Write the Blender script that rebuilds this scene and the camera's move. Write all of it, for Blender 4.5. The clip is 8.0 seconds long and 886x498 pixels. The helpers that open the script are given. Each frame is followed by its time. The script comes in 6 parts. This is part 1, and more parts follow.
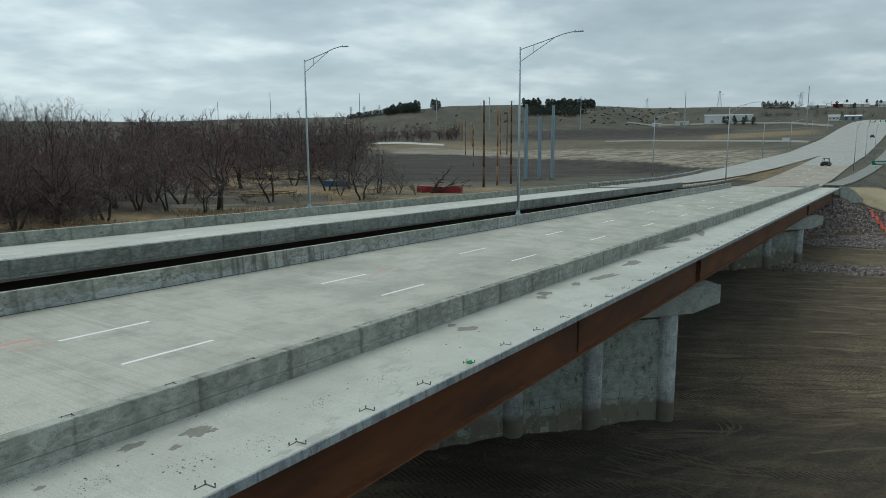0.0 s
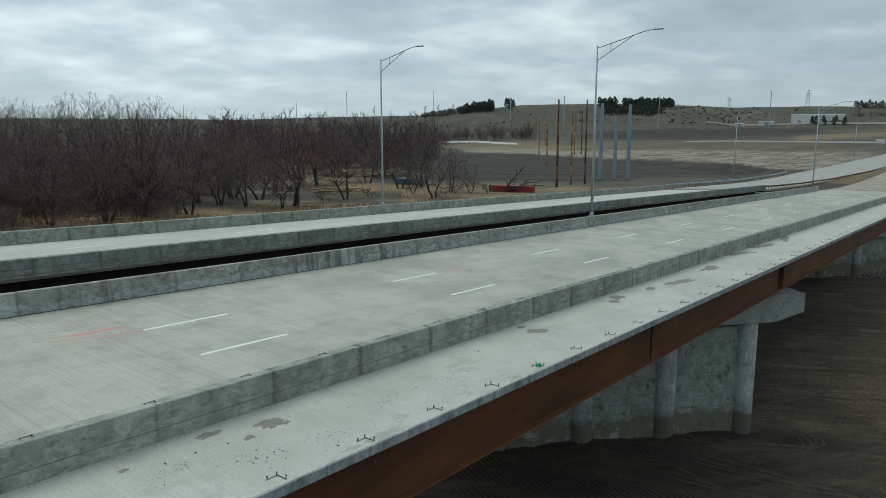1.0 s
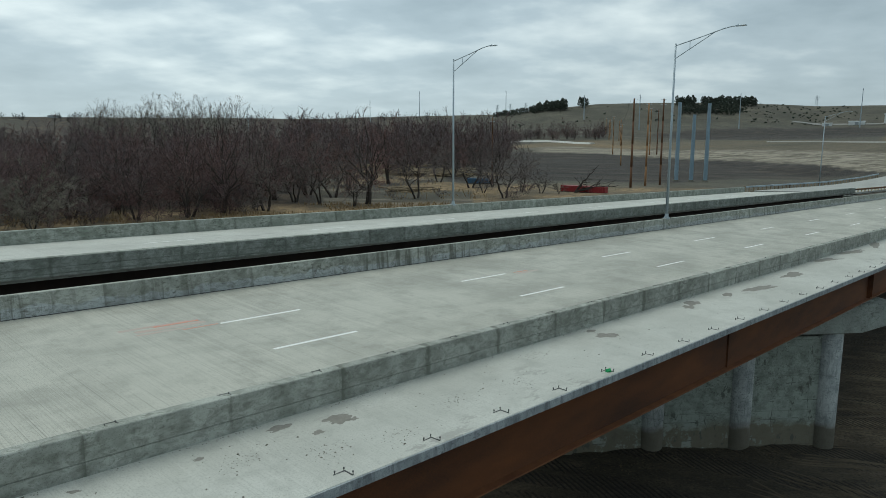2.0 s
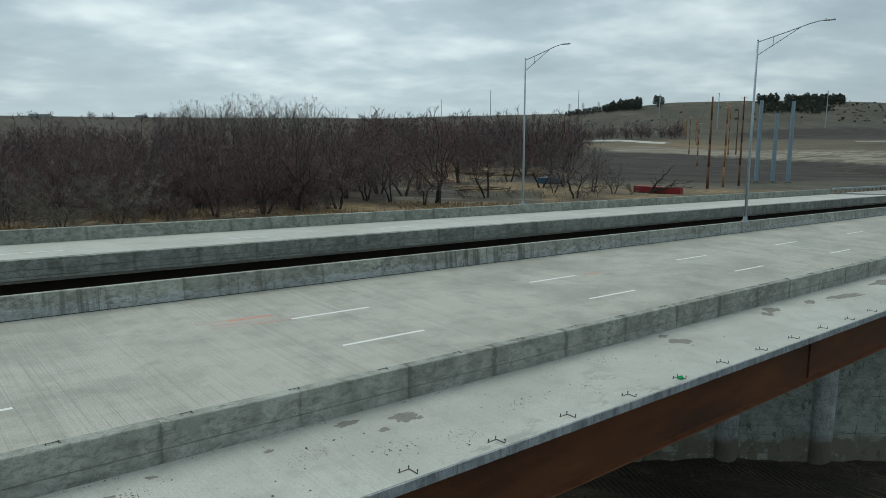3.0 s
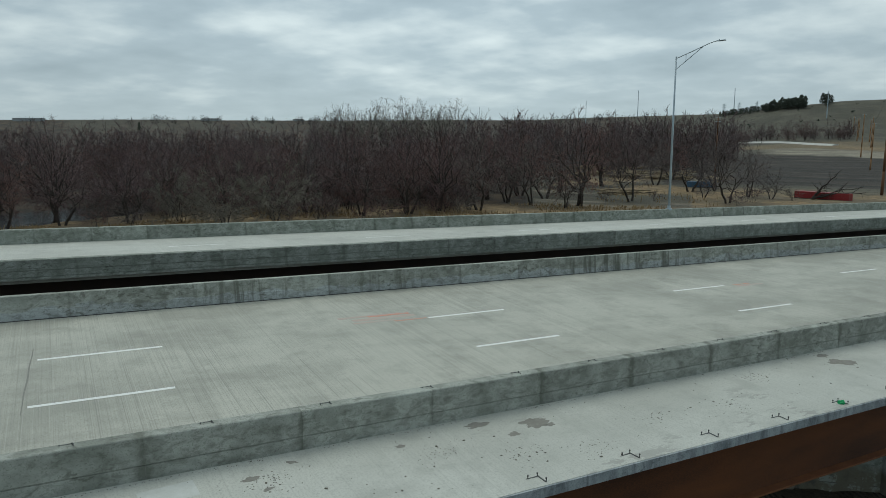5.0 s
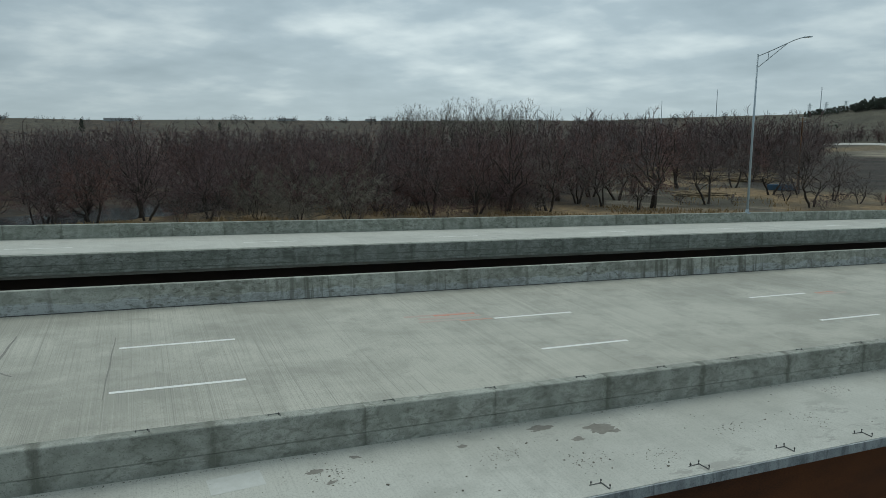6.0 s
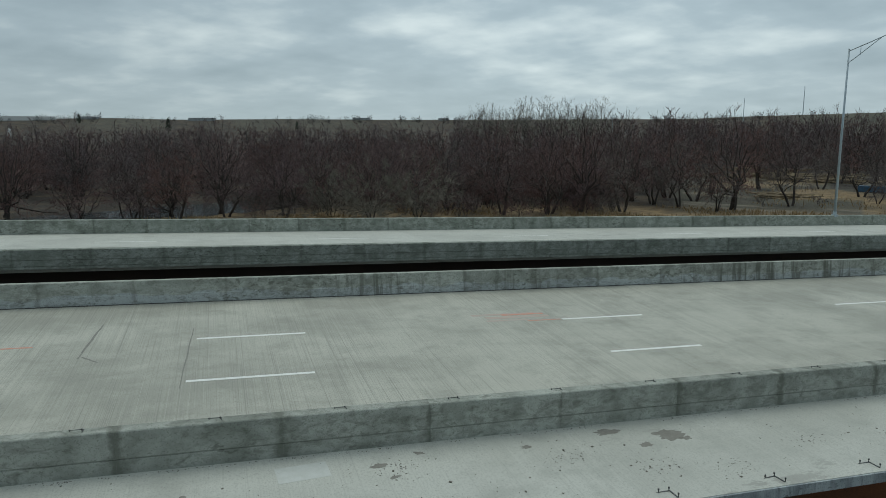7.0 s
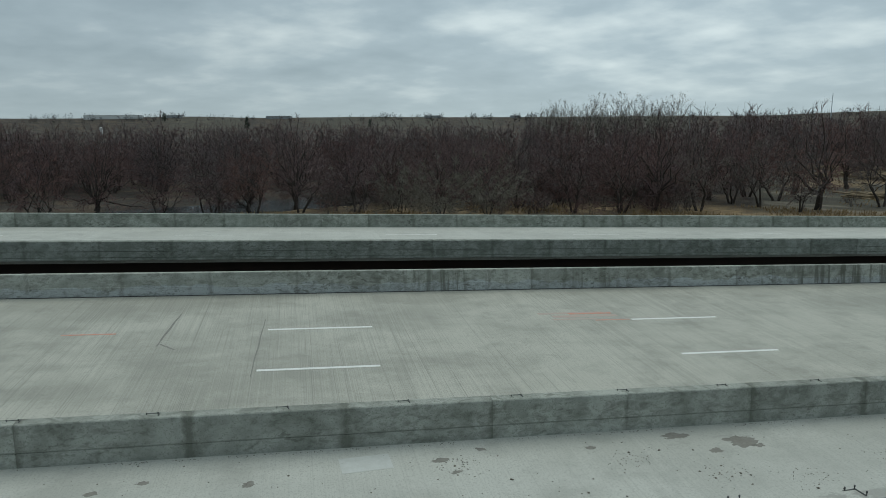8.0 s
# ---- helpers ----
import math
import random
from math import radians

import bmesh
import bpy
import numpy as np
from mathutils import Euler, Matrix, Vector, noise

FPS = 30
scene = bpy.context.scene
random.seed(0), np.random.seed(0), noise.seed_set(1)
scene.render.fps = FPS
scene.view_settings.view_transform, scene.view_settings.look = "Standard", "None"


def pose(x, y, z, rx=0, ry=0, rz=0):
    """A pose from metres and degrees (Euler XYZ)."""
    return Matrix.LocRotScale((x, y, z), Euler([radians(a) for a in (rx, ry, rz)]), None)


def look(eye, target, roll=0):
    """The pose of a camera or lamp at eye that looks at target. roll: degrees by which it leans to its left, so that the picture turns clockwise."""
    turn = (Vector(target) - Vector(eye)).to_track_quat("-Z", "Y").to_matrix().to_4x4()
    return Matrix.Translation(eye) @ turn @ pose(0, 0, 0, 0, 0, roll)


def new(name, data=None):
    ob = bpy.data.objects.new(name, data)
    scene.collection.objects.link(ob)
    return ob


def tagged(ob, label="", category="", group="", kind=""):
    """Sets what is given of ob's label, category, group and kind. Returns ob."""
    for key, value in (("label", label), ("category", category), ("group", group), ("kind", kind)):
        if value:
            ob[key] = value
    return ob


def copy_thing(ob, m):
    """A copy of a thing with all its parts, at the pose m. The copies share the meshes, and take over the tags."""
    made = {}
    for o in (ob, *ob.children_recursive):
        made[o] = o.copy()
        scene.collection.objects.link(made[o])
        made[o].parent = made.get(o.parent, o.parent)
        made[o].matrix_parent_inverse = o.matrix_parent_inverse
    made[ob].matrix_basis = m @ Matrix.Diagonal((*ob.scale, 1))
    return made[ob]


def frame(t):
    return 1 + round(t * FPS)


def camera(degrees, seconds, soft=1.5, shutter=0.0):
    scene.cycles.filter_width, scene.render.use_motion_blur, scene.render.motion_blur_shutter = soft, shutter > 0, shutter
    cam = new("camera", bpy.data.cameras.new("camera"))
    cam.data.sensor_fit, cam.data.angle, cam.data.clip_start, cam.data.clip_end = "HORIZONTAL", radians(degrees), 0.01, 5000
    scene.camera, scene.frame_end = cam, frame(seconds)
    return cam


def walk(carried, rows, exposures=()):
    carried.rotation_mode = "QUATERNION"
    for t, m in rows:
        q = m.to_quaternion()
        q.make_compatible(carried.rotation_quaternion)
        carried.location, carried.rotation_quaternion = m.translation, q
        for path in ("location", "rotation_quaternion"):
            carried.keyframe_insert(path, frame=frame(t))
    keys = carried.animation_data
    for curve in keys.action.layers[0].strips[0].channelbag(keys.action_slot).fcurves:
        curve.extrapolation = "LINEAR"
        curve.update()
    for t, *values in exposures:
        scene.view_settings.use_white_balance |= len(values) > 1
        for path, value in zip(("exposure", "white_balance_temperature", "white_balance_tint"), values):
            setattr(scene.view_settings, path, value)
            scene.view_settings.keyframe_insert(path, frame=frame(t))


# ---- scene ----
cam = camera(63.85, 8.0, soft=0.6)
PATH = [
    (0.0, pose(0.000, 0.000, 6.140, 80.487, 0.300, 32.735)),
    (0.5, pose(-0.015, 0.012, 6.165, 80.453, 0.153, 35.664)),
    (1.0, pose(-0.028, 0.027, 6.187, 80.408, 0.020, 38.559)),
    (1.5, pose(-0.039, 0.044, 6.206, 80.392, -0.005, 41.439)),
    (3.0, pose(-0.066, 0.110, 6.246, 80.290, -0.006, 49.867)),
    (3.5, pose(-0.072, 0.136, 6.253, 80.356, 0.186, 52.772)),
    (4.0, pose(-0.076, 0.166, 6.257, 80.415, 0.304, 55.623)),
    (4.5, pose(-0.079, 0.197, 6.258, 80.443, 0.304, 58.413)),
    (6.0, pose(-0.079, 0.307, 6.244, 80.493, 0.128, 66.809)),
    (6.5, pose(-0.076, 0.348, 6.234, 80.508, 0.174, 69.710)),
    (7.0, pose(-0.072, 0.392, 6.220, 80.438, 0.176, 72.572)),
    (7.5, pose(-0.066, 0.439, 6.204, 80.370, 0.189, 75.381)),
    (8.0, pose(-0.059, 0.487, 6.184, 80.258, 0.311, 78.232)),
]
walk(cam, PATH, exposures=[(0.0, 0.28, 6450, -1), (3.5, 0.18, 6450, -1), (6.5, 0.02, 6450, -1), (8.0, 0.0, 6450, -1)])

# ---- world and light ----
world = bpy.data.worlds.new("overcast_sky")
scene.world = world
world.use_nodes = True
SUN_EL, SUN_AZ = radians(66), radians(-75)


def build_sky():
    nt = world.node_tree
    n, l = nt.nodes, nt.links
    n.clear()
    out = n.new("ShaderNodeOutputWorld")
    bg = n.new("ShaderNodeBackground")
    sky = n.new("ShaderNodeTexSky")
    sky.sky_type = "NISHITA"
    sky.sun_disc = False
    sky.sun_elevation, sky.sun_rotation = SUN_EL, SUN_AZ
    sky.dust_density = 3.0
    tc = n.new("ShaderNodeTexCoord")
    sep = n.new("ShaderNodeSeparateXYZ")
    l.new(tc.outputs["Generated"], sep.inputs[0])

    def m(op, a, b=None, c=None):
        k = n.new("ShaderNodeMath")
        k.operation = op
        for i, v in enumerate((a, b, c)):
            if v is None:
                continue
            if isinstance(v, (int, float)):
                k.inputs[i].default_value = v
            else:
                l.new(v, k.inputs[i])
        return k.outputs[0]

    up = m("ADD", m("MAXIMUM", sep.outputs[2], 0.0), 0.20)
    comb = n.new("ShaderNodeCombineXYZ")
    l.new(m("DIVIDE", sep.outputs[0], up), comb.inputs[0])
    l.new(m("DIVIDE", sep.outputs[1], up), comb.inputs[1])

    def cloud(scale, detail, rough, seed, sx=1.0, sy=1.0):
        mp = n.new("ShaderNodeMapping")
        mp.inputs["Location"].default_value = (seed, seed * 0.7, seed * 0.3)
        mp.inputs["Rotation"].default_value = (0, 0, radians(-28))
        mp.inputs["Scale"].default_value = (sx, sy, 1)
        l.new(comb.outputs[0], mp.inputs[0])
        t = n.new("ShaderNodeTexNoise")
        t.inputs["Scale"].default_value = scale
        t.inputs["Detail"].default_value = detail
        t.inputs["Roughness"].default_value = rough
        l.new(mp.outputs[0], t.inputs["Vector"])
        return t.outputs[0]

    big = cloud(1.5, 3, 0.5, 8.4)
    mid = cloud(3.0, 6, 0.52, 11.7, 1.0, 0.9)
    fine = cloud(8.0, 4, 0.55, 5.3)
    mix = m("ADD", m("MULTIPLY", big, 0.52), m("ADD", m("MULTIPLY", mid, 0.40), m("MULTIPLY", fine, 0.08)))
    ramp = n.new("ShaderNodeValToRGB")
    e = ramp.color_ramp.elements
    e[0].position, e[0].color = 0.34, (0.36, 0.44, 0.525, 1)
    e[1].position, e[1].color = 0.67, (0.82, 0.885, 0.955, 1)
    k = ramp.color_ramp.elements.new(0.5)
    k.color = (0.485, 0.57, 0.665, 1)
    l.new(mix, ramp.inputs[0])
    # the cloud deck brightens a little towards the horizon, where it is seen through haze
    haze = n.new("ShaderNodeMix")
    haze.data_type = "RGBA"
    haze.inputs[7].default_value = (0.57, 0.645, 0.70, 1)
    l.new(m("MULTIPLY", m("POWER", m("SUBTRACT", 1.0, m("MAXIMUM", sep.outputs[2], 0.0)), 14.0), 0.7), haze.inputs[0])
    l.new(ramp.outputs[0], haze.inputs[6])
    thin = n.new("ShaderNodeMix")
    thin.data_type = "RGBA"
    thin.inputs[0].default_value = 0.94
    dim = n.new("ShaderNodeVectorMath")
    dim.operation = "SCALE"
    dim.inputs["Scale"].default_value = 0.1
    l.new(sky.outputs[0], dim.inputs[0])
    l.new(dim.outputs[0], thin.inputs[6])
    l.new(haze.outputs[2], thin.inputs[7])
    # the cloud is thinner towards the hidden sun
    toward = n.new("ShaderNodeVectorMath")
    toward.operation = "DOT_PRODUCT"
    toward.inputs[1].default_value = (-math.sin(radians(60)), math.cos(radians(60)), 0.0)
    l.new(tc.outputs["Generated"], toward.inputs[0])
    glow = n.new("ShaderNodeVectorMath")
    glow.operation = "SCALE"
    l.new(thin.outputs[2], glow.inputs[0])
    l.new(m("ADD", m("MULTIPLY", m("POWER", m("MAXIMUM", toward.outputs["Value"], 0.0), 6.0), 0.20), 0.91), glow.inputs["Scale"])
    l.new(glow.outputs[0], bg.inputs[0])
    bg.inputs[1].default_value = 0.82
    l.new(bg.outputs[0], out.inputs[0])


build_sky()
sun_data = bpy.data.lights.new("sun", "SUN")
sun_data.energy, sun_data.angle, sun_data.color = 1.0, radians(50), (1.0, 0.97, 0.92)
sun = new("sun", sun_data)
sun.matrix_world = look((0, 0, 60), (-math.sin(SUN_AZ) * 60 / math.tan(SUN_EL), -math.cos(SUN_AZ) * 60 / math.tan(SUN_EL), 0))  # bearing clockwise from the bridge's line

# ---- materials ----
GY, GX, XA = -0.0341, -0.0215, -22.03     # grade along the bridges, cross fall of the near deck, its first lane line


def nodes_of(name):
    mt = bpy.data.materials.new(name)
    mt.use_nodes = True
    nt = mt.node_tree
    return mt, nt.nodes, nt.links, nt.nodes["Principled BSDF"]


def position_of(n, l, scale=(1, 1, 1)):
    g = n.new("ShaderNodeNewGeometry")
    mp = n.new("ShaderNodeMapping")
    mp.inputs["Scale"].default_value = scale
    l.new(g.outputs["Position"], mp.inputs[0])
    return mp.outputs[0]


def noise_of(n, l, vec, scale, detail=4.0, rough=0.55):
    t = n.new("ShaderNodeTexNoise")
    t.inputs["Scale"].default_value = scale
    t.inputs["Detail"].default_value = detail
    t.inputs["Roughness"].default_value = rough
    l.new(vec, t.inputs["Vector"])
    return t.outputs[0]


def ramp_of(n, l, fac, stops):
    r = n.new("ShaderNodeValToRGB")
    el = r.color_ramp.elements
    while len(el) > 1:
        el.remove(el[-1])
    for i, (p, c) in enumerate(stops):
        k = el[0] if i == 0 else el.new(p)
        k.position = p
        k.color = (c, c, c, 1) if isinstance(c, (int, float)) else (*c, 1)
    l.new(fac, r.inputs[0])
    return r.outputs[0]


def mix_of(n, l, fac, a, b, mode="MIX"):
    k = n.new("ShaderNodeMix")
    k.data_type, k.blend_type = "RGBA", mode
    for i, v in ((0, fac), (6, a), (7, b)):
        if isinstance(v, (int, float)):
            k.inputs[i].default_value = v
        elif isinstance(v, tuple):
            k.inputs[i].default_value = (*v, 1)
        else:
            l.new(v, k.inputs[i])
    return k.outputs[2]


def bump_of(n, l, bsdf, height, strength, distance):
    b = n.new("ShaderNodeBump")
    b.inputs["Strength"].default_value = strength
    b.inputs["Distance"].default_value = distance
    l.new(height, b.inputs["Height"])
    l.new(b.outputs[0], bsdf.inputs["Normal"])


def plain(name, c1, c2, scale=3.0, rough=0.8, metal=0.0, bump=0.15, stretch=(1, 1, 1), grain=40.0):
    """A worn surface: two colours mixed by coarse and fine noise."""
    mt, n, l, b = nodes_of(name)
    v = position_of(n, l, stretch)
    coarse = noise_of(n, l, v, scale, 5, 0.6)
    fine = noise_of(n, l, v, grain, 3, 0.6)
    both = mix_of(n, l, 0.35, coarse, fine)
    col = mix_of(n, l, ramp_of(n, l, both, [(0.36, 0.0), (0.64, 1.0)]), c1, c2)
    l.new(col, b.inputs["Base Color"])
    b.inputs["Roughness"].default_value = rough
    b.inputs["Metallic"].default_value = metal
    if bump:
        bump_of(n, l, b, both, bump, 0.02)
    return mt


def formed_concrete(name, light, dark, stain, amount=0.5, wash=None, joint=0.0, pitch=3.05, mud=None, drip=False, seams=0.0):
    """Formed barrier concrete: swirled damp blotches, pores, and damp stains where panels meet."""
    mt, n, l, b = nodes_of(name)
    v = position_of(n, l)
    mott = noise_of(n, l, v, 1.4, 6, 0.62)
    blot_t = n.new("ShaderNodeTexNoise")
    blot_t.inputs["Scale"].default_value = 4.0
    blot_t.inputs["Detail"].default_value = 6.0
    blot_t.inputs["Roughness"].default_value = 0.68
    blot_t.inputs["Distortion"].default_value = 0.9
    l.new(position_of(n, l, (1.0, 1.1, 0.25) if drip else (0.8, 0.62, 1.25)), blot_t.inputs["Vector"])
    blot = blot_t.outputs[0]
    patchy = noise_of(n, l, position_of(n, l, (0.6, 0.22, 0.6)), 1.0, 2, 0.5)
    fine = noise_of(n, l, v, 30.0, 3, 0.6)
    col = mix_of(n, l, ramp_of(n, l, mott, [(0.38, 0.0), (0.60, 1.0)]), dark, light)
    tc = n.new("ShaderNodeTexCoord")
    sep = n.new("ShaderNodeSeparateXYZ")
    l.new(tc.outputs["Object"], sep.inputs[0])

    def m(op, x, y):
        k = n.new("ShaderNodeMath")
        k.operation = op
        for i, w in enumerate((x, y)):
            if isinstance(w, (int, float)):
                k.inputs[i].default_value = w
            else:
                l.new(w, k.inputs[i])
        return k.outputs[0]

    if wash:
        low = noise_of(n, l, position_of(n, l, (1, 0.5, 1)), 1.3, 4, 0.6)
        h = m("ADD", m("ADD", sep.outputs[2], m("MULTIPLY", sep.outputs[1], -GY)), m("MULTIPLY", m("SUBTRACT", low, 0.5), 0.9))
        col = mix_of(n, l, ramp_of(n, l, h, [(0.30, 0.75), (0.36, 0.0)]), col, wash)
    if wash:
        runs = noise_of(n, l, position_of(n, l, (1.0, 1.5, 0.10)), 2.4, 4, 0.6)
        patchy_runs = ramp_of(n, l, noise_of(n, l, position_of(n, l, (0.2, 0.07, 0.2)), 1.0, 2, 0.5), [(0.44, 0.0), (0.56, 1.0)])
        col = mix_of(n, l, mix_of(n, l, patchy_runs, (0, 0, 0), ramp_of(n, l, runs, [(0.52, 0.0), (0.60, 0.7)])), col, stain)
    cover = m("ADD", blot, m("MULTIPLY", m("SUBTRACT", patchy, 0.5), 0.28))
    col = mix_of(n, l, ramp_of(n, l, cover, [(0.53 - 0.11 * amount, 0.0), (0.74 - 0.10 * amount, 0.62)]), col, stain)
    marks = noise_of(n, l, position_of(n, l, (1.0, 0.6, 1.3)), 7.0, 4, 0.62)
    where = ramp_of(n, l, noise_of(n, l, v, 0.55, 3, 0.6), [(0.42, 0.1), (0.62, 1.0)])
    col = mix_of(n, l, mix_of(n, l, where, (0, 0, 0), ramp_of(n, l, marks, [(0.55, 0.0), (0.62, 0.75)])), col, stain)
    own = n.new("ShaderNodeObjectInfo")
    col = mix_of(n, l, 1.0, col, ramp_of(n, l, own.outputs["Random"], [(0.0, 0.88), (1.0, 1.09)]), "MULTIPLY")
    if joint:
        d = m("MINIMUM", sep.outputs[1], m("SUBTRACT", pitch, sep.outputs[1]))
        info = n.new("ShaderNodeObjectInfo")
        reach = m("ADD", d, m("MULTIPLY", m("SUBTRACT", noise_of(n, l, v, 4.5, 4, 0.65), 0.5), 0.5))
        reach = m("ADD", reach, m("MULTIPLY", info.outputs["Random"], 0.17))
        col = mix_of(n, l, ramp_of(n, l, reach, [(0.07, joint), (0.20, 0.0)]), col, stain)
    col = mix_of(n, l, ramp_of(n, l, fine, [(0.34, 0.5), (0.45, 0.0)]), col, stain)
    if mud is not None:
        # dried flood mud up to an uneven line
        g = n.new("ShaderNodeNewGeometry")
        sp = n.new("ShaderNodeSeparateXYZ")
        l.new(g.outputs["Position"], sp.inputs[0])
        hgt = m("ADD", sp.outputs[2], m("MULTIPLY", noise_of(n, l, v, 0.35, 3, 0.5), 2.4))
        col = mix_of(n, l, ramp_of(n, l, m("ADD", m("MULTIPLY", m("SUBTRACT", hgt, mud), 0.5), 0.5), [(0.70, 0.85), (0.78, 0.5), (1.0, 0.0)]), col, (0.15, 0.128, 0.088))
        if seams:
            face = n.new("ShaderNodeCombineXYZ")
            l.new(sep.outputs[0], face.inputs[0])
            l.new(sep.outputs[2], face.inputs[1])
            form = n.new("ShaderNodeTexBrick")
            form.offset, form.squash = 0.0, 1.0
            for nm, val in (("Scale", 1.0), ("Mortar Size", 0.03), ("Mortar Smooth", 0.3), ("Brick Width", seams), ("Row Height", 1.22), ("Bias", 0.0)):
                form.inputs[nm].default_value = val
            form.inputs["Color1"].default_value = (*light, 1)
            form.inputs["Color2"].default_value = (*(0.8 * c for c in light), 1)
            form.inputs["Mortar"].default_value = (*stain, 1)
            wave = n.new("ShaderNodeVectorMath")
            wave.operation = "ADD"
            shift = n.new("ShaderNodeVectorMath")
            shift.operation = "SCALE"
            shift.inputs["Scale"].default_value = 0.22
            nz = n.new("ShaderNodeTexNoise")
            nz.inputs["Scale"].default_value = 0.9
            nz.inputs["Detail"].default_value = 5.0
            l.new(v, nz.inputs["Vector"])
            l.new(nz.outputs["Color"], shift.inputs[0])
            l.new(face.outputs[0], wave.inputs[0])
            l.new(shift.outputs[0], wave.inputs[1])
            l.new(wave.outputs[0], form.inputs["Vector"])
            worn = ramp_of(n, l, noise_of(n, l, v, 0.7, 6, 0.7), [(0.55, 0.0), (0.60, 0.8)])
            col = mix_of(n, l, worn, col, form.outputs["Color"])
            spots_ = noise_of(n, l, position_of(n, l, (1.0, 1.0, 0.6)), 2.6, 4, 0.6)
            some = ramp_of(n, l, noise_of(n, l, v, 0.45, 3, 0.6), [(0.42, 0.0), (0.56, 0.9)])
            col = mix_of(n, l, mix_of(n, l, some, (0, 0, 0), ramp_of(n, l, spots_, [(0.58, 0.0), (0.63, 0.9)])), col, stain)
            u = m("FRACT", m("MULTIPLY", m("ADD", sep.outputs[0], m("MULTIPLY", noise_of(n, l, v, 1.5, 2, 0.5), 0.05)), 1 / seams), 0.0)
            gate = ramp_of(n, l, noise_of(n, l, v, 0.5, 3, 0.6), [(0.42, 0.0), (0.55, 0.8)])
            col = mix_of(n, l, mix_of(n, l, gate, (0, 0, 0), ramp_of(n, l, u, [(0.0, 0.5), (0.025, 0.0)])), col, stain)
        lifts = m("FRACT", m("MULTIPLY", m("ADD", sp.outputs[2], m("MULTIPLY", noise_of(n, l, v, 0.8, 2, 0.5), 0.04)), 0.42), 0.0)
        col = mix_of(n, l, ramp_of(n, l, lifts, [(0.0, 0.55), (0.02, 0.0)]), col, stain)
    l.new(col, b.inputs["Base Color"])
    b.inputs["Roughness"].default_value = 0.9
    bump_of(n, l, b, mix_of(n, l, 0.5, mott, fine), 0.25, 0.02)
    return mt


def tined_deck(name, light, dark, tine=0.5, mud=None):
    """A brushed and tined concrete deck: fine transverse grooves, damp clouds, drag marks."""
    mt, n, l, b = nodes_of(name)
    v = position_of(n, l)
    cloud = noise_of(n, l, position_of(n, l, (0.3, 0.2, 1)), 1.0, 7, 0.62)
    blotch = noise_of(n, l, position_of(n, l, (0.9, 0.7, 1)), 1.0, 6, 0.65)
    streak = noise_of(n, l, position_of(n, l, (0.16, 16.0, 1)), 1.0, 3, 0.7)
    broad = noise_of(n, l, position_of(n, l, (0.07, 2.2, 1)), 1.0, 4, 0.65)
    fine = noise_of(n, l, v, 26.0, 4, 0.65)
    low = tuple(0.62 * c for c in dark)
    col = mix_of(n, l, ramp_of(n, l, cloud, [(0.40, 0.0), (0.58, 1.0)]), dark, light)
    where = ramp_of(n, l, noise_of(n, l, position_of(n, l, (0.12, 0.09, 1)), 1.0, 3, 0.5), [(0.42, 0.15), (0.60, 1.0)])
    lines = mix_of(n, l, where, (0, 0, 0), ramp_of(n, l, streak, [(0.36, tine * 0.6), (0.48, 0.0)]))
    hair = noise_of(n, l, position_of(n, l, (0.10, 42.0, 1)), 1.0, 2, 0.7)
    col = mix_of(n, l, lines, col, low)
    col = mix_of(n, l, ramp_of(n, l, hair, [(0.30, tine), (0.45, 0.0)]), col, low)
    col = mix_of(n, l, ramp_of(n, l, hair, [(0.58, 0.0), (0.70, tine * 0.7)]), col, tuple(min(1, 1.18 * c) for c in light))
    col = mix_of(n, l, ramp_of(n, l, broad, [(0.34, 0.30 * tine), (0.42, 0.0)]), col, low)
    col = mix_of(n, l, ramp_of(n, l, broad, [(0.60, 0.0), (0.70, 0.35)]), col, tuple(min(1, 1.12 * c) for c in light))
    col = mix_of(n, l, ramp_of(n, l, blotch, [(0.50, 0.0), (0.66, 0.5)]), col, tuple(0.76 * c for c in dark))
    col = mix_of(n, l, ramp_of(n, l, fine, [(0.36, 0.5), (0.5, 0.0)]), col, low)
    if mud:
        shape = noise_of(n, l, position_of(n, l, (1.5, 0.55, 1)), 1.3, 8, 0.68)
        reach = ramp_of(n, l, noise_of(n, l, position_of(n, l, (0.25, 0.07, 1)), 1.0, 3, 0.5), [(0.53, 0.0), (0.66, 1.0)])
        edge = ramp_of(n, l, shape, [(0.575, 0.0), (0.60, 0.85)])
        col = mix_of(n, l, mix_of(n, l, reach, (0, 0, 0), edge), col, mud)
    l.new(col, b.inputs["Base Color"])
    b.inputs["Roughness"].default_value = 0.66
    bump_of(n, l, b, mix_of(n, l, 0.6, fine, streak), 0.2, 0.01)
    return mt


MAT = {}
MAT["deck"] = tined_deck("tined_deck_concrete", (0.462, 0.455, 0.396), (0.328, 0.325, 0.28), 0.6)
MAT["trail"] = tined_deck("broomed_trail_concrete", (0.51, 0.513, 0.468), (0.44, 0.442, 0.40), 0.25, (0.29, 0.285, 0.26))
MAT["barrier"] = formed_concrete("barrier_concrete", (0.40, 0.415, 0.375), (0.27, 0.285, 0.25), (0.105, 0.107, 0.085), 0.75, (0.42, 0.45, 0.46), 0.45)
MAT["parapet"] = formed_concrete("parapet_concrete", (0.385, 0.40, 0.36), (0.25, 0.265, 0.232), (0.115, 0.12, 0.098), 0.6, None, 0.75)
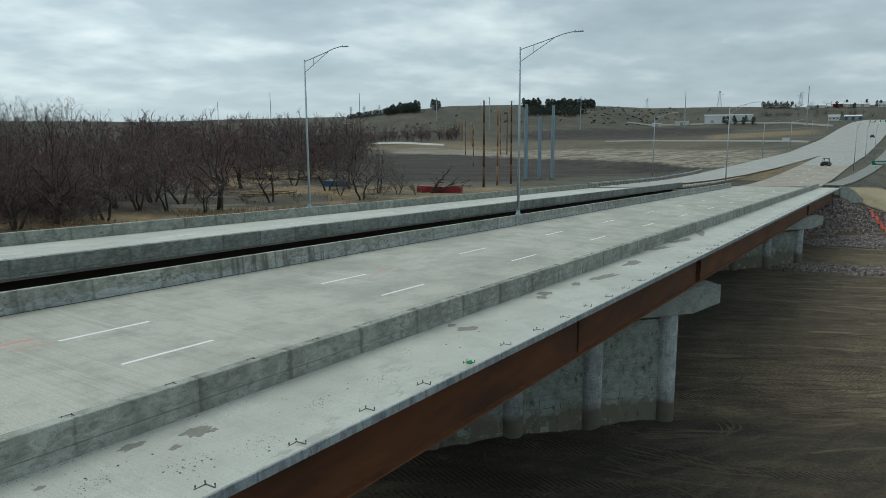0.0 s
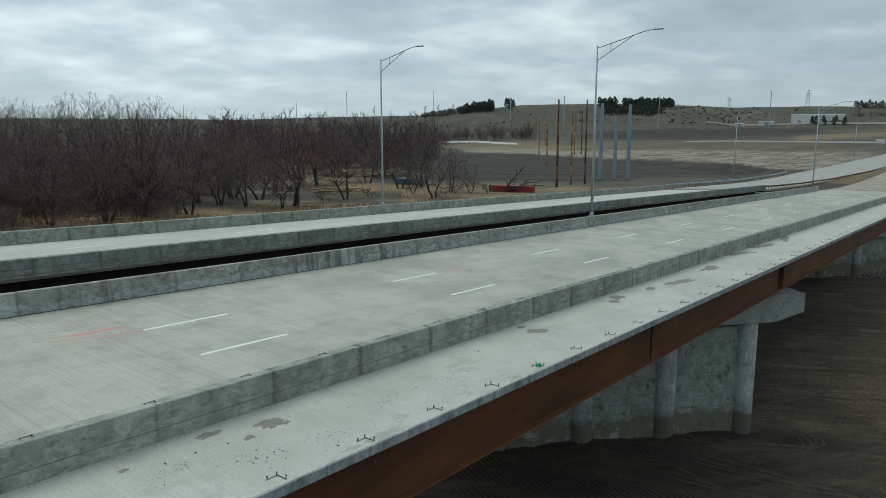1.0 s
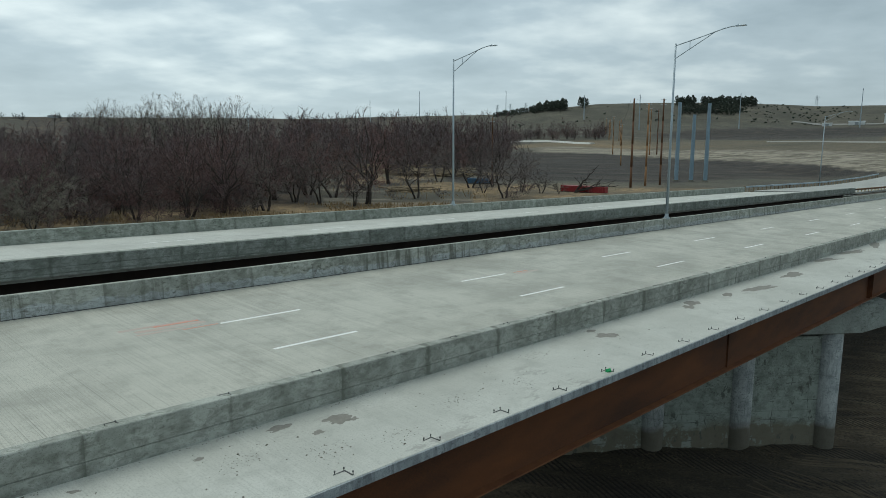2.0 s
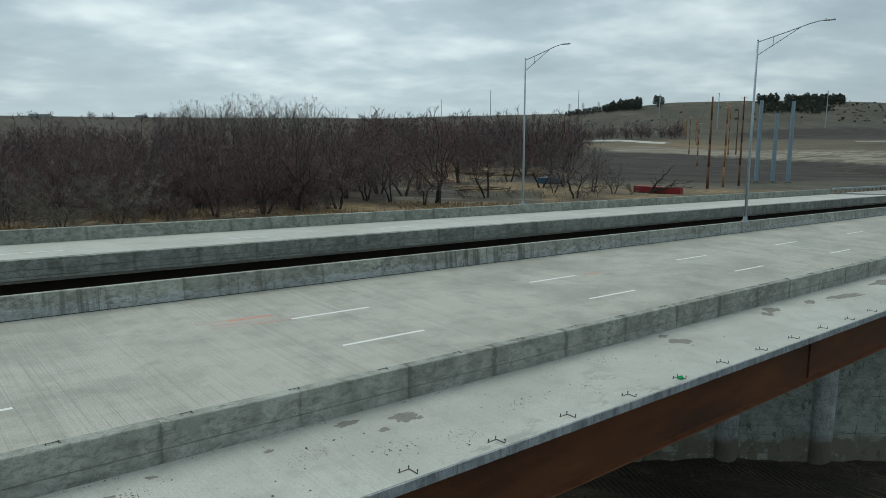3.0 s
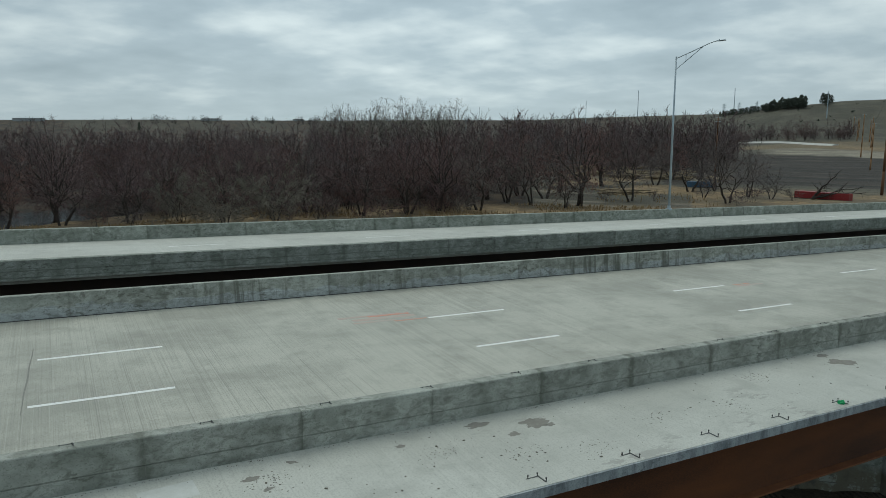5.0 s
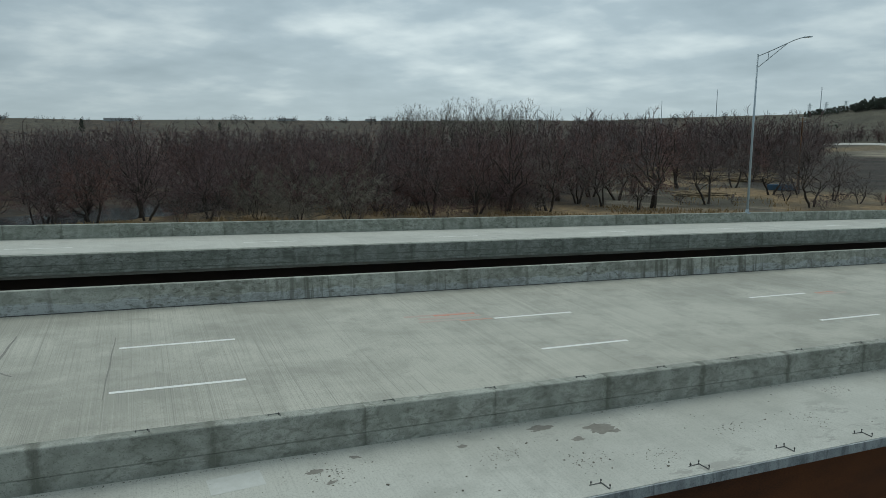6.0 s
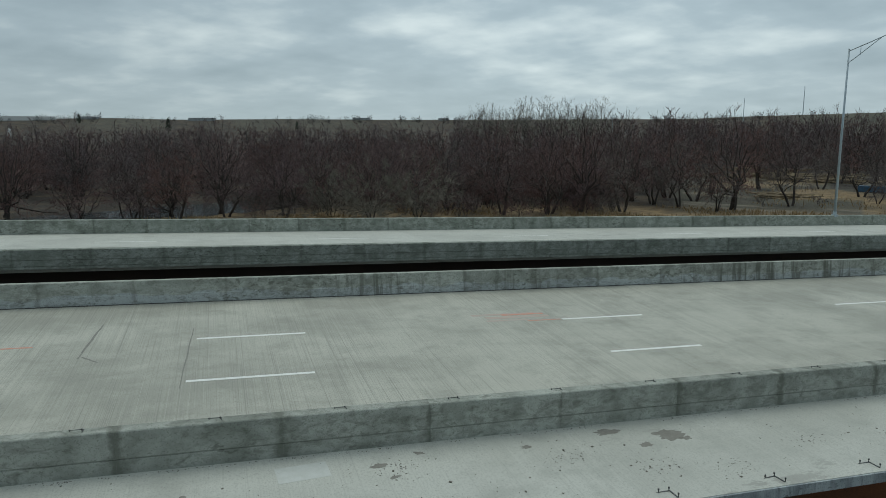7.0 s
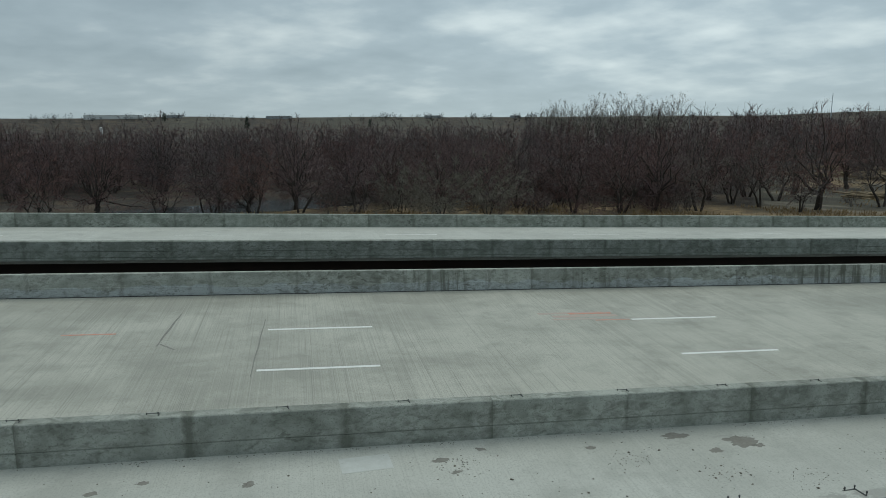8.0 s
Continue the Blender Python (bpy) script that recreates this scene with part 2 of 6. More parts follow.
MAT["far_barrier"] = formed_concrete("far_barrier_concrete", (0.35, 0.37, 0.33), (0.22, 0.24, 0.205), (0.085, 0.09, 0.07), 0.65, None, 0.5)
MAT["pier_wall"] = formed_concrete("pier_wall_concrete", (0.33, 0.365, 0.32), (0.215, 0.245, 0.21), (0.085, 0.09, 0.075), 0.3, mud=-12.1, seams=1.22)
MAT["column"] = formed_concrete("column_concrete", (0.47, 0.49, 0.475), (0.30, 0.32, 0.315), (0.13, 0.15, 0.145), 0.5, mud=-12.2, drip=True)
MAT["fascia"] = formed_concrete("fascia_concrete", (0.44, 0.48, 0.49), (0.30, 0.335, 0.345), (0.095, 0.105, 0.115), 0.5, drip=True)
MAT["pier"] = formed_concrete("pier_concrete", (0.38, 0.41, 0.375), (0.29, 0.315, 0.285), (0.13, 0.14, 0.12), 0.12, mud=-12.6)
MAT["grime"] = plain("damp_joint_stain", (0.17, 0.175, 0.15), (0.25, 0.26, 0.23), 6, 0.9)
MAT["steel"] = plain("weathering_steel", (0.165, 0.055, 0.014), (0.042, 0.016, 0.007), 0.55, 0.72, 0.0, 0.2, (1, 0.35, 1.3))
# steel colour darkened to carry the shade under the decks
MAT["steel_dark"] = plain("shade_darkened_steel", (0.030, 0.018, 0.012), (0.018, 0.012, 0.009), 1.2, 0.8)
MAT["steel_edge"] = plain("weathering_steel_flange", (0.23, 0.09, 0.034), (0.14, 0.05, 0.02), 2.0, 0.75)
MAT["galv"] = plain("galvanised_steel", (0.42, 0.48, 0.52), (0.34, 0.40, 0.44), 5, 0.5, 0.5, 0.05)
MAT["bolt"] = plain("dark_bolt_steel", (0.07, 0.075, 0.075), (0.12, 0.12, 0.115), 20, 0.6, 0.4)
MAT["paint"] = plain("white_road_paint", (0.82, 0.82, 0.80), (0.72, 0.72, 0.70), 8, 0.7)
MAT["orange"] = plain("orange_marking_paint", (0.64, 0.25, 0.165), (0.46, 0.35, 0.30), 5, 0.85)
MAT["road"] = tined_deck("approach_road_concrete", (0.37, 0.37, 0.345), (0.31, 0.31, 0.285), 0.05)
MAT["wood"] = plain("treated_pole_wood", (0.16, 0.075, 0.035), (0.10, 0.05, 0.028), 2, 0.85, 0, 0.2, (3, 3, 0.3))
MAT["wood_pale"] = plain("new_pole_wood", (0.34, 0.19, 0.09), (0.24, 0.13, 0.06), 2, 0.85, 0, 0.2, (3, 3, 0.3))
MAT["blue_steel"] = plain("grey_blue_pole_steel", (0.27, 0.36, 0.42), (0.22, 0.30, 0.36), 1, 0.55, 0.3)
MAT["bark"] = plain("grey_brown_bark", (0.062, 0.05, 0.042), (0.034, 0.028, 0.024), 4, 0.95)
def twigs(name, tones):
    """Bare twigs; each tree takes a tone of its own."""
    mt, n, l, b = nodes_of(name)
    info = n.new("ShaderNodeObjectInfo")
    own = mix_of(n, l, 0.3, info.outputs["Random"], noise_of(n, l, position_of(n, l), 0.06, 3, 0.6))
    l.new(ramp_of(n, l, own, [(0.1 + 0.75 * i / (len(tones) - 1), c) for i, c in enumerate(tones)]), b.inputs["Base Color"])
    b.inputs["Roughness"].default_value = 0.95
    return mt


MAT["twig"] = twigs("brown_twigs", [(0.084, 0.059, 0.061), (0.160, 0.090, 0.077), (0.112, 0.077, 0.079), (0.165, 0.110, 0.104), (0.124, 0.069, 0.060)])
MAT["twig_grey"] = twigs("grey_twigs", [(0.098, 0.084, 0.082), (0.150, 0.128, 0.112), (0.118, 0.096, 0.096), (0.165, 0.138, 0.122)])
MAT["twig_olive"] = twigs("olive_grey_twigs", [(0.15, 0.138, 0.105), (0.19, 0.17, 0.13), (0.165, 0.15, 0.125)])
# paler, greyer far twigs: distance haze put into their colour
MAT["twig_far"] = twigs("hazed_far_twigs", [(0.125, 0.096, 0.098), (0.165, 0.115, 0.108), (0.14, 0.112, 0.114)])
# ridge twigs greyed in colour in place of aerial haze
MAT["twig_ridge"] = twigs("hazed_ridge_twigs", [(0.060, 0.056, 0.058), (0.085, 0.078, 0.076)])
MAT["twig_pale"] = plain("pale_twigs", (0.22, 0.20, 0.17), (0.16, 0.14, 0.12), 0.12, 0.95, 0, 0)
MAT["conifer"] = plain("dark_conifer_needles", (0.030, 0.042, 0.030), (0.046, 0.056, 0.040), 0.5, 0.95, 0, 0)
MAT["white"] = plain("white_siding", (0.70, 0.71, 0.70), (0.60, 0.61, 0.60), 0.5, 0.7, 0, 0.05)
MAT["red"] = plain("red_painted_metal", (0.30, 0.02, 0.025), (0.22, 0.02, 0.02), 1, 0.5, 0, 0.05)
MAT["blue"] = plain("blue_painted_metal", (0.06, 0.14, 0.24), (0.04, 0.10, 0.17), 1, 0.6, 0, 0.05)
MAT["green"] = plain("green_sign_sheeting", (0.0, 0.16, 0.09), (0.0, 0.13, 0.075), 1, 0.5, 0, 0)
MAT["dark"] = plain("dark_rubber_and_paint", (0.02, 0.02, 0.02), (0.04, 0.04, 0.04), 3, 0.6, 0, 0)
MAT["roof"] = plain("grey_metal_roof", (0.34, 0.36, 0.37), (0.28, 0.30, 0.31), 0.6, 0.6, 0, 0.05)
MAT["stone"] = plain("quartzite_riprap", (0.26, 0.20, 0.19), (0.16, 0.125, 0.12), 1.2, 0.85, 0, 0.3)
MAT["plastic"] = plain("orange_fence_plastic", (0.75, 0.16, 0.09), (0.6, 0.12, 0.07), 3, 0.6, 0, 0.05)
MAT["driftwood"] = plain("bleached_driftwood", (0.44, 0.35, 0.23), (0.10, 0.075, 0.05), 0.7, 0.9, 0, 0.1)
MAT["post"] = plain("pale_yellow_post_wood", (0.52, 0.43, 0.24), (0.38, 0.30, 0.16), 2, 0.85, 0, 0.1)
MAT["green_cloth"] = plain("green_cloth", (0.02, 0.36, 0.12), (0.015, 0.25, 0.08), 12, 0.8, 0, 0.2)

# ---- shape helpers ----
XL, GXL = -42.9, 0.0215                   # lane line and cross fall of the far deck
SKEW = 1.19                               # metres along the bridge for each metre across, on the piers and ends


def deck_z(x, y):
    return GY * y + GX * (x - XA)


def far_deck_z(x, y):
    return GY * y + GXL * (x - XL) - 0.10


def part(name, bm, material, parent=None, label="", smooth=False):
    me = bpy.data.meshes.new(name)
    bmesh.ops.recalc_face_normals(bm, faces=bm.faces)
    bm.to_mesh(me)
    bm.free()
    return hang(name, me, material, parent, label, smooth)


def hang(name, me, material, parent=None, label="", smooth=False):
    if not me.materials:
        me.materials.append(material)
        if smooth:
            for p in me.polygons:
                p.use_smooth = True
    ob = new(name, me)
    if parent is not None:
        ob.parent = parent
    if label:
        tagged(ob, label)
    return ob


def at(ob, x, y, z, rz=0.0, rx=0.0, ry=0.0):
    ob.matrix_basis = pose(x, y, z, rx, ry, rz)
    return ob


def empty(name, x=0, y=0, z=0, rz=0.0):
    ob = new(name)
    ob.matrix_basis = pose(x, y, z, 0, 0, rz)
    return ob


def box(bm, x0, x1, y0, y1, z0, z1, m=None):
    vs = [bm.verts.new((x, y, z)) for z in (z0, z1) for x, y in ((x0, y0), (x1, y0), (x1, y1), (x0, y1))]
    if m is not None:
        for v in vs:
            v.co = m @ v.co
    for f in ((3, 2, 1, 0), (4, 5, 6, 7), (0, 1, 5, 4), (1, 2, 6, 5), (2, 3, 7, 6), (3, 0, 4, 7)):
        bm.faces.new([vs[i] for i in f])
    return vs


def profile_run(bm, pts, y0, y1, grade=GY, skew=0.0, x_ref=0.0):
    """A closed x, z outline drawn along y from y0 to y1, rising by grade; skew slants both ends."""
    rings = []
    for y in (y0, y1):
        rings.append([bm.verts.new((x, y + skew * (x - x_ref), z + grade * (y + skew * (x - x_ref)))) for x, z in pts])
    k = len(pts)
    for i in range(k):
        j = (i + 1) % k
        bm.faces.new((rings[0][i], rings[0][j], rings[1][j], rings[1][i]))
    bm.faces.new(rings[0])
    bm.faces.new(rings[1][::-1])


def tube(bm, p0, p1, r0, r1=None, sides=8, caps=True):
    r1 = r0 if r1 is None else r1
    p0, p1 = Vector(p0), Vector(p1)
    q = (p1 - p0).to_track_quat("Z", "Y")
    a, b = [], []
    for i in range(sides):
        w = 2 * math.pi * i / sides
        d = q @ Vector((math.cos(w), math.sin(w), 0))
        a.append(bm.verts.new(p0 + d * r0))
        b.append(bm.verts.new(p1 + d * r1))
    for i in range(sides):
        j = (i + 1) % sides
        bm.faces.new((a[i], a[j], b[j], b[i]))
    if caps:
        bm.faces.new(a[::-1])
        bm.faces.new(b)


# ---- terrain ----
def lerp_table(x, table):
    xs, ys = zip(*table)
    return float(np.interp(x, xs, ys))


def smooth01(a, b, x):
    t = min(1.0, max(0.0, (x - a) / (b - a)))
    return t * t * (3 - 2 * t)


ROAD_Z = [(100, -3.4), (150, -5.1), (165, -5.55), (190, -5.75), (240, -5.2), (320, -3.8), (420, 0.3), (520, 5.6), (620, 9.6), (720, 11.8), (900, 14.5)]
ROAD_X = [(100, -20.2), (170, -20.2), (240, -20.0), (320, -19.0), (420, -18.0), (520, -17.0), (700, -16.0), (900, -14.0)]
FAR_X = [(100, -40.6), (150, -40.6), (200, -39.2), (240, -37.4), (280, -35.0), (330, -32.0), (420, -28.5), (520, -27.0), (700, -25.0), (900, -23.0)]


def road_z(y):
    return lerp_table(y, ROAD_Z)


# skyline: bearing to the left of the bridge's line, rise over run at the crest, crest distance
RIDGE = [(-60, 0.028, 1000), (0, 0.028, 1000), (7, 0.0262, 1000), (11, 0.0285, 1050), (17, 0.028, 1100), (20, 0.031, 1050), (24, 0.0335, 1000),
         (32, 0.033, 950), (36, 0.0275, 950), (40, 0.0195, 1050), (46, 0.0165, 1200), (50, 0.0150, 1350), (54, 0.0125, 1400), (60, 0.0125, 1500), (75, 0.0137, 1500), (92, 0.0137, 1500), (97, 0.0158, 1500), (100, 0.0145, 1500), (106, 0.0125, 1500), (140, 0.0125, 1500)]
# along a bearing: share of the way to the crest, share of the rise
RISE = [(0.0, 0.0), (0.3, 0.0), (0.48, 0.03), (0.62, 0.12), (0.75, 0.25), (0.86, 0.46), (0.94, 0.78), (1.0, 1.0), (1.2, 1.08), (3.0, 1.1)]
BASE = -14.4


def end_y(x):
    return 164.7 + SKEW * (x + 10.3)


def ground_z(x, y):
    r = math.hypot(x, y)
    az = math.degrees(math.atan2(-x, y))
    el = lerp_table(az, [(a, e) for a, e, _ in RIDGE])
    far = lerp_table(az, [(a, d) for a, _, d in RIDGE])
    crest = 6.0 + el * far
    z = BASE + (crest - BASE) * lerp_table(r / far, RISE)
    big = noise.noise(Vector((x * 0.004, y * 0.004, 0.3)))
    z += big * min(3.0, r * 0.004) * (1.0 if r < far * 0.8 else 0.6)
    z += 0.35 * noise.noise(Vector((x * 0.05, y * 0.05, 1.7))) + 0.12 * noise.noise(Vector((x * 0.35, y * 0.35, 4.1)))
    # river bed beyond the far bridge
    z -= 2.6 * smooth01(66, 76, -x - 0.5 * y - 120) * (1 - smooth01(96, 110, -x - 0.5 * y - 120)) * (1 - smooth01(10, 45, y))
    # earth heaped against the first pier
    if r < 75:
        u, v = (x + 13.1) * 0.64 + (y - 49.5) * 0.77, (x + 13.1) * 0.77 - (y - 49.5) * 0.64
        if -30 < u < 2:
            z += (0.15 + 0.4 * noise.noise(Vector((u * 0.22, 4.0, 9.0))) + 0.2 * noise.noise(Vector((u * 0.8, v * 0.8, 2.0)))) * math.exp(-(v / 1.9) ** 2) * (1.0 - smooth01(-2.0, 0.5, u))
    # road embankment beyond the abutments
    if y > 90:
        rz = road_z(y) - 0.35
        left = lerp_table(y, FAR_X) - 8.5
        right = lerp_table(y, ROAD_X) + lerp_table(y, [(166, 9.5), (180, 12.3), (215, 14.5), (350, 17.5), (420, 15.0)])
        out = max(left - x, x - right, 0.0)
        head = max(0.0, end_y(max(min(x, -8.0), -50.0)) + 1.5 - y)
        fall = 0.33 if x > left else lerp_table(y, [(250, 0.33), (340, 0.10), (430, 0.06), (600, 0.05)])
        bank = rz - out * fall - head * 0.55 - (0.6 if x < left or head > 0 else 0.1 if out > 0 else 0.0)
        w = smooth01(600, 800, y)
        z = max(z, bank) if w == 0 else max(z, bank) * (1 - w) + w * max(z - 0.5, min(z, rz))
    return z


def zone(x, y):
    """Share of ploughed soil, stubble, bare earth, woodland floor, dry grass and darker earth."""
    r = math.hypot(x, y)
    az = math.degrees(math.atan2(-x, y))
    rr = r + 7 * noise.noise(Vector((x * 0.012, y * 0.012, 7.7)))
    soil, pale, tan = 0.0, 0.0, 0.0
    if az < 44:
        e0 = lerp_table(az, [(12, 300), (16, 318), (21, 315), (26, 280), (42, 272)])
        e1 = lerp_table(az, [(11, 290), (13.8, 326), (15.9, 353), (21.2, 415), (25.9, 451), (29.8, 502), (35.6, 533), (42, 540)])
        e2 = lerp_table(az, [(8, 370), (13, 413), (16, 443), (21.3, 488), (25.9, 530), (29.8, 570), (34.7, 594), (42, 610)])
        e3 = lerp_table(az, [(8, 430), (13, 500), (16, 545), (21.3, 605), (25.9, 680), (29.8, 662), (35.6, 640)])
        e4 = lerp_table(az, [(10.7, 573), (13, 570), (16, 573), (21.3, 620), (25.9, 695), (28.9, 715)])
        e5 = lerp_table(az, [(10.3, 866), (13.1, 893), (16, 914), (21.3, 836), (25.9, 773), (28.9, 725)])
        soil = smooth01(e0 - 5, e0 + 5, rr) * (1 - smooth01(e1 - 3, e1 + 3, rr)) * smooth01(10.5, 12, az)
        pale = smooth01(e1 - 3, e1 + 3, rr) * (1 - smooth01(e2 - 4, e2 + 4, rr)) * smooth01(6, 9, az) * (1 - smooth01(36, 38, az))
        tan = smooth01(e2 - 4, e2 + 4, rr) * (1 - smooth01(e3 - 6, e3 + 6, rr)) * smooth01(8, 11, az) * (0.35 + 0.5 * smooth01(27, 30, az)) * (0.6 + 0.8 * noise.noise(Vector((x * 0.015, y * 0.03, 2.9))))
        soil = max(soil, smooth01(e4 - 5, e4 + 5, rr) * (1 - smooth01(e5 - 6, e5 + 6, rr)) * smooth01(10.4, 11.2, az) * (1 - smooth01(27.5, 29, az)))
        straw_strip = smooth01(490, 500, rr) * (1 - smooth01(548, 562, rr)) * smooth01(4.5, 6, az) * (1 - smooth01(12.0, 13.2, az))
        tan, soil = max(tan, 0.8 * straw_strip), soil * (1 - straw_strip)
        tan = max(0.0, tan)
    if az > 35:
        tuft = smooth01(37, 41, az) * smooth01(-0.05, 0.3, noise.noise(Vector((x * 0.045, y * 0.045, 5.5))) + 0.4 * noise.noise(Vector((x * 0.16, y * 0.16, 1.5))))
        tan = max(tan, tuft * (1 - smooth01(172, 186, rr)), tuft * smooth01(218, 235, rr) * (1 - smooth01(345, 352, rr)) * (1 - smooth01(52, 54, az)))
    if az > 20:
        reach = 262 if az < 42 else 200
        tan = max(tan, (0.35 + 0.65 * smooth01(-0.25, 0.2, noise.noise(Vector((x * 0.06, y * 0.06, 3.5))))) * (1 - smooth01(reach - 14, reach + 6, rr)) * smooth01(20, 24, az))
    if 41 < az < 54 and 195 < r < 340:
        u, v = 0.73 * x + 0.68 * y, 0.68 * x - 0.73 * y
        pale = max(pale, 0.85 * smooth01(0.12, 0.28, noise.noise(Vector((u * 0.025, v * 0.11, 6.6)))))
    dirt = 1.0 if (y < 178 - 0.25 * (x + 10) and x > -64) else 0.0
    if az > 36 and r < 420:
        soil = max(soil, 0.3 * smooth01(-0.1, 0.3, noise.noise(Vector((x * 0.02, y * 0.02, 2.2)))))
    wood = smooth01(163, 185, rr) * (1 - smooth01(620, 700, rr) * (1 - smooth01(44, 50, az)) - 0.6 * smooth01(1250, 1330, rr) * smooth01(44, 50, az) * smooth01(-0.1, 0.15, noise.noise(Vector((az * 0.3, 3.3, 0))))) * smooth01(38, 42, az)
    if 40.5 < az < 54.5 and 180 < r < 345:
        wood *= 0.25
    if 132 < y < 420:
        mid = x - lerp_table(y, FAR_X), lerp_table(y, ROAD_X) - x
        if mid[0] > 4 and mid[1] > 4:
            tan, soil, pale = 0.55 + 0.4 * noise.noise(Vector((x * 0.2, y * 0.05, 1.1))), 0.0, 0.0
    if 112 < y < 137 and -15 < x < 8:
        tan = 0.5 * smooth01(112, 118, y) * (1 - smooth01(130, 137, y))
        dirt = 1 - tan
    # bare earth turns darker close in and below the bridges
    darker = dirt * max(1 - smooth01(44, 62, y - 0.45 * (x + 10)), 0.75 * (1 - smooth01(-17, -9, x + 0.1 * (y - 60))))
    return soil, pale, dirt, wood, tan, darker


def build_ground():
    azs = list(np.arange(-12.0, 118.0, 0.3)) + list(np.arange(118.0, 348.0, 5.0))
    rs = [4.0]
    while rs[-1] < 4500:
        rs.append(rs[-1] * 1.024 + 0.15)
    verts, soil, pale, dirt, wood, tan, darker = [], [], [], [], [], [], []
    for r in rs:
        for a in azs:
            x, y = -math.sin(radians(a)) * r, math.cos(radians(a)) * r
            verts.append((x, y, ground_z(x, y)))
            s, p, d, w, t, m = zone(x, y)
            soil.append(s), pale.append(p), dirt.append(d), wood.append(w), tan.append(t), darker.append(m)
    n = len(azs)
    faces = []
    for i in range(len(rs) - 1):
        for j in range(n):
            k = (j + 1) % n
            faces.append((i * n + j, i * n + k, (i + 1) * n + k, (i + 1) * n + j))
    c = len(verts)
    verts.append((0, 0, BASE))
    faces += [(c, (j + 1) % n, j) for j in range(n)]
    soil.append(0), pale.append(0), dirt.append(1), wood.append(0), tan.append(0), darker.append(0)
    me = bpy.data.meshes.new("ground")
    me.from_pydata(verts, [], faces)
    for nm, vals in (("soil", soil), ("pale", pale), ("dirt", dirt), ("wood", wood), ("tan", tan), ("darker", darker)):
        at_ = me.attributes.new(nm, "FLOAT", "POINT")
        at_.data.foreach_set("value", vals)
    for p in me.polygons:
        p.use_smooth = True
    return me


def ground_material():
    mt, n, l, b = nodes_of("fields_and_bare_earth")

    def share(nm):
        a = n.new("ShaderNodeAttribute")
        a.attribute_name = nm
        return a.outputs["Fac"]

    v = position_of(n, l)
    c1 = noise_of(n, l, v, 0.03, 6, 0.6)
    c2 = noise_of(n, l, v, 0.4, 6, 0.65)
    c3 = noise_of(n, l, v, 4.5, 6, 0.68)
    tilt = n.new("ShaderNodeMapping")
    tilt.inputs["Rotation"].default_value = (0, 0, radians(-24))
    l.new(v, tilt.inputs[0])

    def drills(sx, sy, detail):
        k = n.new("ShaderNodeMapping")
        k.inputs["Scale"].default_value = (sx, sy, 1)
        l.new(tilt.outputs[0], k.inputs[0])
        return noise_of(n, l, k.outputs[0], 1.0, detail, 0.7)

    rows = ramp_of(n, l, drills(0.012, 0.16, 7), [(0.40, 0.0), (0.58, 1.0)])
    band = noise_of(n, l, position_of(n, l, (0.012, 0.034, 0.05)), 1.0, 8, 0.68)
    grass = mix_of(n, l, ramp_of(n, l, c1, [(0.38, 0.0), (0.62, 1.0)]), (0.060, 0.056, 0.041), (0.104, 0.093, 0.066))
    grass = mix_of(n, l, ramp_of(n, l, c2, [(0.35, 0.6), (0.6, 0.0)]), grass, (0.058, 0.053, 0.038))
    grass = mix_of(n, l, ramp_of(n, l, band, [(0.38, 0.7), (0.48, 0.0)]), grass, (0.056, 0.055, 0.038))
    grass = mix_of(n, l, ramp_of(n, l, band, [(0.54, 0.0), (0.64, 0.6)]), grass, (0.130, 0.118, 0.088))
    grass = mix_of(n, l, ramp_of(n, l, drills(0.03, 0.12, 6), [(0.38, 0.6), (0.48, 0.0)]), grass, (0.042, 0.040, 0.028))
    soil = mix_of(n, l, rows, (0.015, 0.012, 0.0095), (0.040, 0.032, 0.0245))
    furrow = drills(0.016, 0.11, 8)
    soil = mix_of(n, l, ramp_of(n, l, furrow, [(0.53, 0.0), (0.62, 0.8)]), soil, (0.072, 0.058, 0.042))
    soil = mix_of(n, l, ramp_of(n, l, furrow, [(0.38, 0.8), (0.47, 0.0)]), soil, (0.016, 0.013, 0.011))
    pale = mix_of(n, l, rows, (0.135, 0.118, 0.086), (0.30, 0.265, 0.205))
    pale = mix_of(n, l, ramp_of(n, l, furrow, [(0.40, 0.9), (0.48, 0.0)]), pale, (0.085, 0.072, 0.052))
    dirt = mix_of(n, l, ramp_of(n, l, c2, [(0.35, 0.0), (0.65, 1.0)]), (0.062, 0.046, 0.027), (0.130, 0.098, 0.058))

    def swept(turn, sx, sy, scale, twist):
        """Noise drawn out along the way the machines drove."""
        a = n.new("ShaderNodeMapping")
        a.inputs["Rotation"].default_value = (0, 0, radians(turn))
        l.new(v, a.inputs[0])
        b_ = n.new("ShaderNodeMapping")
        b_.inputs["Scale"].default_value = (sx, sy, 1)
        l.new(a.outputs[0], b_.inputs[0])
        t = n.new("ShaderNodeTexNoise")
        t.inputs["Scale"].default_value, t.inputs["Detail"].default_value = scale, 7.0
        t.inputs["Roughness"].default_value, t.inputs["Distortion"].default_value = 0.68, twist
        l.new(b_.outputs[0], t.inputs["Vector"])
        return t.outputs[0], a.outputs[0]

    tracks, along = swept(-22, 0.09, 0.5, 0.9, 0.9)
    cross, _ = swept(-58, 0.12, 0.5, 0.7, 1.4)
    pan = noise_of(n, l, v, 0.055, 5, 0.6)
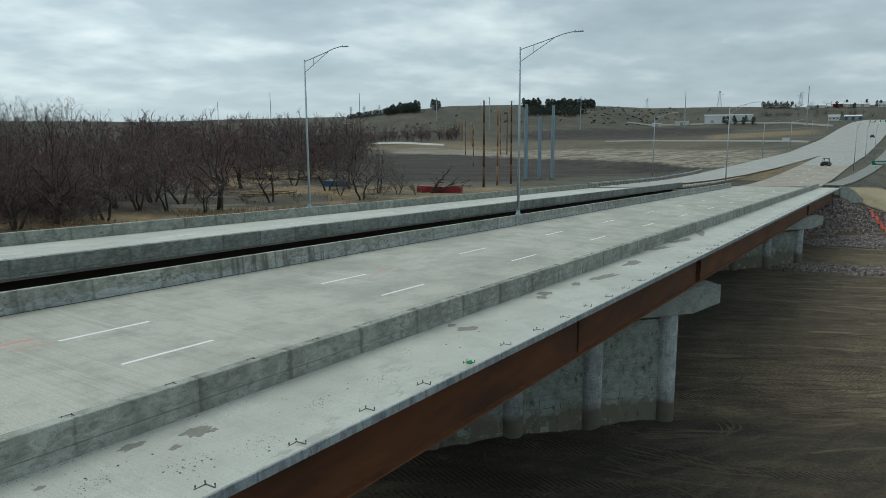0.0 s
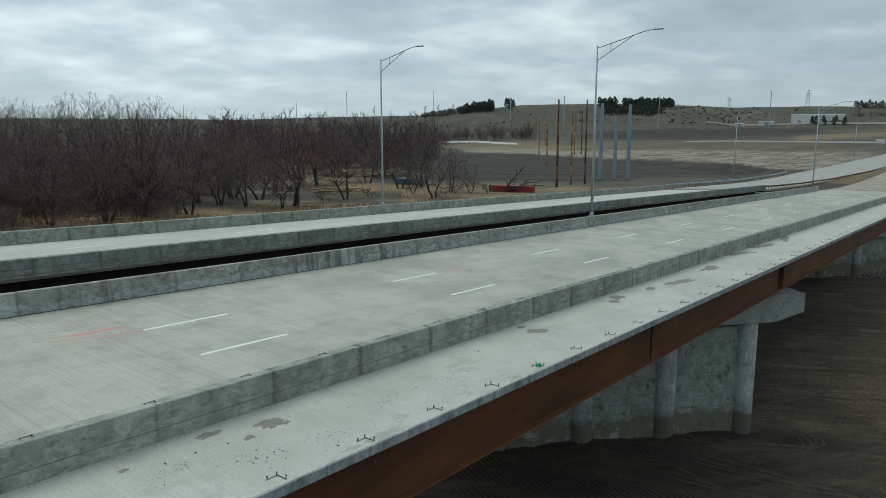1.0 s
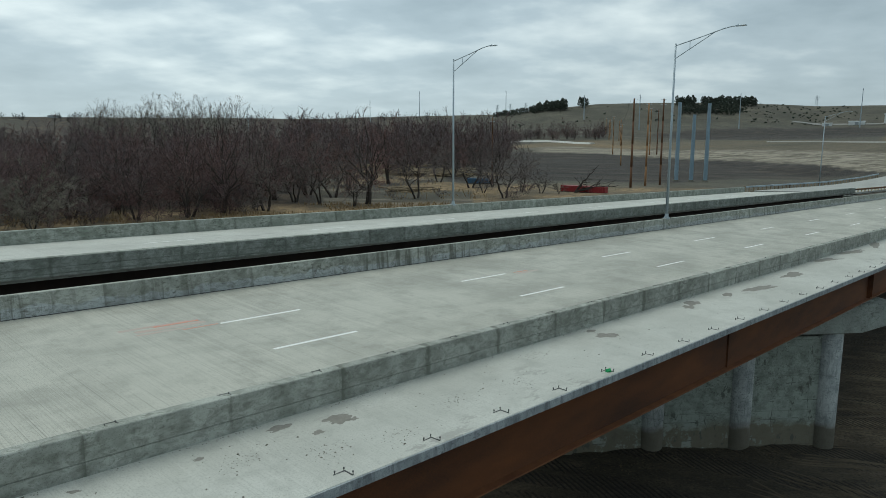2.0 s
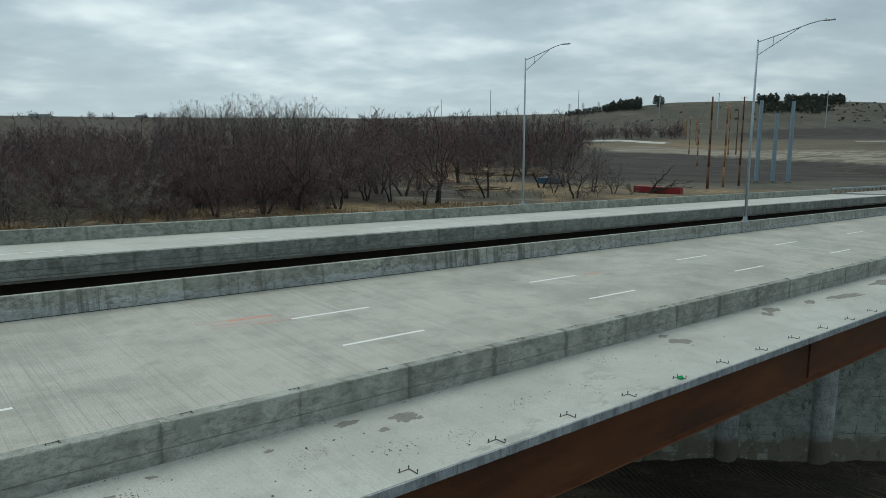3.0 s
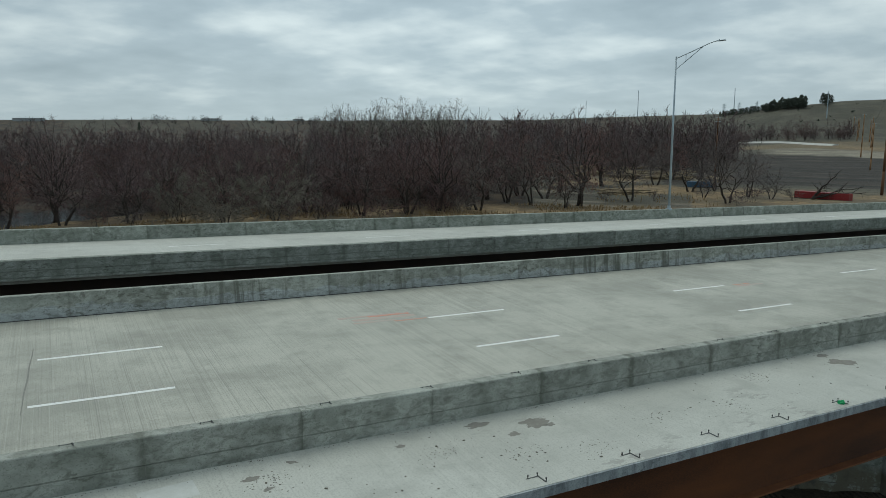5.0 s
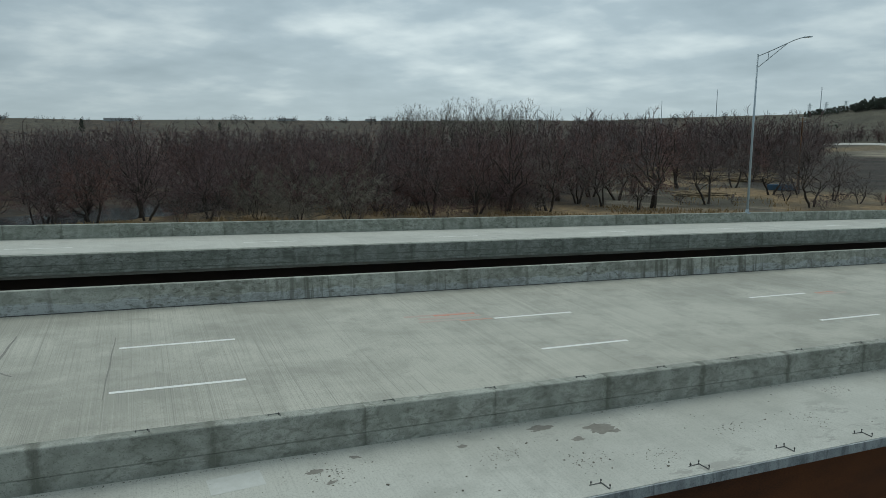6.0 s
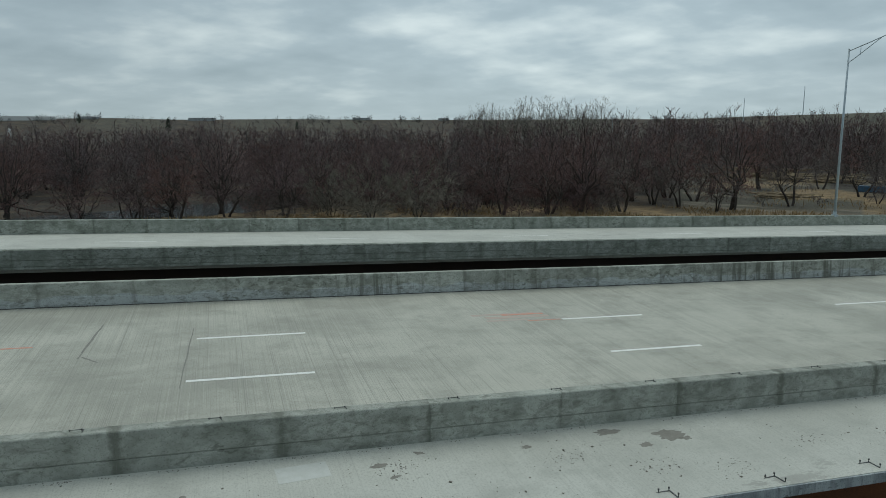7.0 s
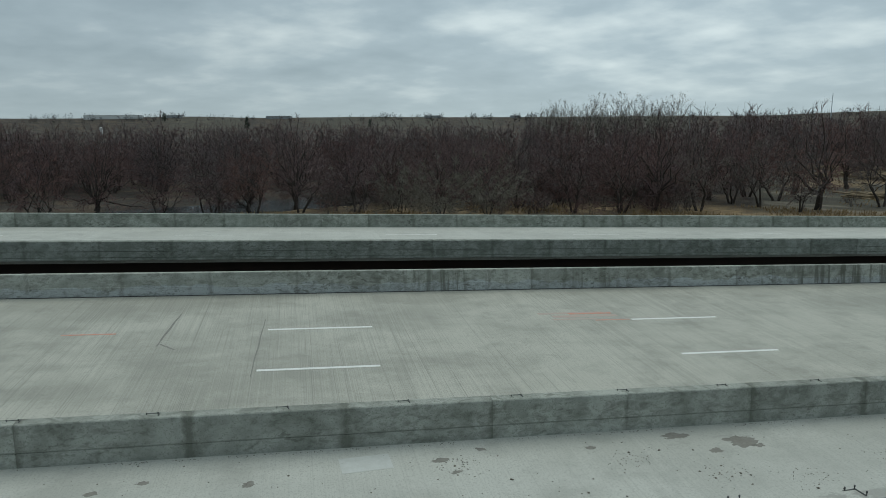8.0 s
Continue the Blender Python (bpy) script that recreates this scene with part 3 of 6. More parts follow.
    dirt = mix_of(n, l, ramp_of(n, l, pan, [(0.45, 0.0), (0.66, 0.7)]), dirt, (0.175, 0.132, 0.080))
    dirt = mix_of(n, l, ramp_of(n, l, tracks, [(0.52, 0.0), (0.62, 0.85)]), dirt, (0.23, 0.176, 0.108))
    dirt = mix_of(n, l, ramp_of(n, l, cross, [(0.60, 0.0), (0.70, 0.5)]), dirt, (0.19, 0.147, 0.092))
    dirt = mix_of(n, l, ramp_of(n, l, tracks, [(0.34, 0.75), (0.46, 0.0)]), dirt, (0.030, 0.022, 0.013))
    dirt = mix_of(n, l, ramp_of(n, l, c3, [(0.40, 0.6), (0.50, 0.0)]), dirt, (0.028, 0.021, 0.014))
    # crumb contrast in the colour makes up for weak shading of the bumps
    crumb = noise_of(n, l, v, 6.0, 7, 0.75)
    dirt = mix_of(n, l, ramp_of(n, l, crumb, [(0.38, 0.85), (0.47, 0.0)]), dirt, (0.022, 0.0165, 0.0105))
    dirt = mix_of(n, l, ramp_of(n, l, crumb, [(0.55, 0.0), (0.66, 0.7)]), dirt, (0.235, 0.184, 0.118))
    # chevron prints of tyre lugs, only along the driven bands
    lug = n.new("ShaderNodeTexWave")
    lug.wave_type, lug.bands_direction, lug.wave_profile = "BANDS", "DIAGONAL", "SIN"
    for nm, val in (("Scale", 1.35), ("Distortion", 1.6), ("Detail", 3.0), ("Detail Scale", 0.8)):
        lug.inputs[nm].default_value = val
    l.new(along, lug.inputs["Vector"])
    driven, _ = swept(-22, 0.035, 0.42, 1.0, 0.3)
    print_ = mix_of(n, l, ramp_of(n, l, driven, [(0.53, 0.0), (0.57, 1.0)]), (0, 0, 0), ramp_of(n, l, lug.outputs["Fac"], [(0.15, 0.95), (0.5, 0.0)]))
    dirt = mix_of(n, l, print_, dirt, (0.026, 0.0195, 0.012))
    # darker earth where that share is high, its edge broken by noise
    dark_share = ramp_of(n, l, mix_of(n, l, 0.35, share("darker"), noise_of(n, l, v, 0.25, 6, 0.65)), [(0.38, 0.0), (0.64, 0.8)])
    dark_earth = mix_of(n, l, ramp_of(n, l, cross, [(0.45, 0.0), (0.66, 1.0)]), (0.026, 0.0205, 0.013), (0.085, 0.067, 0.044))
    dark_earth = mix_of(n, l, ramp_of(n, l, crumb, [(0.38, 0.8), (0.48, 0.0)]), dark_earth, (0.013, 0.0105, 0.007))
    dark_earth = mix_of(n, l, ramp_of(n, l, crumb, [(0.56, 0.0), (0.66, 0.5)]), dark_earth, (0.10, 0.08, 0.054))
    dark_earth = mix_of(n, l, print_, dark_earth, (0.014, 0.011, 0.0075))
    dirt = mix_of(n, l, dark_share, dirt, dark_earth)
    col = mix_of(n, l, share("soil"), grass, soil)
    col = mix_of(n, l, share("pale"), col, pale)
    floor_ = mix_of(n, l, ramp_of(n, l, noise_of(n, l, v, 0.09, 5, 0.6), [(0.46, 0.0), (0.62, 1.0)]), (0.030, 0.023, 0.017), (0.085, 0.059, 0.035))
    col = mix_of(n, l, share("wood"), col, floor_)
    col = mix_of(n, l, share("tan"), col, mix_of(n, l, ramp_of(n, l, mix_of(n, l, 0.4, c2, c3), [(0.38, 0.0), (0.6, 1.0)]), (0.10, 0.074, 0.044), (0.31, 0.215, 0.11)))
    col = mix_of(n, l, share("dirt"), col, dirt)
    l.new(col, b.inputs["Base Color"])
    b.inputs["Roughness"].default_value = 0.95
    bump_of(n, l, b, mix_of(n, l, 0.25, mix_of(n, l, 0.6, tracks, c3), print_), 0.9, 0.3)
    return mt


MAT["ground"] = ground_material()
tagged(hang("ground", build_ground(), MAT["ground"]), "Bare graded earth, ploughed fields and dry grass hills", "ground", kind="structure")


def ribbon(name, table_x, half, y0, y1, lift, material, label, step=8.0, thick=0.3, width_end=None, slant=SKEW):
    ys = list(np.arange(y0, y1, step)) + [y1]
    bm = bmesh.new()
    prev = None
    for y in ys:
        x = lerp_table(y, table_x)
        h = half if width_end is None else half + (width_end - half) * (y - y0) / (y1 - y0)
        skew = slant * max(0.0, 1 - (y - y0) / 60.0)
        ring = [bm.verts.new((x + u, y + skew * u, road_z(y + skew * u) + lift + d)) for u, d in ((-h, -thick), (-h, 0.0), (h, 0.0), (h, -thick))]
        if prev:
            for i in range(4):
                j = (i + 1) % 4
                bm.faces.new((prev[i], prev[j], ring[j], ring[i]))
        else:
            bm.faces.new(ring)
        prev = ring
    bm.faces.new(prev[::-1])
    return tagged(part(name, bm, material), label, "road", kind="structure")


MAT["dusty_road"] = tined_deck("dusty_approach_concrete", (0.36, 0.325, 0.27), (0.27, 0.235, 0.185), 0.1, (0.20, 0.165, 0.12))
ribbon("road", ROAD_X, 6.6, 153.1, 246.0, 0.0, MAT["dusty_road"], "Mud-stained concrete approach beyond the bridge", step=4.0)
ribbon("road", ROAD_X, 6.6, 246.0, 880.0, 0.0, MAT["road"], "Pale concrete highway climbing the far hill", width_end=12.0, slant=0.0)
ribbon("road", FAR_X, 5.8, 130.0, 880.0, -0.01, MAT["road"], "Pale concrete opposite carriageway of the highway", width_end=12.0)

# ---- near bridge ----
Y0 = -70.0


def skew_box(bm, x0, x1, y0, ztop, thick, zf, y_end=end_y):
    """A slab between two lines, its top on zf, with a slanted far end."""
    vs = []
    for d in (0.0, -thick):
        for x, y in ((x0, y0), (x1, y0), (x1, y_end(x1)), (x0, y_end(x0))):
            vs.append(bm.verts.new((x, y, zf(x, y) + ztop + d)))
    for f in ((0, 1, 2, 3), (7, 6, 5, 4), (4, 5, 1, 0), (5, 6, 2, 1), (6, 7, 3, 2), (7, 4, 0, 3)):
        bm.faces.new([vs[i] for i in f])


bm = bmesh.new()
skew_box(bm, -26.95, -13.85, Y0, 0.0, 0.23, deck_z)
tagged(part("bridge_deck", bm, MAT["deck"]), "Grey tined concrete deck of the near highway bridge", "bridge deck", kind="structure")
bm = bmesh.new()
skew_box(bm, -13.85, -10.34, Y0, 0.0, 0.22, deck_z)
tagged(part("trail_slab", bm, MAT["trail"]), "Pale unfinished concrete trail slab beside the parapet", "trail slab", kind="structure")
bm = bmesh.new()
skew_box(bm, -10.34, -10.30, Y0, -0.012, 0.215, deck_z)
tagged(part("slab_edge", bm, MAT["fascia"]), "Streaked grey formed edge of the trail slab", "slab edge", kind="structure")


def wall_of_panels(name, outline, x, y_from, y_to, zf, material, label, pitch=3.05, phase=1.33):
    """A barrier cast in panels with open joints; outline in x, z from its base."""
    top = empty(name, x, y_from, zf(x, y_from))
    tagged(top, label, "barrier")
    k0, k1 = math.ceil((y_from - phase) / pitch), math.floor((y_to - phase) / pitch)
    bm = bmesh.new()
    profile_run(bm, outline, 0.002, pitch - 0.002)
    me = bpy.data.meshes.new("panel")
    bmesh.ops.recalc_face_normals(bm, faces=bm.faces)
    bm.to_mesh(me)
    bm.free()
    core = bmesh.new()
    mid = (max(a for a, _ in outline) + min(a for a, _ in outline)) / 2
    profile_run(core, [((a - mid) * 0.96 + mid, b - 0.012 if b > 0 else b + 0.02) for a, b in outline], 0.0, (k1 - k0) * pitch)
    oc = part("joint_core", core, MAT["grime"], top)
    oc.matrix_basis = Matrix.Translation((0, k0 * pitch + phase - y_from, GY * (k0 * pitch + phase - y_from)))
    for k in range(k0, k1):
        y = k * pitch + phase - y_from
        ob = hang("panel", me, material, top)
        ob.matrix_basis = Matrix.Translation((0, y, GY * y))
    return top


PARAPET = [(0.0, -0.03), (0.0, 0.280), (-0.02, 0.286), (-0.02, 0.304), (0.0, 0.310), (0.0, 0.825), (-0.02, 0.845), (-0.28, 0.85), (-0.30, 0.83), (-0.30, -0.03)]
MEDIAN = [(0.0, -0.02), (0.0, 0.05), (-0.015, 0.33), (-0.03, 0.345), (-0.06, 0.805), (-0.075, 0.825), (-0.27, 0.83), (-0.29, 0.81), (-0.45, -0.3), (-0.43, -0.3)]
wall_of_panels("parapet_wall", PARAPET, -13.72, Y0, 160.5, deck_z, MAT["parapet"], "Stained grey concrete parapet with vertical panel joints")
wall_of_panels("median_barrier", MEDIAN, -26.50, Y0, 143.5, deck_z, MAT["barrier"], "Mottled concrete barrier along the deck edge", phase=0.4)
bm = bmesh.new()
profile_run(bm, [(0, -0.01), (0.03, -0.01), (0.03, 0.006), (0.0, 0.022)], Y0, 143.5)
tagged(at(part("joint_filler", bm, MAT["dark"]), -26.495, 0, deck_z(-26.5, 0)), "Dark gutter line at the barrier foot", "joint", kind="structure")

# ---- girders ----
def girder(name, x, y0, y1, zf, label, ribs, steel=None):
    steel = steel or MAT["steel"]
    top = empty(name, x, y0, zf(x, y0))
    tagged(top, label, "girder", "bridge girders")
    L = y1 - y0
    for nm, pts, mt in (("top_flange", [(-0.22, -0.26), (0.22, -0.26), (0.22, -0.23), (-0.22, -0.23)], steel),
                        ("web", [(-0.012, -2.42), (0.012, -2.42), (0.012, -0.26), (-0.012, -0.26)], steel),
                        ("bottom_flange", [(-0.26, -2.47), (0.26, -2.47), (0.26, -2.42), (-0.26, -2.42)], MAT["steel_edge"] if steel == MAT["steel"] else steel)):
        bm = bmesh.new()
        profile_run(bm, pts, 0, L)
        part(nm, bm, mt, top)
    for y in ribs:
        bm = bmesh.new()
        box(bm, 0.012, 0.08 if y < 40 else 0.2, y - y0 - 0.012, y - y0 + 0.012, -2.42 + GY * (y - y0), -0.26 + GY * (y - y0))
        part("stiffener", bm, MAT["steel"], top)
    return top


girder("bridge_girder", -11.46, Y0, end_y(-11.4) - 0.5, deck_z, "Rusty weathering steel plate girder under the slab edge", [28.7, 50.2, 50.7, 118.0, 118.5, 163.0])
# inner and far girders: shade is in the steel's colour
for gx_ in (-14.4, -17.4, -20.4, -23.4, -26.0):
    girder("bridge_girder", gx_, Y0, end_y(gx_) - 0.5, lambda x, y: deck_z(x, y), "Steel plate girder under the deck in shade-darkened brown", [], MAT["steel_dark"])
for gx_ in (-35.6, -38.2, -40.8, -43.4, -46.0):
    girder("bridge_girder", gx_, Y0, end_y(gx_) - 0.5, far_deck_z, "Steel plate girder under the far deck in shade-darkened brown", [], MAT["steel_dark"])

# ---- far bridge ----
bm = bmesh.new()
skew_box(bm, -47.1, -34.4, Y0, 0.0, 0.23, far_deck_z)
tagged(part("bridge_deck", bm, MAT["trail"]), "Pale concrete deck of the parallel far bridge", "bridge deck", kind="structure")
FAR_NEAR = [(0.0, -0.04), (0.0, 0.08), (-0.03, 0.084), (-0.03, 0.108), (0.0, 0.112), (0.0, 0.36), (-0.03, 0.364), (-0.03, 0.386), (0.0, 0.388), (0.0, 0.81), (-0.02, 0.83), (-0.36, 0.83), (-0.38, 0.81), (-0.44, 0.05), (-0.44, -0.02), (-0.05, -0.04)]
FAR_FAR = [(0.0, -0.02), (0.0, 0.05), (-0.05, 0.8), (-0.07, 0.82), (-0.36, 0.83), (-0.38, 0.81), (-0.44, -0.3), (-0.4, -0.3)]
wall_of_panels("inner_barrier", FAR_NEAR, -34.02, Y0, 136.0, far_deck_z, MAT["far_barrier"], "Blotchy concrete barrier facing the gap", phase=0.9)
wall_of_panels("outer_barrier", FAR_FAR, -47.05, Y0, 122.0, far_deck_z, MAT["far_barrier"], "Mottled concrete barrier on the far deck edge", phase=2.1)


# ---- piers ----
def pier(x, y, label, drop=0.0):
    """A slanted row of round columns with a cap and an infill wall; origin at its outermost column."""
    top = empty("bridge_pier", x, y, BASE - 0.4, math.degrees(math.atan2(0.77, 0.64)))
    tagged(top, label, "pier", "bridge piers")
    n, gap = 5, 5.9
    zb = 14.4 + 0.4          # height of the datum above the column feet
    cap_b, cap_t = -6.65 + zb + drop, -4.75 + zb + drop
    for i in range(n):
        bm = bmesh.new()
        tube(bm, (-gap * i, 0, -1.5), (-gap * i, 0, cap_b + 0.05), 0.76, sides=32)
        part("column", bm, MAT["column"], top, smooth=True)
    bm = bmesh.new()
    pts = [(3.75, cap_t), (3.75, cap_b + 0.6), (1.55, cap_b), (-gap * (n - 1) - 1.55, cap_b), (-gap * (n - 1) - 3.75, cap_b + 0.6), (-gap * (n - 1) - 3.75, cap_t)]
    a = [bm.verts.new((u, -0.85, v)) for u, v in pts]
    b = [bm.verts.new((u, 0.85, v)) for u, v in pts]
    bm.faces.new(a), bm.faces.new(b[::-1])
    for i in range(len(pts)):
        j = (i + 1) % len(pts)
        bm.faces.new((a[i], a[j], b[j], b[i]))
    bmesh.ops.bevel(bm, geom=bm.edges[:], offset=0.03, segments=1, affect="EDGES")
    part("cap", bm, MAT["pier"], top)
    for i in range(n + 1):
        u = 2.0 - (gap * (n - 1) + 4.0) * i / n
        bm = bmesh.new()
        box(bm, u - 0.45, u + 0.45, -0.4, 0.4, cap_t - 0.02, cap_t + 0.16)
        part("pedestal", bm, MAT["pier"], top)
        bm = bmesh.new()
        box(bm, u - 0.3, u + 0.3, -0.3, 0.3, cap_t + 0.16, cap_t + 0.26)
        part("bearing_pad", bm, MAT["steel_dark"], top)
    for i in range(n - 1):
        bm = bmesh.new()
        box(bm, -gap * (i + 1) + 0.5, -gap * i - 0.5, -0.25, 0.25, -1.5, cap_b - 0.3)
        part("infill_wall", bm, MAT["pier_wall"], top)
    return top


p1 = pier(-13.1, 49.5, "Grey concrete pier with round columns and infill walls")
for px_, py_ in ((-12.6, 120.0), (-13.6, -21.0), (-36.6, 21.7), (-36.1, 92.2)):
    pier(px_, py_, "Grey concrete pier with round columns and infill walls", GY * (py_ - 49.5) + (0.9 if px_ < -30 else 0.0))


# ---- lane paint ----
def strip(name, x, y0, y1, width, zf, material, label, category, group, lift=0.004):
    bm = bmesh.new()
    box(bm, -width / 2, width / 2, 0, y1 - y0, -0.004, lift)
    for v in bm.verts:
        v.co.z += zf(x + v.co.x, y0 + v.co.y) - zf(x, y0)
    return tagged(at(part(name, bm, material), x, y0, zf(x, y0)), label, category, group, "structure")


for k in range(-3, 11):
    y = 11.676 + 12.192 * k
    strip("lane_dash", XA, y, y + 3.24, 0.13, deck_z, MAT["paint"], "White painted lane dash on the deck", "lane marking", "lane dashes")
    strip("lane_dash", XA + 3.6, y - 0.176, y + 3.064, 0.13, deck_z, MAT["paint"], "White painted lane dash on the deck", "lane marking", "lane dashes")
for k in range(-3, 10):
    y = 5.8 + 12.192 * k
    strip("lane_dash", -42.9, y, y + 3.2, 0.12, far_deck_z, MAT["paint"], "Thin white lane dash on the far deck", "lane marking", "far lane dashes")
for k in range(10):
    y = 172 + 12.2 * k
    for u in (-1.8, 1.8):
        strip("lane_dash", lerp_table(y, ROAD_X) + u, y, y + 3.2, 0.15, lambda a, b: road_z(b) + 0.012, MAT["paint"], "White lane dash on the highway", "lane marking", "road dashes")
for x, y0, y1, w in ((XA - 0.02, 10.35, 11.6, 0.10), (XA - 0.85, 9.7, 11.3, 0.16), (XA, -6.4, -4.9, 0.10), (XA + 0.05, 27.7, 28.8, 0.10)):
    strip("survey_mark", x, y0, y1, w, deck_z, MAT["orange"], "Faded orange spray paint mark on the deck", "paint mark", "survey marks")

MAT["orange_dust"] = plain("faded_orange_dust", (0.47, 0.345, 0.295), (0.42, 0.40, 0.36), 4, 0.85, stretch=(1.0, 0.35, 1))
for x, y0, y1, w in ((XA - 0.55, 9.0, 11.4, 0.26), (XA - 0.95, 8.6, 11.0, 0.20), (XA - 0.2, 8.9, 10.5, 0.16), (XA + 0.3, 27.6, 29.4, 0.22)):
    strip("survey_smear", x, y0, y1, w, deck_z, MAT["orange_dust"], "Faint orange paint dust smeared on the deck", "paint mark", "survey marks", 0.002)

# ---- dark scuffs on the deck ----
MAT["scuff"] = plain("dark_tyre_scuff", (0.17, 0.165, 0.15), (0.27, 0.265, 0.24), 7, 0.85)
for x0_, y0_, x1_, y1_, w_ in ((-24.07, -3.35, -20.72, -3.55, 0.035), (-20.94, -3.51, -20.35, -3.00, 0.030), (-23.18, -0.63, -17.94, -0.83, 0.020), (-14.63, 2.79, -14.52, 3.57, 0.020)):
    bm = bmesh.new()
    d_ = Vector((x1_ - x0_, y1_ - y0_, 0))
    side_ = Vector((-d_.y, d_.x, 0)).normalized()
    rows_ = []
    for i in range(9):
        c_ = Vector((x0_, y0_, 0)) + d_ * (i / 8) + side_ * 0.01 * math.sin(i * 1.9)
        h_ = w_ * (0.35 + 0.65 * math.sin(math.pi * (i + 0.5) / 9))
        rows_.append([bm.verts.new((q.x - x0_, q.y - y0_, deck_z(q.x, q.y) - deck_z(x0_, y0_) + e)) for q, e in ((c_ + side_ * h_, -0.003), (c_ + side_ * h_, 0.003), (c_ - side_ * h_, 0.003), (c_ - side_ * h_, -0.003))])
    for a, b in zip(rows_, rows_[1:]):
        for i in range(4):
            j = (i + 1) % 4
            bm.faces.new((a[i], a[j], b[j], b[i]))
    bm.faces.new(rows_[0]), bm.faces.new(rows_[-1][::-1])
    tagged(at(part("tyre_scuff", bm, MAT["scuff"]), x0_, y0_, deck_z(x0_, y0_)), "Thin dark tyre scuff across the concrete deck", "stain", "deck scuffs", "structure")

# ---- rail anchors ----
def rail_anchor(label, group, x, y, z, bolts):
    top = empty("rail_anchor", x, y, z)
    tagged(top, label, "rail anchor", group)
    bm = bmesh.new()
    box(bm, -0.16, -0.135, -0.15, 0.15, 0.0, 0.012)
    box(bm, -0.135, 0.11, 0.125, 0.15, 0.0, 0.012)
    part("template", bm, MAT["bolt"], top)
    for u, v in bolts:
        bm = bmesh.new()
        tube(bm, (u, v, -0.02), (u, v, 0.075), 0.009, sides=8)
        tube(bm, (u, v, 0.055), (u, v, 0.085), 0.017, sides=6)
        part("bolt", bm, MAT["bolt"], top)
    return top


first = None
for k in range(-10, 63):
    y = 8.05 + 2.44 * k
    x = -10.55
    if first is None:
        first = rail_anchor("Dark steel rail anchor with upright bolts", "trail rail anchors", x, y, deck_z(x, y), ((-0.145, -0.11), (-0.145, 0.12), (0.10, 0.155)))
    else:
        copy_thing(first, pose(x + 0.02 * math.sin(k * 2.3), y, deck_z(x, y), 0, 0, 4 * math.sin(k * 1.7)))
first = None
for k in range(-10, 61):
    y = 0.06 + 2.44 * k
    x = -13.88
    if first is None:
        first = rail_anchor("Low dark rail anchor on the parapet top", "parapet rail anchors", x, y, deck_z(-13.72, y) + 0.848, ((-0.02, -0.13), (-0.02, 0.13)))
        for c in first.children:
            if c.name.startswith("bolt"):
                c.scale = (0.8, 0.8, 0.5)
            else:
                c.scale = (0.5, 0.9, 0.7)
    else:
        copy_thing(first, pose(x, y, deck_z(-13.72, y) + 0.848, 0, 0, 3 * math.sin(k * 1.3)))


def crumpled(name, x, y, z, size, material, label, category, seed):
    bm = bmesh.new()
    bmesh.ops.create_icosphere(bm, subdivisions=3, radius=size)
    for v in bm.verts:
        f = 1 + 0.5 * noise.noise(v.co * (3.0 / size * 0.5) + Vector((seed, 0, 0)))
        v.co = Vector((v.co.x * f, v.co.y * f * 1.2, max(0.0, v.co.z + size * 0.2) * f * 0.8))
    return tagged(at(part(name, bm, material), x, y, z), label, category)


crumpled("cloth", -10.56, 17.86, deck_z(-10.56, 17.86), 0.085, MAT["green_cloth"], "Bright green cloth wrapped round a rail anchor", "cloth", 3.3)

# ---- damp patches and litter on the trail ----
MAT["darker"] = plain("damp_mud_on_concrete", (0.185, 0.175, 0.15), (0.25, 0.24, 0.215), 9, 0.8)
MAT["scour"] = plain("scoured_pale_concrete", (0.58, 0.59, 0.57), (0.50, 0.51, 0.48), 6, 0.9)
MAT["litter"] = plain("dark_litter", (0.06, 0.058, 0.05), (0.14, 0.12, 0.09), 25, 0.9)


def patch(x, y, rx, ry, seed, material, label, rz=0.0, jag=0.5):
    bm = bmesh.new()
    k = 40
    ring = []
    for i in range(k):
        a = 2 * math.pi * i / k
        f = 1 + jag * (noise.noise(Vector((1.6 * math.cos(a), 1.6 * math.sin(a), seed))) + 0.6 * noise.noise(Vector((4 * math.cos(a), 4 * math.sin(a), seed + 9))))
        u, v = rx * f * math.cos(a), ry * f * math.sin(a)
        c, s = math.cos(rz), math.sin(rz)
        ring.append((u * c - v * s, u * s + v * c))
    for zz in (0.003, -0.004):
        bm.faces.new([bm.verts.new((u, v, zz + deck_z(x + u, y + v) - deck_z(x, y))) for u, v in (ring if zz > 0 else ring[::-1])])
    bm.verts.ensure_lookup_table()
    for i in range(k):
        j = (i + 1) % k
        bm.faces.new((bm.verts[i], bm.verts[k + k - 1 - i], bm.verts[k + k - 1 - j], bm.verts[j]))
    return tagged(at(part("damp_patch", bm, material), x, y, deck_z(x, y)), label, "stain", "damp patches", "structure")


rng = random.Random(5)
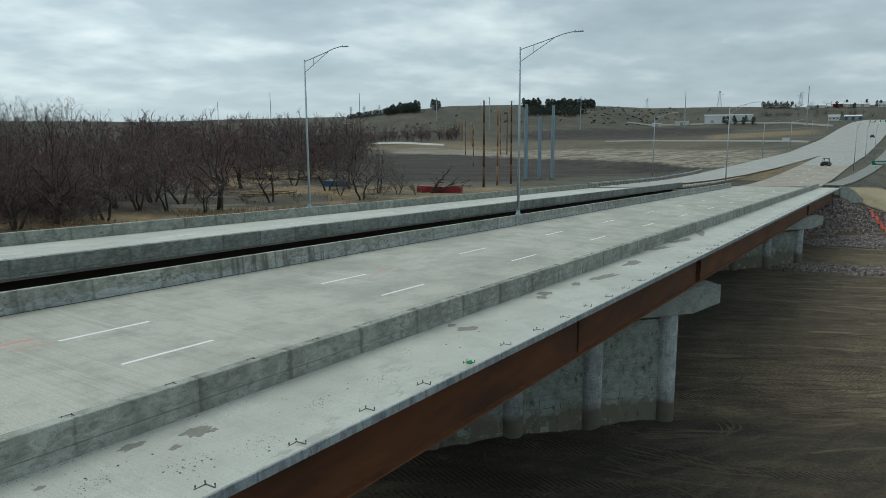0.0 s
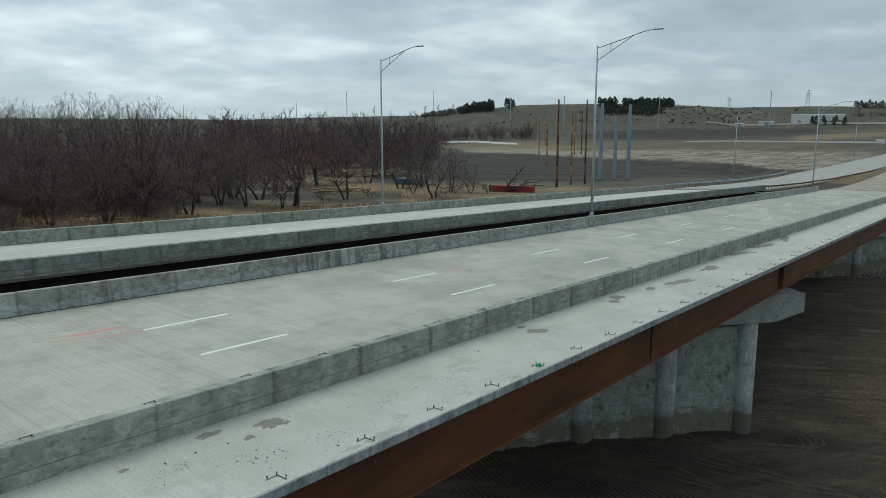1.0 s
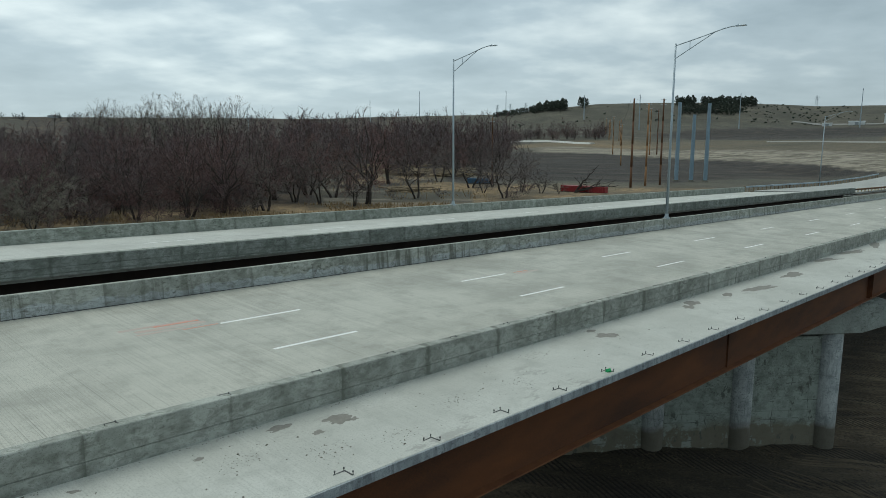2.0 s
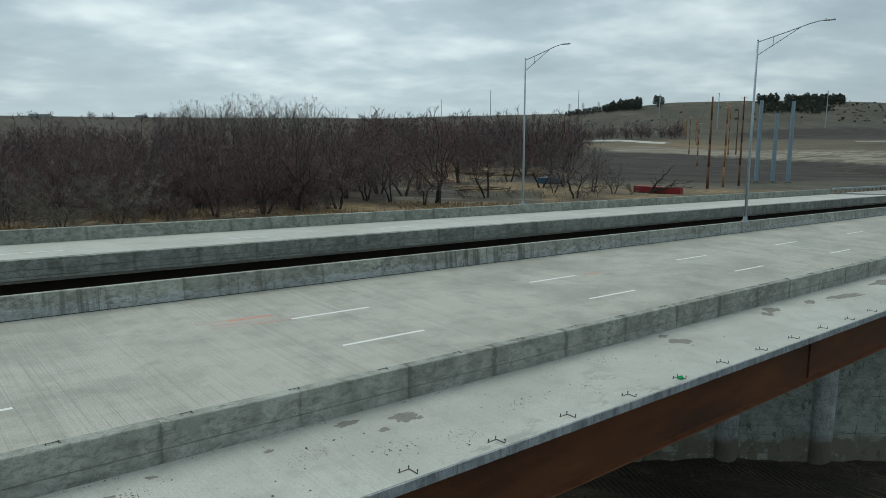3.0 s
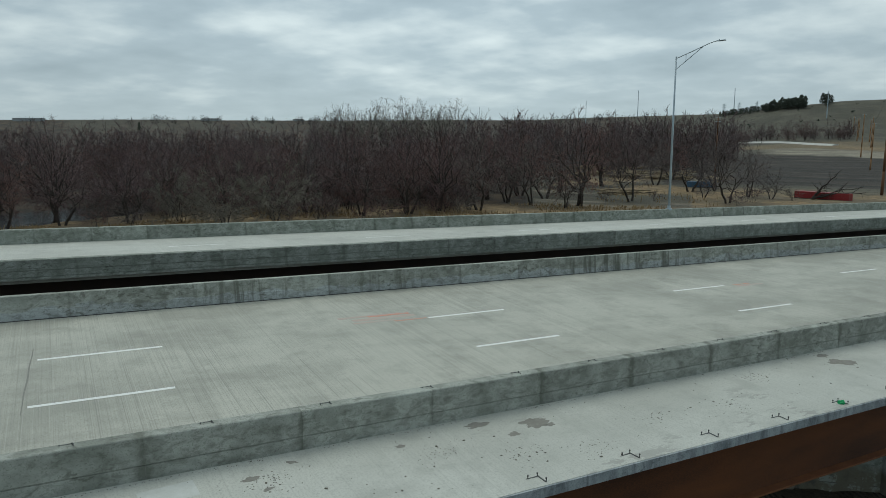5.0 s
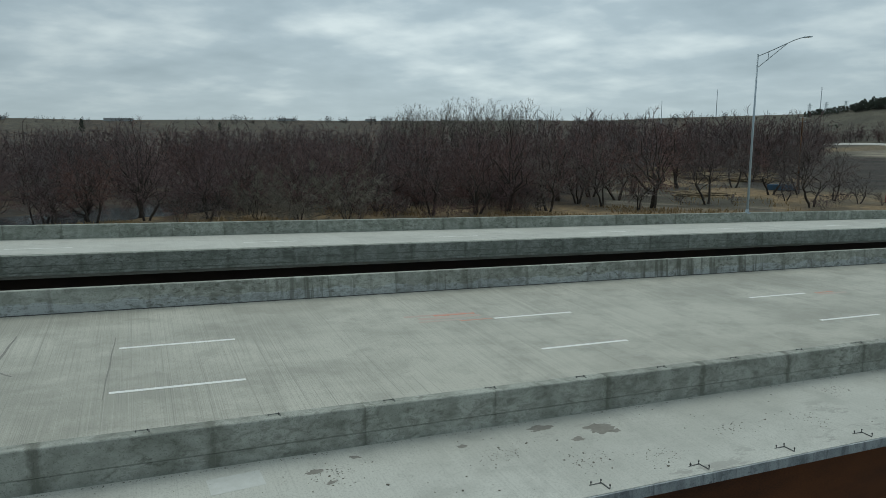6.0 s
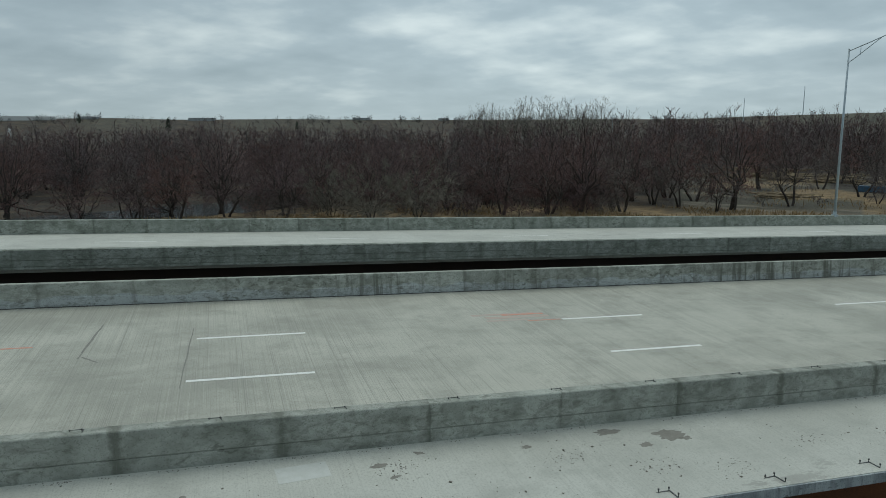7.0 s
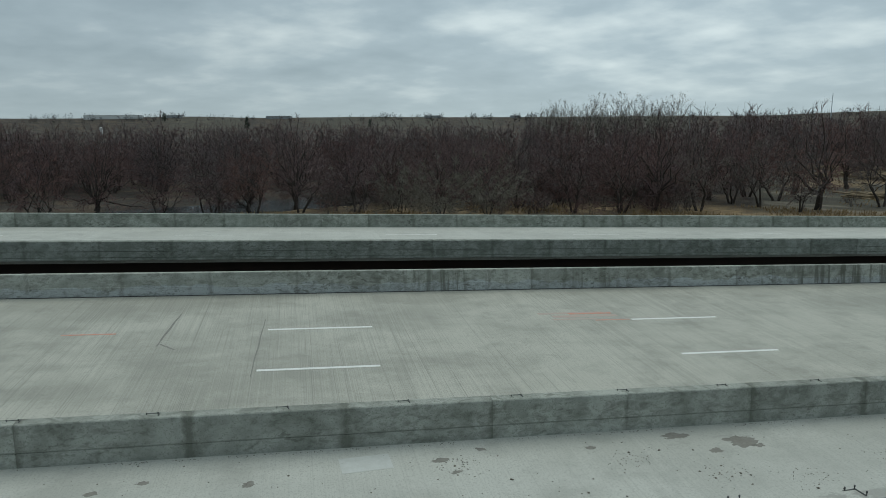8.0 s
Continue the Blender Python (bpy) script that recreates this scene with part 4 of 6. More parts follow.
PATCHES = [(-13.29, 8.37, 0.25), (-12.89, 9.7, 0.41), (-12.63, 9.98, 0.12), (-12.55, 8.89, 0.16), (-12.93, 3.09, 0.13), (-12.42, 3.29, 0.09), (-13.29, 3.99, 0.1), (-13.02, 6.28, 0.11), (-12.51, -0.55, 0.14), (-12.83, -2.42, 0.1), (-12.57, -3.22, 0.12), (-12.73, 21.27, 0.43), (-13.38, 21.35, 0.24), (-13.14, 28.76, 0.5), (-12.86, 27.93, 0.34), (-12.74, 40.17, 0.74), (-13.37, 47.5, 0.86), (-12.53, 34.75, 0.76), (-13.29, 53, 0.96), (-13.37, 59.46, 1.07), (-12.86, 31.92, 0.27)]

for i, (x, y, r) in enumerate(PATCHES):
    along = 1.9 if y > 30 else 1.0
    patch(x, y, min(r, 0.55) * 0.62, r * along, i * 3.7, MAT["darker"], "Irregular damp mud patch on the trail slab", rng.uniform(-0.3, 0.3), 0.6)
bm = bmesh.new()
box(bm, -0.3, 0.3, -0.5, 0.5, -0.004, 0.003)
for v in bm.verts:
    v.co.z += deck_z(v.co.x - 13.0, v.co.y + 1.62) - deck_z(-13.0, 1.62)
    v.co.x += 0.05 * math.sin(v.co.y * 7)
tagged(at(part("scoured_patch", bm, MAT["scour"]), -13.0, 1.62, deck_z(-13.0, 1.62), 4), "Scoured pale square on the trail slab", "stain", kind="structure")


def litter():
    bm = bmesh.new()
    spots = [(-12.4, 6.9), (-11.6, 8.6), (-12.7, 3.4), (-11.9, 12.5), (-12.9, 17.5), (-11.2, 10.2), (-11.6, 15.0)]
    for i in range(760):
        if i % 2:
            sx, sy = spots[rng.randrange(len(spots))]
            x, y = sx + rng.gauss(0, 0.22), sy + rng.gauss(0, 0.3)
        else:
            x, y = rng.uniform(-13.6, -10.75), rng.uniform(-8, 60) if i % 4 else rng.uniform(-5, 22)
        if not -13.65 < x < -10.7:
            continue
        s = rng.uniform(0.003, 0.010) * (2.0 if rng.random() < 0.1 else 1)
        m = Matrix.Translation((x, y, deck_z(x, y))) @ Euler((0, 0, rng.uniform(0, 3))).to_matrix().to_4x4()
        vs = box(bm, -s, s, -s * rng.uniform(0.8, 2.6), s, -0.004, s * rng.uniform(0.3, 0.9), m)
        for v in vs[4:]:
            v.co.x += rng.uniform(-s, s) * 0.5
    for i in range(900):
        y = rng.uniform(-8, 45)
        x = -13.67 + abs(rng.gauss(0, 0.045))
        if noise.noise(Vector((y * 0.6, 2.0, 0))) < -0.15:
            continue
        s = rng.uniform(0.003, 0.009)
        m = Matrix.Translation((x, y, deck_z(x, y))) @ Euler((0, 0, rng.uniform(0, 3))).to_matrix().to_4x4()
        box(bm, -s, s, -s * 2, s, -0.004, s * 0.6, m)
    return tagged(part("litter", bm, MAT["litter"]), "Dark crumbs of mud and twigs on the trail", "litter", kind="stuff")


litter()


# ---- street lamps ----
def lamp_head(bm, x, z):
    box(bm, x - 0.06, x + 0.72, -0.16, 0.16, z - 0.05, z + 0.03)
    bmesh.ops.bevel(bm, geom=bm.edges[:], offset=0.02, segments=1, affect="EDGES")
    tube(bm, (x + 0.12, 0, z + 0.03), (x + 0.12, 0, z + 0.11), 0.04, sides=8)


def street_lamp(x, y, z, height, label, arm=4.4, rz=0.0):
    top = empty("street_lamp", x, y, z, rz)
    tagged(top, label, "street lamp", "highway lamps")
    bm = bmesh.new()
    box(bm, -0.2, 0.2, -0.2, 0.2, -0.1, 0.05)
    tube(bm, (0, 0, 0.05), (0, 0, 0.32), 0.17, 0.14, sides=12)
    part("base_plate", bm, MAT["galv"], top)
    bm = bmesh.new()
    tube(bm, (0, 0, 0.05), (0, 0, height), 0.115, 0.065, sides=14)
    tube(bm, (0, 0, height), (0, 0, height + 0.06), 0.075, 0.03, sides=10)
    part("pole", bm, MAT["galv"], top, smooth=True)
    bm = bmesh.new()
    h = height - 0.12
    pts = [(0.05, h), (arm * 0.45, h + 0.5), (arm * 0.8, h + 0.93), (arm * 0.93, h + 1.03), (arm, h + 1.05)]
    for a, b in zip(pts, pts[1:]):
        tube(bm, (a[0], 0, a[1]), (b[0], 0, b[1]), 0.038, sides=8)
    part("upper_arm", bm, MAT["galv"], top)
    bm = bmesh.new()
    tube(bm, (0.05, 0, h - 0.95), (arm * 0.66, 0, h + 0.74), 0.03, sides=8)
    part("lower_arm", bm, MAT["galv"], top)
    bm = bmesh.new()
    tube(bm, (arm * 0.25, 0, h - 0.42), (arm * 0.25, 0, h + 0.27), 0.022, sides=6)
    part("strut", bm, MAT["galv"], top)
    bm = bmesh.new()
    lamp_head(bm, arm, h + 1.05)
    lum = part("luminaire", bm, MAT["galv"], top)
    bm = bmesh.new()
    box(bm, arm + 0.2, arm + 0.66, -0.11, 0.11, h + 0.985, h + 1.004)
    part("lens", bm, MAT["white"], lum, "pale lamp lens")
    return top


street_lamp(-26.72, 53.13, deck_z(-26.5, 53.13) + 0.86, 13.47, "Tall grey galvanised lamp with a trussed arm on the barrier", 4.6)
street_lamp(-47.27, 49.95, far_deck_z(-47.0, 49.95) + 0.83, 13.6, "Tall grey galvanised lamp on the far barrier", 4.5)
for x, y, h in ((-27.2, 138.4, 14.8), (-48.4, 164.5, 14.6), (-44.5, 290.0, 12.5), (-42.0, 345.0, 12.0), (-41.0, 415.0, 10.0)):
    street_lamp(x, y, road_z(y) - 0.3, h, "Grey roadside lamp with a trussed arm", 4.4)
for x, y, h in ((-11.1, 222.0, 12.2), (-10.2, 262.0, 12.0), (-9.0, 302.0, 11.0)):
    street_lamp(x, y, road_z(y) - 0.4, h, "Grey roadside lamp beside the carriageway", 0.7)

# ---- abutment, wing wall, riprap ----
bm = bmesh.new()
for x0_, x1_ in ((-47.6, -10.35),):
    a = [(x0_, end_y(x0_)), (x1_, end_y(x1_)), (x1_, end_y(x1_) + 1.2), (x0_, end_y(x0_) + 1.2)]
    lo = [bm.verts.new((x, y, -12.5)) for x, y in a]
    hi = [bm.verts.new((x, y, deck_z(-15, y) - 0.35)) for x, y in a]
    bm.faces.new(lo), bm.faces.new(hi)
    for i in range(4):
        j = (i + 1) % 4
        bm.faces.new((lo[i], lo[j], hi[j], hi[i]))
abut = tagged(empty("abutment", -10.4, 165, -9), "Grey concrete abutment with a sloping wing wall", "abutment")
part("seat_wall", bm, MAT["pier"], abut).matrix_parent_inverse = Matrix.Translation((10.4, -165, 9))
bm = bmesh.new()
d_ = Vector((0.80, 0.60, 0))
n_ = Vector((0.60, -0.80, 0)) * 0.22
base_ = Vector((-10.3, 164.6, 0))
pts_ = [(0.0, -5.65), (1.6, -5.7), (5.0, -8.2), (5.0, -11.0), (0.0, -11.0)]
a = [bm.verts.new(base_ + d_ * u + n_ + Vector((0, 0, v))) for u, v in pts_]
b = [bm.verts.new(base_ + d_ * u - n_ + Vector((0, 0, v))) for u, v in pts_]
bm.faces.new(a), bm.faces.new(b[::-1])
for i in range(len(pts_)):
    j = (i + 1) % len(pts_)
    bm.faces.new((a[i], a[j], b[j], b[i]))
part("wing_wall", bm, MAT["pier"], abut).matrix_parent_inverse = Matrix.Translation((10.4, -165, 9))


def stones(name, spots, label):
    """Broken quarry stones joined into one heap."""
    verts, faces = [], []
    iv = [Vector((a, b, c)) * 0.75 for c in (-1, 1) for a, b in ((-1, -1), (1, -1), (1, 1), (-1, 1))]
    fi = [(3, 2, 1, 0), (4, 5, 6, 7), (0, 1, 5, 4), (1, 2, 6, 5), (2, 3, 7, 6), (3, 0, 4, 7)]
    for x, y, s in spots:
        m = Euler((rng.uniform(0, 6), rng.uniform(0, 6), rng.uniform(0, 6))).to_matrix() @ Matrix.Diagonal((s * rng.uniform(0.7, 1.3), s * rng.uniform(0.6, 1.0), s * rng.uniform(0.5, 0.8)))
        c = Vector((x, y, ground_z(x, y) + s * 0.25))
        k = len(verts)
        verts += [c + m @ (v * rng.uniform(0.6, 1.3)) for v in iv]
        faces += [tuple(k + i for i in f) for f in fi]
    me = bpy.data.meshes.new(name)
    me.from_pydata([tuple(v) for v in verts], [], faces)
    return tagged(hang(name, me, MAT["stone"]), label, "riprap", kind="stuff")


def stone_material():
    mt, n, l, b = nodes_of("broken_quartzite")
    g = n.new("ShaderNodeNewGeometry")
    col = ramp_of(n, l, g.outputs["Random Per Island"], [(0.0, (0.12, 0.10, 0.098)), (0.5, (0.23, 0.195, 0.188)), (1.0, (0.40, 0.345, 0.335))])
    f = noise_of(n, l, position_of(n, l), 4.0, 4, 0.6)
    l.new(mix_of(n, l, ramp_of(n, l, f, [(0.35, 0.4), (0.6, 0.0)]), col, (0.09, 0.07, 0.065)), b.inputs["Base Color"])
    b.inputs["Roughness"].default_value = 0.85
    return mt


MAT["stone"] = stone_material()
spots = []
for _ in range(11000):
    x = rng.uniform(-24, 6)
    y = (rng.uniform(149, 167) if rng.random() < 0.72 else rng.uniform(140, 150)) + 0.3 * (x + 10)
    if (x > -10 or y < end_y(x) - 1) and y < 166.0 + 0.05 * (x + 10):
        spots.append((x, y, rng.uniform(0.12, 0.30)))
for _ in range(1300):
    x = rng.uniform(-16, 5)
    y = 119 + 0.12 * x + rng.gauss(0, 1.6)
    spots.append((x, y, rng.uniform(0.10, 0.28)))
stones("riprap", spots, "Broken pinkish grey quarry stones on the abutment slope")

# straw blanket pinned over the slope beside the wing wall
MAT["straw"] = plain("straw_blanket", (0.66, 0.57, 0.40), (0.54, 0.455, 0.305), 0.9, 0.95, 0, 0.3, grain=14.0)
bm = bmesh.new()
corner = [Vector(p) for p in ((-9.4, 170.0, 0), (-3.5, 189.0, 0), (8.0, 166.0, 0), (-6.3, 166.6, 0))]
k = 14
grid = []
for i in range(k + 1):
    for j in range(k + 1):
        u, w = i / k, j / k
        p = (corner[0] * (1 - u) + corner[1] * u) * (1 - w) + (corner[3] * (1 - u) + corner[2] * u) * w
        p.z = ground_z(p.x, p.y) + 0.12 + 0.05 * noise.noise(p * 0.9)
        grid.append(bm.verts.new(p))
for i in range(k):
    for j in range(k):
        a = i * (k + 1) + j
        bm.faces.new((grid[a], grid[a + 1], grid[a + k + 2], grid[a + k + 1]))
bmesh.ops.solidify(bm, geom=bm.faces[:], thickness=0.08)
tagged(part("erosion_blanket", bm, MAT["straw"], smooth=True), "Pale straw erosion blanket on the slope beside the abutment", "straw blanket")

# orange fence plastic slumped down the bank
bm = bmesh.new()
prev = None
for i in range(26):
    u = i / 25
    x, y = -4.7 + 4.6 * u, 164.8 - 6.5 * u + 0.7 * math.sin(i * 1.3)
    z = ground_z(x, y) + 0.35
    w = 0.5 + 0.2 * math.sin(i * 2.1)
    row = [bm.verts.new((x - w * 0.4, y - w * 0.4, z)), bm.verts.new((x, y, z + w * (0.3 + 0.2 * math.sin(i * 1.9)))), bm.verts.new((x + w * 0.5, y + w * 0.4, z + 0.2))]
    if prev:
        for j in range(2):
            bm.faces.new((prev[j], prev[j + 1], row[j + 1], row[j]))
    prev = row
bmesh.ops.solidify(bm, geom=bm.faces[:], thickness=0.02)
tagged(part("silt_fence", bm, MAT["plastic"]), "Crumpled orange plastic fence lying on the bank", "fence")


# ---- guard rails ----
def guard_rail(points, zf, label, post_mat, pitch=2.0, rail_mat=None):
    x0_, y0_ = points[0]
    top = empty("guard_rail", x0_, y0_, zf(x0_, y0_))
    tagged(top, label, "guard rail")
    inv = Matrix.Translation((-x0_, -y0_, -zf(x0_, y0_)))
    total = 0.0
    run = []
    for (xa_, ya_), (xb_, yb_) in zip(points, points[1:]):
        d = math.hypot(xb_ - xa_, yb_ - ya_)
        k = max(1, int(d / pitch))
        for i in range(k):
            run.append((xa_ + (xb_ - xa_) * i / k, ya_ + (yb_ - ya_) * i / k))
    bm = bmesh.new()
    prev = None
    for x, y in run:
        z = zf(x, y)
        ring = [bm.verts.new((x + u, y, z + v)) for u, v in ((0.0, 0.45), (0.07, 0.5), (0.0, 0.58), (0.07, 0.66), (0.0, 0.75), (-0.03, 0.6))]
        if prev:
            for i in range(6):
                j = (i + 1) % 6
                bm.faces.new((prev[i], prev[j], ring[j], ring[i]))
        prev = ring
    part("rail", bm, rail_mat or MAT["galv"], top).matrix_parent_inverse = inv
    me = None
    for x, y in run:
        if me is None:
            bm = bmesh.new()
            box(bm, -0.24, -0.06, -0.09, 0.09, -0.6, 0.78)
            o = part("post", bm, post_mat, top)
            me = o.data
        else:
            o = hang("post", me, post_mat, top)
        o.matrix_parent_inverse = inv
        o.matrix_basis = Matrix.Translation((x, y, zf(x, y)))
    return top


guard_rail([(-47.3, 122), (-47.4, 150), (-47.0, 175), (-46.5, 206)], lambda x, y: road_z(y), "Long galvanised guard rail beside the far carriageway", MAT["driftwood"])
guard_rail([(-35.0, 139), (-34.2, 165), (-31.5, 200), (-28.8, 226)], lambda x, y: road_z(y) - 0.15, "Low median guard rail on pale wooden posts", MAT["post"], 1.9, MAT["wood"])


# ---- poles and towers ----
def wood_pole(x, y, height, r, label, material, arms=True, lean=(0, 0)):
    z = ground_z(x, y) - 0.5
    top = empty("utility_pole", x, y, z)
    tagged(top, label, "utility pole", "utility poles")
    bm = bmesh.new()
    prev = (0, 0, 0)
    for i in range(1, 5):
        u = i / 4
        p = (lean[0] * u, lean[1] * u, height * u)
        tube(bm, prev, p, r * (1 - 0.4 * (u - 0.25)), r * (1 - 0.4 * u), sides=10)
        prev = p
    part("pole", bm, material, top, smooth=True)
    if arms:
        for i, zz in enumerate((0.985, 0.93)):
            bm = bmesh.new()
            for s in (-1, 1):
                tube(bm, (lean[0], lean[1], height * zz), (lean[0] + s * 1.2, lean[1], height * zz + 0.15), 0.06, sides=6)
            part("insulator_arm", bm, MAT["galv"], top)
    return top


for x, y, h, r, pale in ((-126.5, 223.7, 31.0, 0.46, 0), (-126.0, 233.1, 29.5, 0.40, 1), (-123.9, 239.9, 31.2, 0.40, 0), (-169.5, 199.8, 24.8, 0.30, 0),
                         (-194.3, 332.4, 22, 0.36, 1), (-260.7, 434.9, 26.5, 0.40, 1), (-235.7, 439.8, 31.4, 0.42, 1), (-231.6, 442, 30, 0.42, 0),
                         (-343.5, 565.9, 18, 0.4, 1), (-379.6, 618.9, 16, 0.4, 1), (-362, 598, 17, 0.4, 1), (-330, 560, 18, 0.4, 1), (-305, 520, 22, 0.4, 1)):
    wood_pole(x, y, h, r, "Fresh tan wooden utility pole in the field" if pale else "Dark brown treated wooden utility pole", MAT["wood_pale" if pale else "wood"], r < 0.45)
for x, y, h in ((-127.8, 260.3, 30.2), (-123.3, 263.6, 25.6), (-118.6, 265.7, 29.7)):
    z = ground_z(x, y) - 0.4
    top = tagged(empty("steel_pole", x, y, z), "Thick grey-blue tubular steel transmission pole", "transmission pole", "steel poles")
    bm = bmesh.new()
    tube(bm, (0, 0, 0), (0, 0, h), 0.80, 0.62, sides=12)
    part("shaft", bm, MAT["blue_steel"], top)
    bm = bmesh.new()
    tube(bm, (0, 0, 0.2), (0, 0, 0.8), 1.2, 1.15, sides=16)
    part("footing", bm, MAT["pier"], top)
for x, y, h in ((-466.3, 711.9, 28), (-375.4, 675.7, 36), (-308.8, 766.1, 37.5), (-222.4, 876.2, 42), (-90.4, 859.3, 42.5), (-920, 772, 42), (-864, 831, 42), (-720, 880, 36), (-1080, 640, 40)):
    z = ground_z(x, y) - 0.5
    top = tagged(empty("transmission_pole", x, y, z), "Slim pale steel transmission pole on the hills", "transmission pole", "far transmission poles")
    bm = bmesh.new()
    tube(bm, (0, 0, 0), (0, 0, h), 0.62, 0.3, sides=8)
    part("shaft", bm, MAT["galv"], top)
    for k, zz in enumerate((0.97, 0.9, 0.83)):
        bm = bmesh.new()
        tube(bm, (0, 0, h * zz), ((1.8 if k % 2 else -1.8), 0, h * zz + 0.4), 0.12, sides=5)
        part("arm", bm, MAT["galv"], top)


def lattice_tower(x, y, h, w):
    z = ground_z(x, y) - 1
    top = tagged(empty("lattice_tower", x, y, z, 20), "Grey steel lattice power tower on the ridge", "power tower", "lattice towers")
    lv = [0.0, 0.28, 0.5, 0.68, 0.82, 1.0]

    def half(u):
        return w * (0.5 * (1 - u) ** 1.3 + 0.09)
    bm = bmesh.new()
    for u0, u1 in zip(lv, lv[1:]):
        a, b = half(u0), half(u1)
        for sx, sy in ((1, 1), (1, -1), (-1, -1), (-1, 1)):
            tube(bm, (a * sx, a * sy, h * u0), (b * sx, b * sy, h * u1), 0.16, sides=4)
            nx, ny = (sy, -sx)
            tube(bm, (a * sx, a * sy, h * u0), (b * nx, b * ny, h * u1), 0.10, sides=4)
            tube(bm, (a * nx, a * ny, h * u0), (b * sx, b * sy, h * u1), 0.10, sides=4)
    part("frame", bm, MAT["galv"], top)
    for u, s in ((0.7, 1.0), (0.82, 1.25), (0.94, 0.9)):
        bm = bmesh.new()
        L = w * 0.62 * s
        for sg in (-1, 1):
            tube(bm, (0, 0, h * u), (sg * L, 0, h * u + 0.4), 0.16, sides=4)
            tube(bm, (0, 0, h * (u + 0.05)), (sg * L, 0, h * u + 0.4), 0.12, sides=4)
        part("crossarm", bm, MAT["galv"], top)
    return top


for x, y, h, w in ((-468, 1530, 30, 7), (-329, 1566, 42, 10), (-180.6, 1590, 41, 10), (-1010, 1205, 26, 7), (-990, 1225, 26, 7), (-960, 1240, 26, 7), (-560, 1490, 16, 5)):
    lattice_tower(x, y, h, w)


# ---- trees ----
def prisms(segs, sides):
    """Tapered sticks as one mesh; segs of p0, p1, r0, r1."""
    p0 = np.array([s[0] for s in segs], float)
    p1 = np.array([s[1] for s in segs], float)
    r0 = np.array([s[2] for s in segs], float)
    r1 = np.array([s[3] for s in segs], float)
    d = p1 - p0
    d /= np.linalg.norm(d, axis=1)[:, None] + 1e-9
    ref = np.where(np.abs(d[:, 2:3]) > 0.9, np.array([[1.0, 0, 0]]), np.array([[0, 0, 1.0]]))
    u = np.cross(d, ref)
    u /= np.linalg.norm(u, axis=1)[:, None] + 1e-9
    v = np.cross(d, u)
    rings = []
    for p, r in ((p0, r0), (p1, r1)):
        for i in range(sides):
            a = 2 * math.pi * i / sides
            rings.append(p + (u * math.cos(a) + v * math.sin(a)) * r[:, None])
    n = len(segs)
    verts = np.stack(rings, axis=1).reshape(-1, 3)
    base = np.arange(n)[:, None] * 2 * sides
    faces = []
    for i in range(sides):
        j = (i + 1) % sides
        faces.append(np.concatenate([base + i, base + j, base + sides + j, base + sides + i], axis=1))
    faces = np.concatenate(faces)
    return verts, faces


def cones(segs):
    """Pointed three-sided twigs; segs of p0, p1, r0."""
    p0 = np.array([s[0] for s in segs], float)
    p1 = np.array([s[1] for s in segs], float)
    r0 = np.array([s[2] for s in segs], float)[:, None]
    d = p1 - p0
    d /= np.linalg.norm(d, axis=1)[:, None] + 1e-9
    ref = np.where(np.abs(d[:, 2:3]) > 0.9, np.array([[1.0, 0, 0]]), np.array([[0, 0, 1.0]]))
    u = np.cross(d, ref)
    u /= np.linalg.norm(u, axis=1)[:, None] + 1e-9
    v = np.cross(d, u)
    verts = np.stack([p0 + u * r0, p0 + (-0.5 * u + 0.866 * v) * r0, p0 + (-0.5 * u - 0.866 * v) * r0, p1], axis=1).reshape(-1, 3)
    b = np.arange(len(segs))[:, None] * 4
    return verts, np.concatenate([b + np.array([[0, 1, 3]]), b + np.array([[1, 2, 3]]), b + np.array([[2, 0, 3]])])


def stick_data(segs, sides, tips=()):
    verts, faces = prisms(segs, sides)
    faces = faces.tolist()
    if tips:
        v2, f2 = cones(tips)
        faces += (f2 + len(verts)).tolist()
        verts = np.concatenate([verts, v2])
    return verts, faces


def stick_mesh(name, segs, sides, tips=()):
    verts, faces = stick_data(segs, sides, tips)
    me = bpy.data.meshes.new(name)
    me.from_pydata(verts.tolist(), [], faces)
    return me


